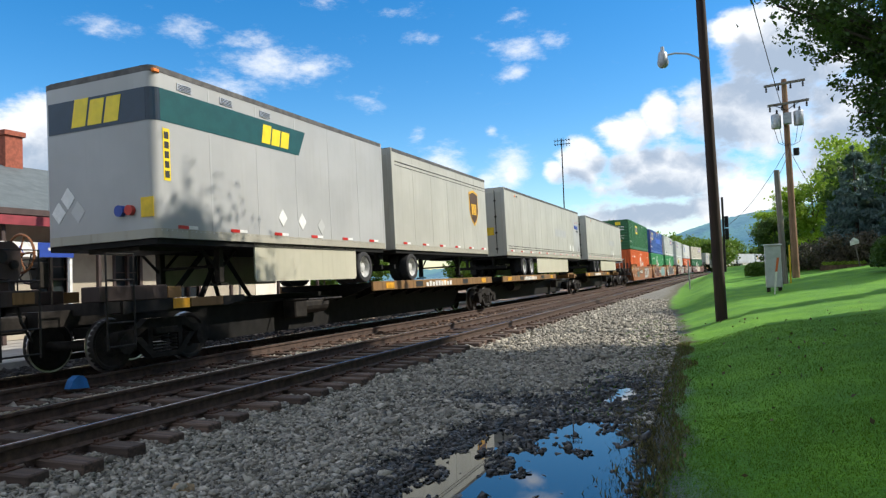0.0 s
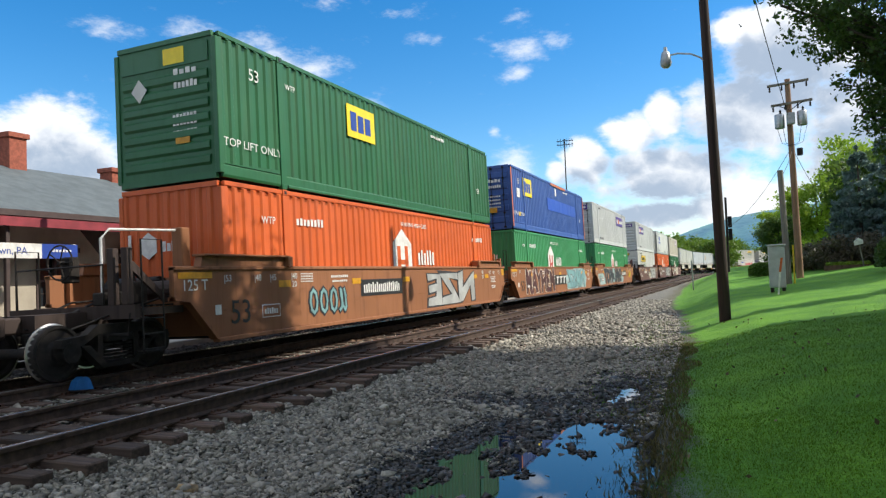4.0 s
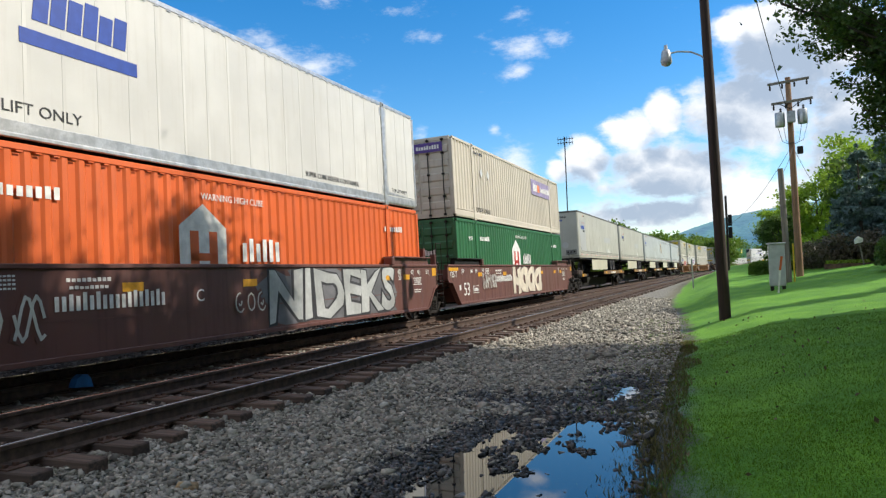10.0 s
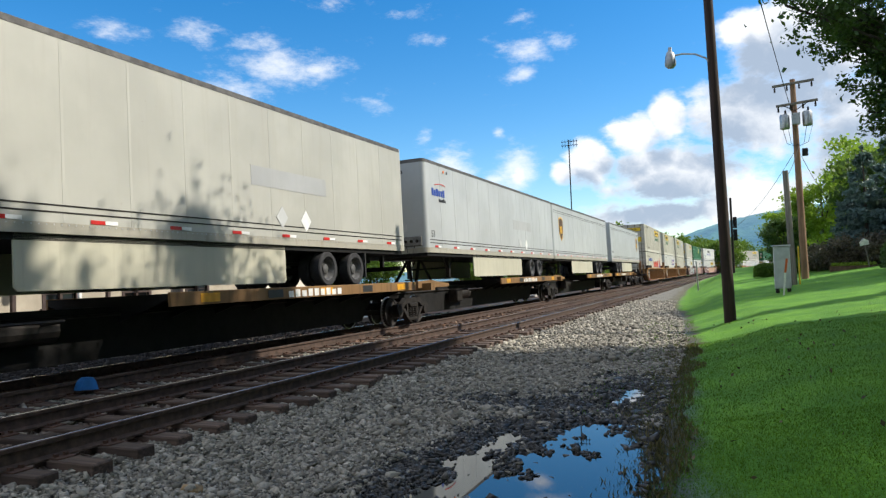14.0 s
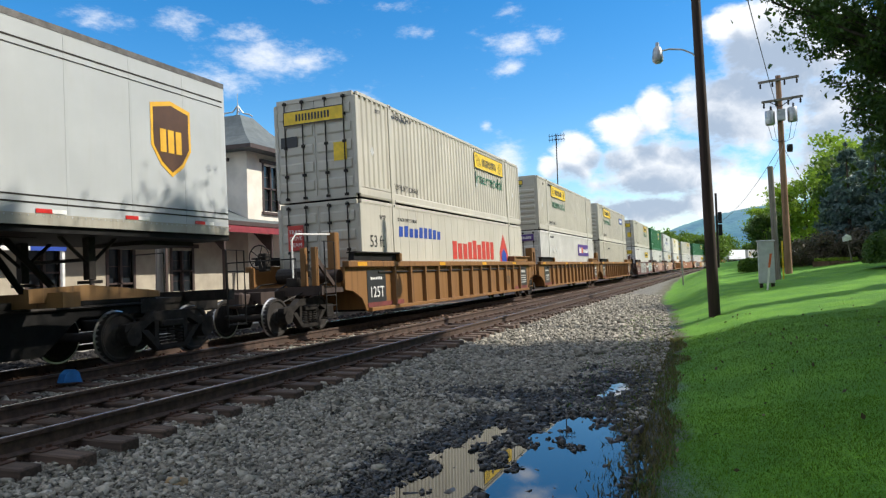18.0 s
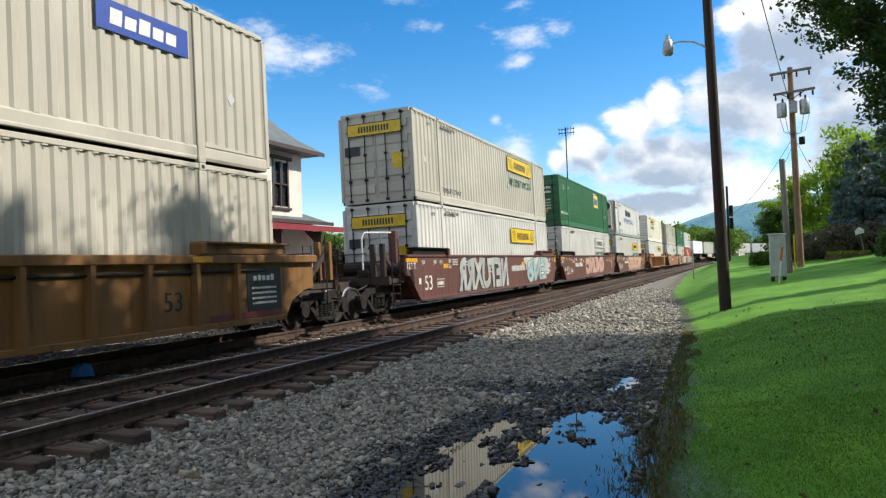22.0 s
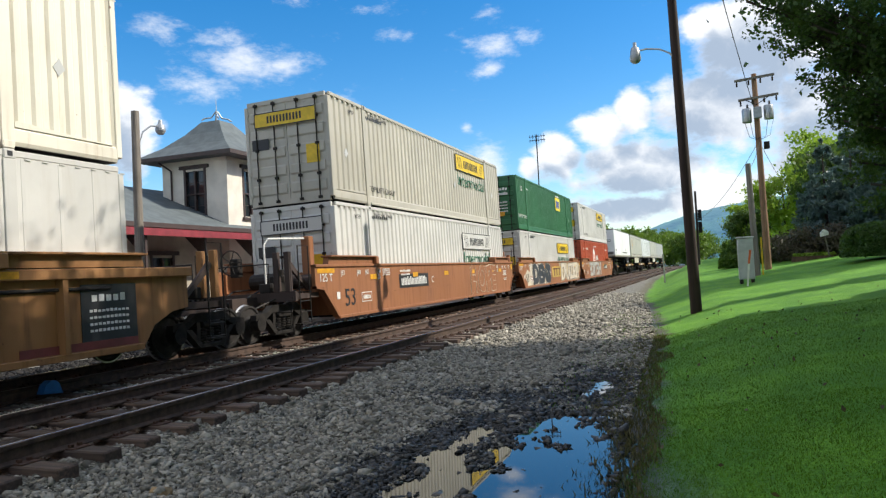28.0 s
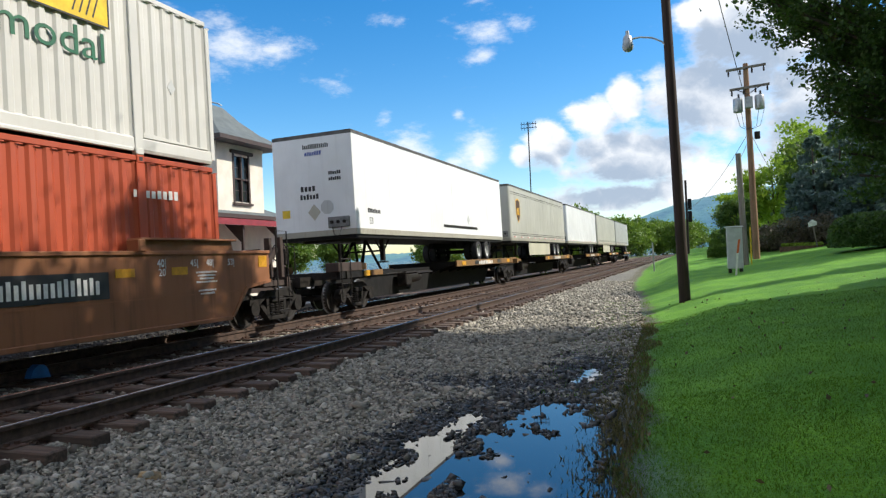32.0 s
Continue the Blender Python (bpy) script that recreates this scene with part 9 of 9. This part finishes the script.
b = load(container("cream smooth-sided container with red and blue marks", M_CREAM, "doors", "flat"), U["c7"], 0)
words("stencil", b, "53 ft", -7.15, 1.75, 0.34, M_INK, HALF - 0.008)
words("stencil", b, "XHC", -7.15, 1.28, 0.34, M_INK, HALF - 0.008)
words("stencil", b, "WTP", -6.75, 2.45, 0.13, M_INK, HALF - 0.008)
words("stencil", b, "STACK LIMIT 3 HIGH", -5.05, 2.45, 0.11, M_INK, HALF - 0.008)
part("notice", Shape().box(-0.95, -0.45, -LONG / 2 - 0.06, -LONG / 2 - 0.054, 1.6, 2.3), M_LOGO_RED, b, "red square notice with pale words")
for z_, t_ in ((2.12, "TRAIN"), (1.94, "DRIVE"), (1.76, "TEAM")):
    words_end("lettering", b, t_, -0.70, z_, 0.11, M_INK_WHITE, -LONG / 2 - 0.061)
bars("lettering", b, 1.2, 1.66, 4.9, 0.72, 9, M_LOGO_RED, HALF - 0.008, 0, 0.22, 5)
bars("lettering", b, -4.0, 2.12, 3.4, 0.34, 9, M_LOGO_BLUE, HALF - 0.008, 0.1, 0.3, 6)
part("crest", Shape().prism([(4.5, 1.1), (5.5, 1.1), (5.6, 1.6), (5.25, 2.1), (5.0, 2.4), (4.75, 2.1), (4.4, 1.6)], HALF - 0.008, HALF - 0.003), M_LOGO_RED, b, "red, blue and gold crest")
part("crest_field", Shape().prism([(4.65, 1.15), (5.35, 1.15), (5.35, 1.55), (5.0, 1.8), (4.65, 1.55)], HALF - 0.002, HALF + 0.003), M_LOGO_BLUE, b)
load(hunt_box("cream container with a yellow banner and green word", M_CREAM, 3.5), U["c7"], 1)
load(purple_box("white container with a purple sign", M_WHITE, "doors", 4.1, False), U["c8"], 0)
load(hunt_box("cream container with a yellow banner and green word", M_CREAM, -3.1, "blind"), U["c8"], 1)
b = load(container("plain cream container with rusty doors", M_CREAM, "doors"), U["c9"], 0)
bars_id(b, -3.4, 2.35, M_INK, 0.14)
b = load(hunt_box("cream container with a yellow banner and a blue plate", M_CREAM, -3.55, "blind"), U["c9"], 1)
on_side("sign", b, 4.75, 2.1, 2.0, 0.5, M_LOGO_BLUE, HALF - 0.01, 0.014, "blue plate with white bars")
bars("lettering", b, 4.75, 2.1, 1.5, 0.26, 5, M_INK_WHITE, HALF + 0.005, 0.1, 0.2, 4)
load(hunt_box("white container with a boxed yellow banner", M_WHITE, 3.6, "doors", None, False, True, True, True), U["c10"], 0)
load(hunt_box("cream container with a yellow banner and green word", M_CREAM, 3.64), U["c10"], 1)
load(hunt_box("white container with a pale banner and green word", M_WHITE, 3.86, "doors", "green", True, True, True, True), U["c11"], 0)
load(leaf_box("green container with a small yellow sign", M_GREEN, 3.16), U["c11"], 1)
load(hunt_box("white container with a small yellow banner", M_WHITE, 3.4, "doors", "green", False, True, True, True), U["c12"], 0)
b = load(container("pale grey refrigerated container with a rusty cooling unit", M_WHITE, "cooler", "flat", M_ALU), U["c12"], 1)
bars("lettering", b, -0.1, 2.15, 3.4, 0.55, 8, M_INK, HALF - 0.008, 0.15, 0.16, 3)
words("lettering", b, "INTERMODAL", 0.0, 1.42, 0.46, M_LOGO_BLUE, HALF - 0.008, 1.55)
part("emblem", Shape().prism([(-5.35 + 0.62 * math.cos(a * 0.5236), 1.05 + 0.17 * math.sin(a * 0.5236)) for a in range(12)], HALF - 0.008, HALF - 0.003), M_INK_GREEN, b, "oval green emblem")
smooth_words(b)
bars_id(b, -7.0, 2.3, M_INK, 0.14, HALF - 0.008)
load(hunt_box("white smooth container with a boxed yellow banner", M_WHITE, 3.35, "doors", None, False, True, True, True, "flat"), U["c13"], 0)
load(hunt_box("cream container streaked with rust", M_CREAM_RUSTY := paint("container_cream_rusty", (0.72, 0.68, 0.58), 0.5, (0.36, 0.26, 0.15), 0.55, 0.2), -3.0, "blind"), U["c13"], 1)
load(hunt_box("white container with a pale banner and green word", M_WHITE, 4.1, "doors", "green", True, True, True, True), U["c14"], 0)
load(hunt_box("cream container with a yellow banner and green word", M_CREAM, 3.94), U["c14"], 1)
load(hunt_box("white container with a yellow banner and green word", M_WHITE, 3.64, "doors", "green", False, True, True, True), U["c15"], 0)
load(leaf_box("green container with a small yellow sign", M_GREEN, 2.96), U["c15"], 1)
load(house_box("red-orange container with a white house emblem", M_RED_ORANGE, "orange", "doors", -1.4), U["c16"], 0)
load(hunt_box("white container with a yellow banner and green word", M_WHITE, 3.55), U["c16"], 1)


# ---- ties, stones, grass ----
lay_ties(near_track, NEAR_X, 2.6, 130, 0.545, 1, NEAR_LIFT)
lay_ties(far_track, TRAIN_X, 4.5, 100, 0.545, 2)


def far_ties(x, first, last, step):
    s = Shape()
    for i in range(int((last - first) / step)):
        px, py, a = along(first + i * step, x)
        c, d = math.cos(a), math.sin(a)
        k = len(s.v)
        s.box(-1.3, 1.3, -0.115, 0.115, -0.3, -0.172)
        s.v[k:] = [(px + u * c + w * d, py - u * d + w * c, z) for u, w, z in s.v[k:]]
    return s


tagged(part("far_tie", far_ties(NEAR_X, 73.5, 330, 0.545), M_TIE, near_track), kind="stuff")
tagged(part("far_tie", far_ties(TRAIN_X, 59.0, 330, 0.545), M_TIE, far_track), kind="stuff")


def stone_material(name, tones, stain=None, gloss=0.88):
    """Broken rock, each piece of its own tone."""
    m = bpy.data.materials.new(name)
    n = Net(m)
    r = n.add("ShaderNodeNewGeometry").outputs["Random Per Island"]
    c = n.coords()
    ramp = n.add("ShaderNodeValToRGB")
    for p, col in tones[1:-1]:
        ramp.color_ramp.elements.new(p)
    for e, (p, col) in zip(ramp.color_ramp.elements, tones):
        e.position, e.color = p, (*col, 1)
    n.link(r, ramp.inputs[0])
    g = n.noise(c, 45, 4, 0.65)
    col = n.mix(n.math("MULTIPLY", n.step(g, 0.4, 0.75), 0.35), ramp.outputs[0], dull(tones[0][1], 0.8))
    if stain:
        col = n.mix(n.math("MULTIPLY", n.step(n.noise(c, 1.7, 3), 0.4, 0.6), 0.8), col, stain)
    finish(n, col, gloss, 0.0, g, 0.4, 0.006)
    return m


M_STONE = stone_material("ballast_stone", ((0.0, (0.095, 0.088, 0.072)), (0.3, (0.230, 0.214, 0.176)), (0.7, (0.345, 0.321, 0.266)), (0.94, (0.43, 0.398, 0.332)), (1.0, (0.56, 0.52, 0.44))))
M_STONE_WET = stone_material("wet_ballast_stone", ((0.0, (0.012, 0.012, 0.012)), (0.4, (0.030, 0.029, 0.027)), (0.85, (0.060, 0.058, 0.054)), (1.0, (0.13, 0.12, 0.105))), None, 0.42)
M_STONE_RUST = stone_material("rusty_ballast_stone", ((0.0, (0.052, 0.041, 0.033)), (0.4, (0.14, 0.110, 0.090)), (0.8, (0.23, 0.19, 0.158)), (1.0, (0.38, 0.33, 0.28))), (0.11, 0.066, 0.046))
# paler, warmer copy of the rusty stone, with sunlight put into its tones
M_STONE_TAN = stone_material("sunlit_rusty_stone", ((0.0, (0.10, 0.062, 0.042)), (0.5, (0.21, 0.135, 0.092)), (1.0, (0.36, 0.27, 0.20))), (0.16, 0.085, 0.05))
# dark ballast pushed to near-black: the shade under the train put in
M_STONE_BLACK = stone_material("shade_ballast_stone", ((0.0, (0.006, 0.0055, 0.005)), (0.5, (0.014, 0.012, 0.011)), (1.0, (0.04, 0.034, 0.029))), (0.012, 0.010, 0.009))


def rubble(seed, corners=9):
    """One angular lump: the hull of a few scattered corners."""
    rng = np.random.default_rng(seed)
    bm = bmesh.new()
    for p in rng.normal(size=(corners, 3)):
        p = p / np.linalg.norm(p) * rng.uniform(0.75, 1.15)
        bm.verts.new(p)
    got = bmesh.ops.convex_hull(bm, input=bm.verts)
    bmesh.ops.delete(bm, geom=[g for g in got["geom_interior"] if isinstance(g, bmesh.types.BMVert)], context="VERTS")
    bm.verts.index_update()
    v = np.array([tuple(p.co) for p in bm.verts])
    f = np.array([[q.index for q in t.verts] for t in bm.faces if len(t.verts) == 3])
    bm.free()
    return v, f


LUMPS = [rubble(k, 8 + k % 3) for k in range(14)]


def stones(name, label, count, place, size, seed, sink=0.35, wet=None, material=None, least=-9.0):
    """Broken stones of many shapes lying on the ground. wet: True for those at the water, False for the rest."""
    rng = np.random.default_rng(seed)
    xy = place(rng, count)
    if wet is not None:
        near = np.array([in_water(a, b) for a, b in xy]) + rng.normal(size=len(xy)) * 0.12 > -0.2
        xy = xy[near == wet]
    z = np.maximum([ground_z(a, b) for a, b in xy], least)
    n = len(xy)
    sizes = size * rng.lognormal(0, 0.36, size=n)
    squash = np.stack([rng.uniform(0.9, 1.55, n), rng.uniform(0.7, 1.1, n), rng.uniform(0.38, 0.8, n)], 1)
    turn, tilt = rng.uniform(0, 2 * math.pi, n), rng.normal(size=n) * 0.42
    verts, faces, k0 = [], [], 0
    for k, (lv, lf) in enumerate(LUMPS):
        pick = np.arange(k, n, len(LUMPS))
        p = lv[None] * squash[pick][:, None, :] * sizes[pick][:, None, None]
        c, d = np.cos(tilt[pick])[:, None], np.sin(tilt[pick])[:, None]
        y, zz = p[..., 1] * c - p[..., 2] * d, p[..., 1] * d + p[..., 2] * c
        c, d = np.cos(turn[pick])[:, None], np.sin(turn[pick])[:, None]
        p = np.stack([p[..., 0] * c - y * d, p[..., 0] * d + y * c, zz], -1)
        p += np.stack([xy[pick, 0], xy[pick, 1], z[pick] + sizes[pick] * (0.5 - sink)], 1)[:, None, :]
        verts.append(p.reshape(-1, 3))
        faces.append((np.arange(len(pick))[:, None, None] * len(lv) + lf[None] + k0).reshape(-1, 3))
        k0 += len(pick) * len(lv)
    ob = new(name, mesh_from(name, np.concatenate(verts), np.concatenate(faces), material or M_STONE))
    return tagged(ob, label, "ballast", "", "stuff")


def band(y0, y1, x0, x1, power=1.0, to_edge=True):
    def place(rng, n):
        y = y0 + (y1 - y0) * rng.uniform(0, 1, n) ** power
        hi = np.array([min(lawn_edge(v) - 0.15, x1) if to_edge else x1 for v in y])
        x = x0 + (hi - x0) * rng.uniform(0, 1, n)
        return np.stack([x, y], 1)
    return place


stones("ballast", "grey crushed stone beside the track", 42000, band(3.4, 7.5, -5.75, -0.2), 0.0225, 1, 0.1, False)
stones("ballast", "dark wet stone round the puddle", 42000, band(3.4, 7.5, -5.75, -0.2), 0.0225, 1, 0.1, True, M_STONE_WET)
stones("ballast", "grey crushed stone beside the track", 44000, band(7.5, 14.0, -5.8, -0.2), 0.0255, 2, 0.1, False)
stones("ballast", "dark wet stone round the puddle", 44000, band(7.5, 14.0, -5.8, -0.2), 0.0255, 2, 0.1, True, M_STONE_WET)
stones("ballast", "grey crushed stone beside the track", 34000, band(14.0, 42.0, -5.9, 0.0, 1.4), 0.034, 3, 0.1)


def standing_out(rng, n):
    """Places of lone stones and clusters that break the water."""
    x, y = rng.uniform(-3.0, -0.8, 14 * n), rng.uniform(4.6, 9.2, 14 * n)
    k = np.array([noise.noise((a * 1.6, b * 1.0, 1.0)) + 0.7 * noise.noise((a * 4.5, b * 2.8, 2.0)) for a, b in zip(x, y)])
    keep = k - 0.30 * np.clip((x + 1.9) / 0.8, -0.6, 1.2) > rng.uniform(0.28, 0.62, 14 * n)
    return np.stack([x[keep], y[keep]], 1)[:n]


stones("ballast", "dark wet stones standing out of the puddle", 1500, standing_out, 0.024, 7, 0.2, None, M_STONE_WET, PUDDLE_Z - 0.004)
stones("ballast", "rust-stained crushed stone between the rails", 13000, band(4.0, 16.0, -7.45, -5.6, 1.2, False), 0.028, 4, 0.35, None, M_STONE_RUST)
stones("ballast", "grey crushed stone between the tracks", 11000, band(4.0, 18.0, -9.4, -7.3, 1.2, False), 0.028, 8, 0.35)
stones("ballast", "dark crushed stone with the train's shade put in", 9000, band(5.0, 18.0, -14.1, -9.45, 1.2, False), 0.036, 9, 0.35, None, M_STONE_BLACK)
stones("ballast", "rust-stained crushed stone between the rails", 9000, band(16.0, 60.0, -12.6, -5.4, 1.2, False), 0.05, 5, 0.35, None, M_STONE_TAN)
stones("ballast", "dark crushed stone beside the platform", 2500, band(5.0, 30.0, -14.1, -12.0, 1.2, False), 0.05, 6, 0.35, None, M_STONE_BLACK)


def blades(name, label, count, place, tall, seed, material):
    rng = np.random.default_rng(seed)
    xy = place(rng, count)
    z = np.array([ground_z(a, b) for a, b in xy])
    n = len(xy)
    h = tall * rng.uniform(0.5, 1.3, n)
    a = rng.uniform(0, 2 * math.pi, n)
    w = h * rng.uniform(0.06, 0.11, n)
    bend_ = h * rng.uniform(0.15, 0.75, n)
    b = a + math.pi / 2 + rng.normal(size=n) * 0.4
    base = np.stack([xy[:, 0], xy[:, 1], z - 0.01], 1)
    side = np.stack([np.cos(a) * w, np.sin(a) * w, np.zeros(n)], 1)
    lean = np.stack([np.cos(b), np.sin(b), np.zeros(n)], 1)
    up = np.array([0, 0, 1.0])
    m = base + lean * (bend_ * 0.35)[:, None] + up * (h * 0.6)[:, None]
    tip = base + lean * bend_[:, None] + up * h[:, None]
    v = np.stack([base - side, base + side, m + side * 0.7, tip, m - side * 0.7], 1).reshape(-1, 3)
    i = np.arange(n)[:, None] * 5
    f = np.concatenate([i, i + 1, i + 2, i + 3, i + 4], 1)
    return tagged(new(name, mesh_from(name, v, f, material)), label, "grass", "", "stuff")


def on_lawn(y0, y1, wide, power=1.0, back=0.1):
    def place(rng, n):
        y = y0 + (y1 - y0) * rng.uniform(0, 1, n) ** power
        lo = np.array([lawn_edge(v) for v in y])
        ragged = np.array([0.35 * noise.noise((v * 0.9, 2.0, 0)) for v in y])
        x = lo - back + ragged + wide * rng.uniform(0, 1, n)
        return np.stack([x, y], 1)
    return place


M_GRASS = leaf_material("grass_blade", (0.050, 0.150, 0.005), (0.15, 0.34, 0.013), 0.5)
M_GRASS_DRY = leaf_material("verge_grass", (0.070, 0.068, 0.024), (0.22, 0.175, 0.068), 0.2)
blades("grass", "short mown lawn grass", 75000, on_lawn(3.6, 9.0, 4.2, 1.0, 0.0), 0.030, 11, M_GRASS)
blades("grass", "short mown lawn grass", 55000, on_lawn(9.0, 18.0, 6.5, 1.0, 0.0), 0.036, 12, M_GRASS)
blades("grass", "ragged brown verge grass by the puddle", 12000, on_lawn(3.5, 18.0, 0.75, 1.0, 0.58), 0.06, 14, M_GRASS_DRY)
blades("grass", "thin weeds standing in the puddle", 420, lambda rng, n: np.stack([-0.92 + rng.normal(size=n) * 0.17, 6.9 + rng.normal(size=n) * 1.1], 1), 0.09, 15, M_GRASS_DRY)
blades("grass", "sparse weeds in the gravel", 3000, on_lawn(9.0, 26.0, 1.5, 1.0, 1.4), 0.06, 16, M_GRASS)
rg = np.random.default_rng(17)
xy = on_lawn(5.0, 22.0, 6.0, 1.0, 0.3)(rg, 160)
v, f = leaves_at(np.array([(a, b, ground_z(a, b) + 0.035) for a, b in xy]), 0.032, rg, 1.0)
tagged(new("fallen_leaves", mesh_from("fallen_leaves", v, f, leaf_material("fallen_leaf", (0.035, 0.022, 0.012), (0.16, 0.11, 0.05), 0.1))), "brown fallen leaves on the lawn", "leaves", "", "stuff")

# thin panel that stands in for a blue spot on the rail's web
pl = thing("cover_plate", "small blue plate beside the rail", "cover")
part("panel", Shape().prism([(7.79, -0.12), (8.13, -0.15), (8.08, -0.01), (8.02, 0.05), (7.93, 0.06), (7.84, 0.0)], -9.30, -9.17), plain("rail_blue", (0.025, 0.17, 0.45), 0.5, 0, 0.25, 6), pl)
rk = thing("rock", "tan broken rock on the ballast", "rock")
v, f = rubble(5, 12)
rk_me = mesh_from("stone", v * np.array([0.13, 0.10, 0.085]) + np.array([-4.36, 4.80, -0.335]), f, plain("tan_stone", (0.36, 0.25, 0.13), 0.9, 0, 0.45, 14))
part("stone", rk_me, None, rk)


# ---- the train runs ----
def motions():
    for item in MOVING:
        ob, u = item[0], item[1]
        lift = Matrix.Translation((0, 0, item[2] if len(item) > 2 else 0))
        walk(ob, [(t, m @ lift) for t, m in train_rows(u)])
    for ob, u, k in TURNING:
        # the wheels roll while they pass near; far off their turning cannot be told
        t0, t1 = (u - 45) / SPEED, (u + 2) / SPEED
        t0, t1 = max(0.0, t0), min(32.0, t1)
        rows, angle = [], 0.0
        place = Matrix.Translation((0, k, 0.42))
        first, last = int(round(t0 * FPS)), int(round(t1 * FPS))
        if first > 0:
            rows.append((0.0, place))
        for f in range(first, last + 1):
            angle = (f - first) * SPEED / FPS / 0.42
            rows.append((f / FPS, place @ Matrix.Rotation(angle, 4, "X")))
        if last < 32 * FPS:
            rows.append((32.0, place @ Matrix.Rotation(angle, 4, "X")))
        if len(rows) > 1:
            walk(ob, rows)


motions()
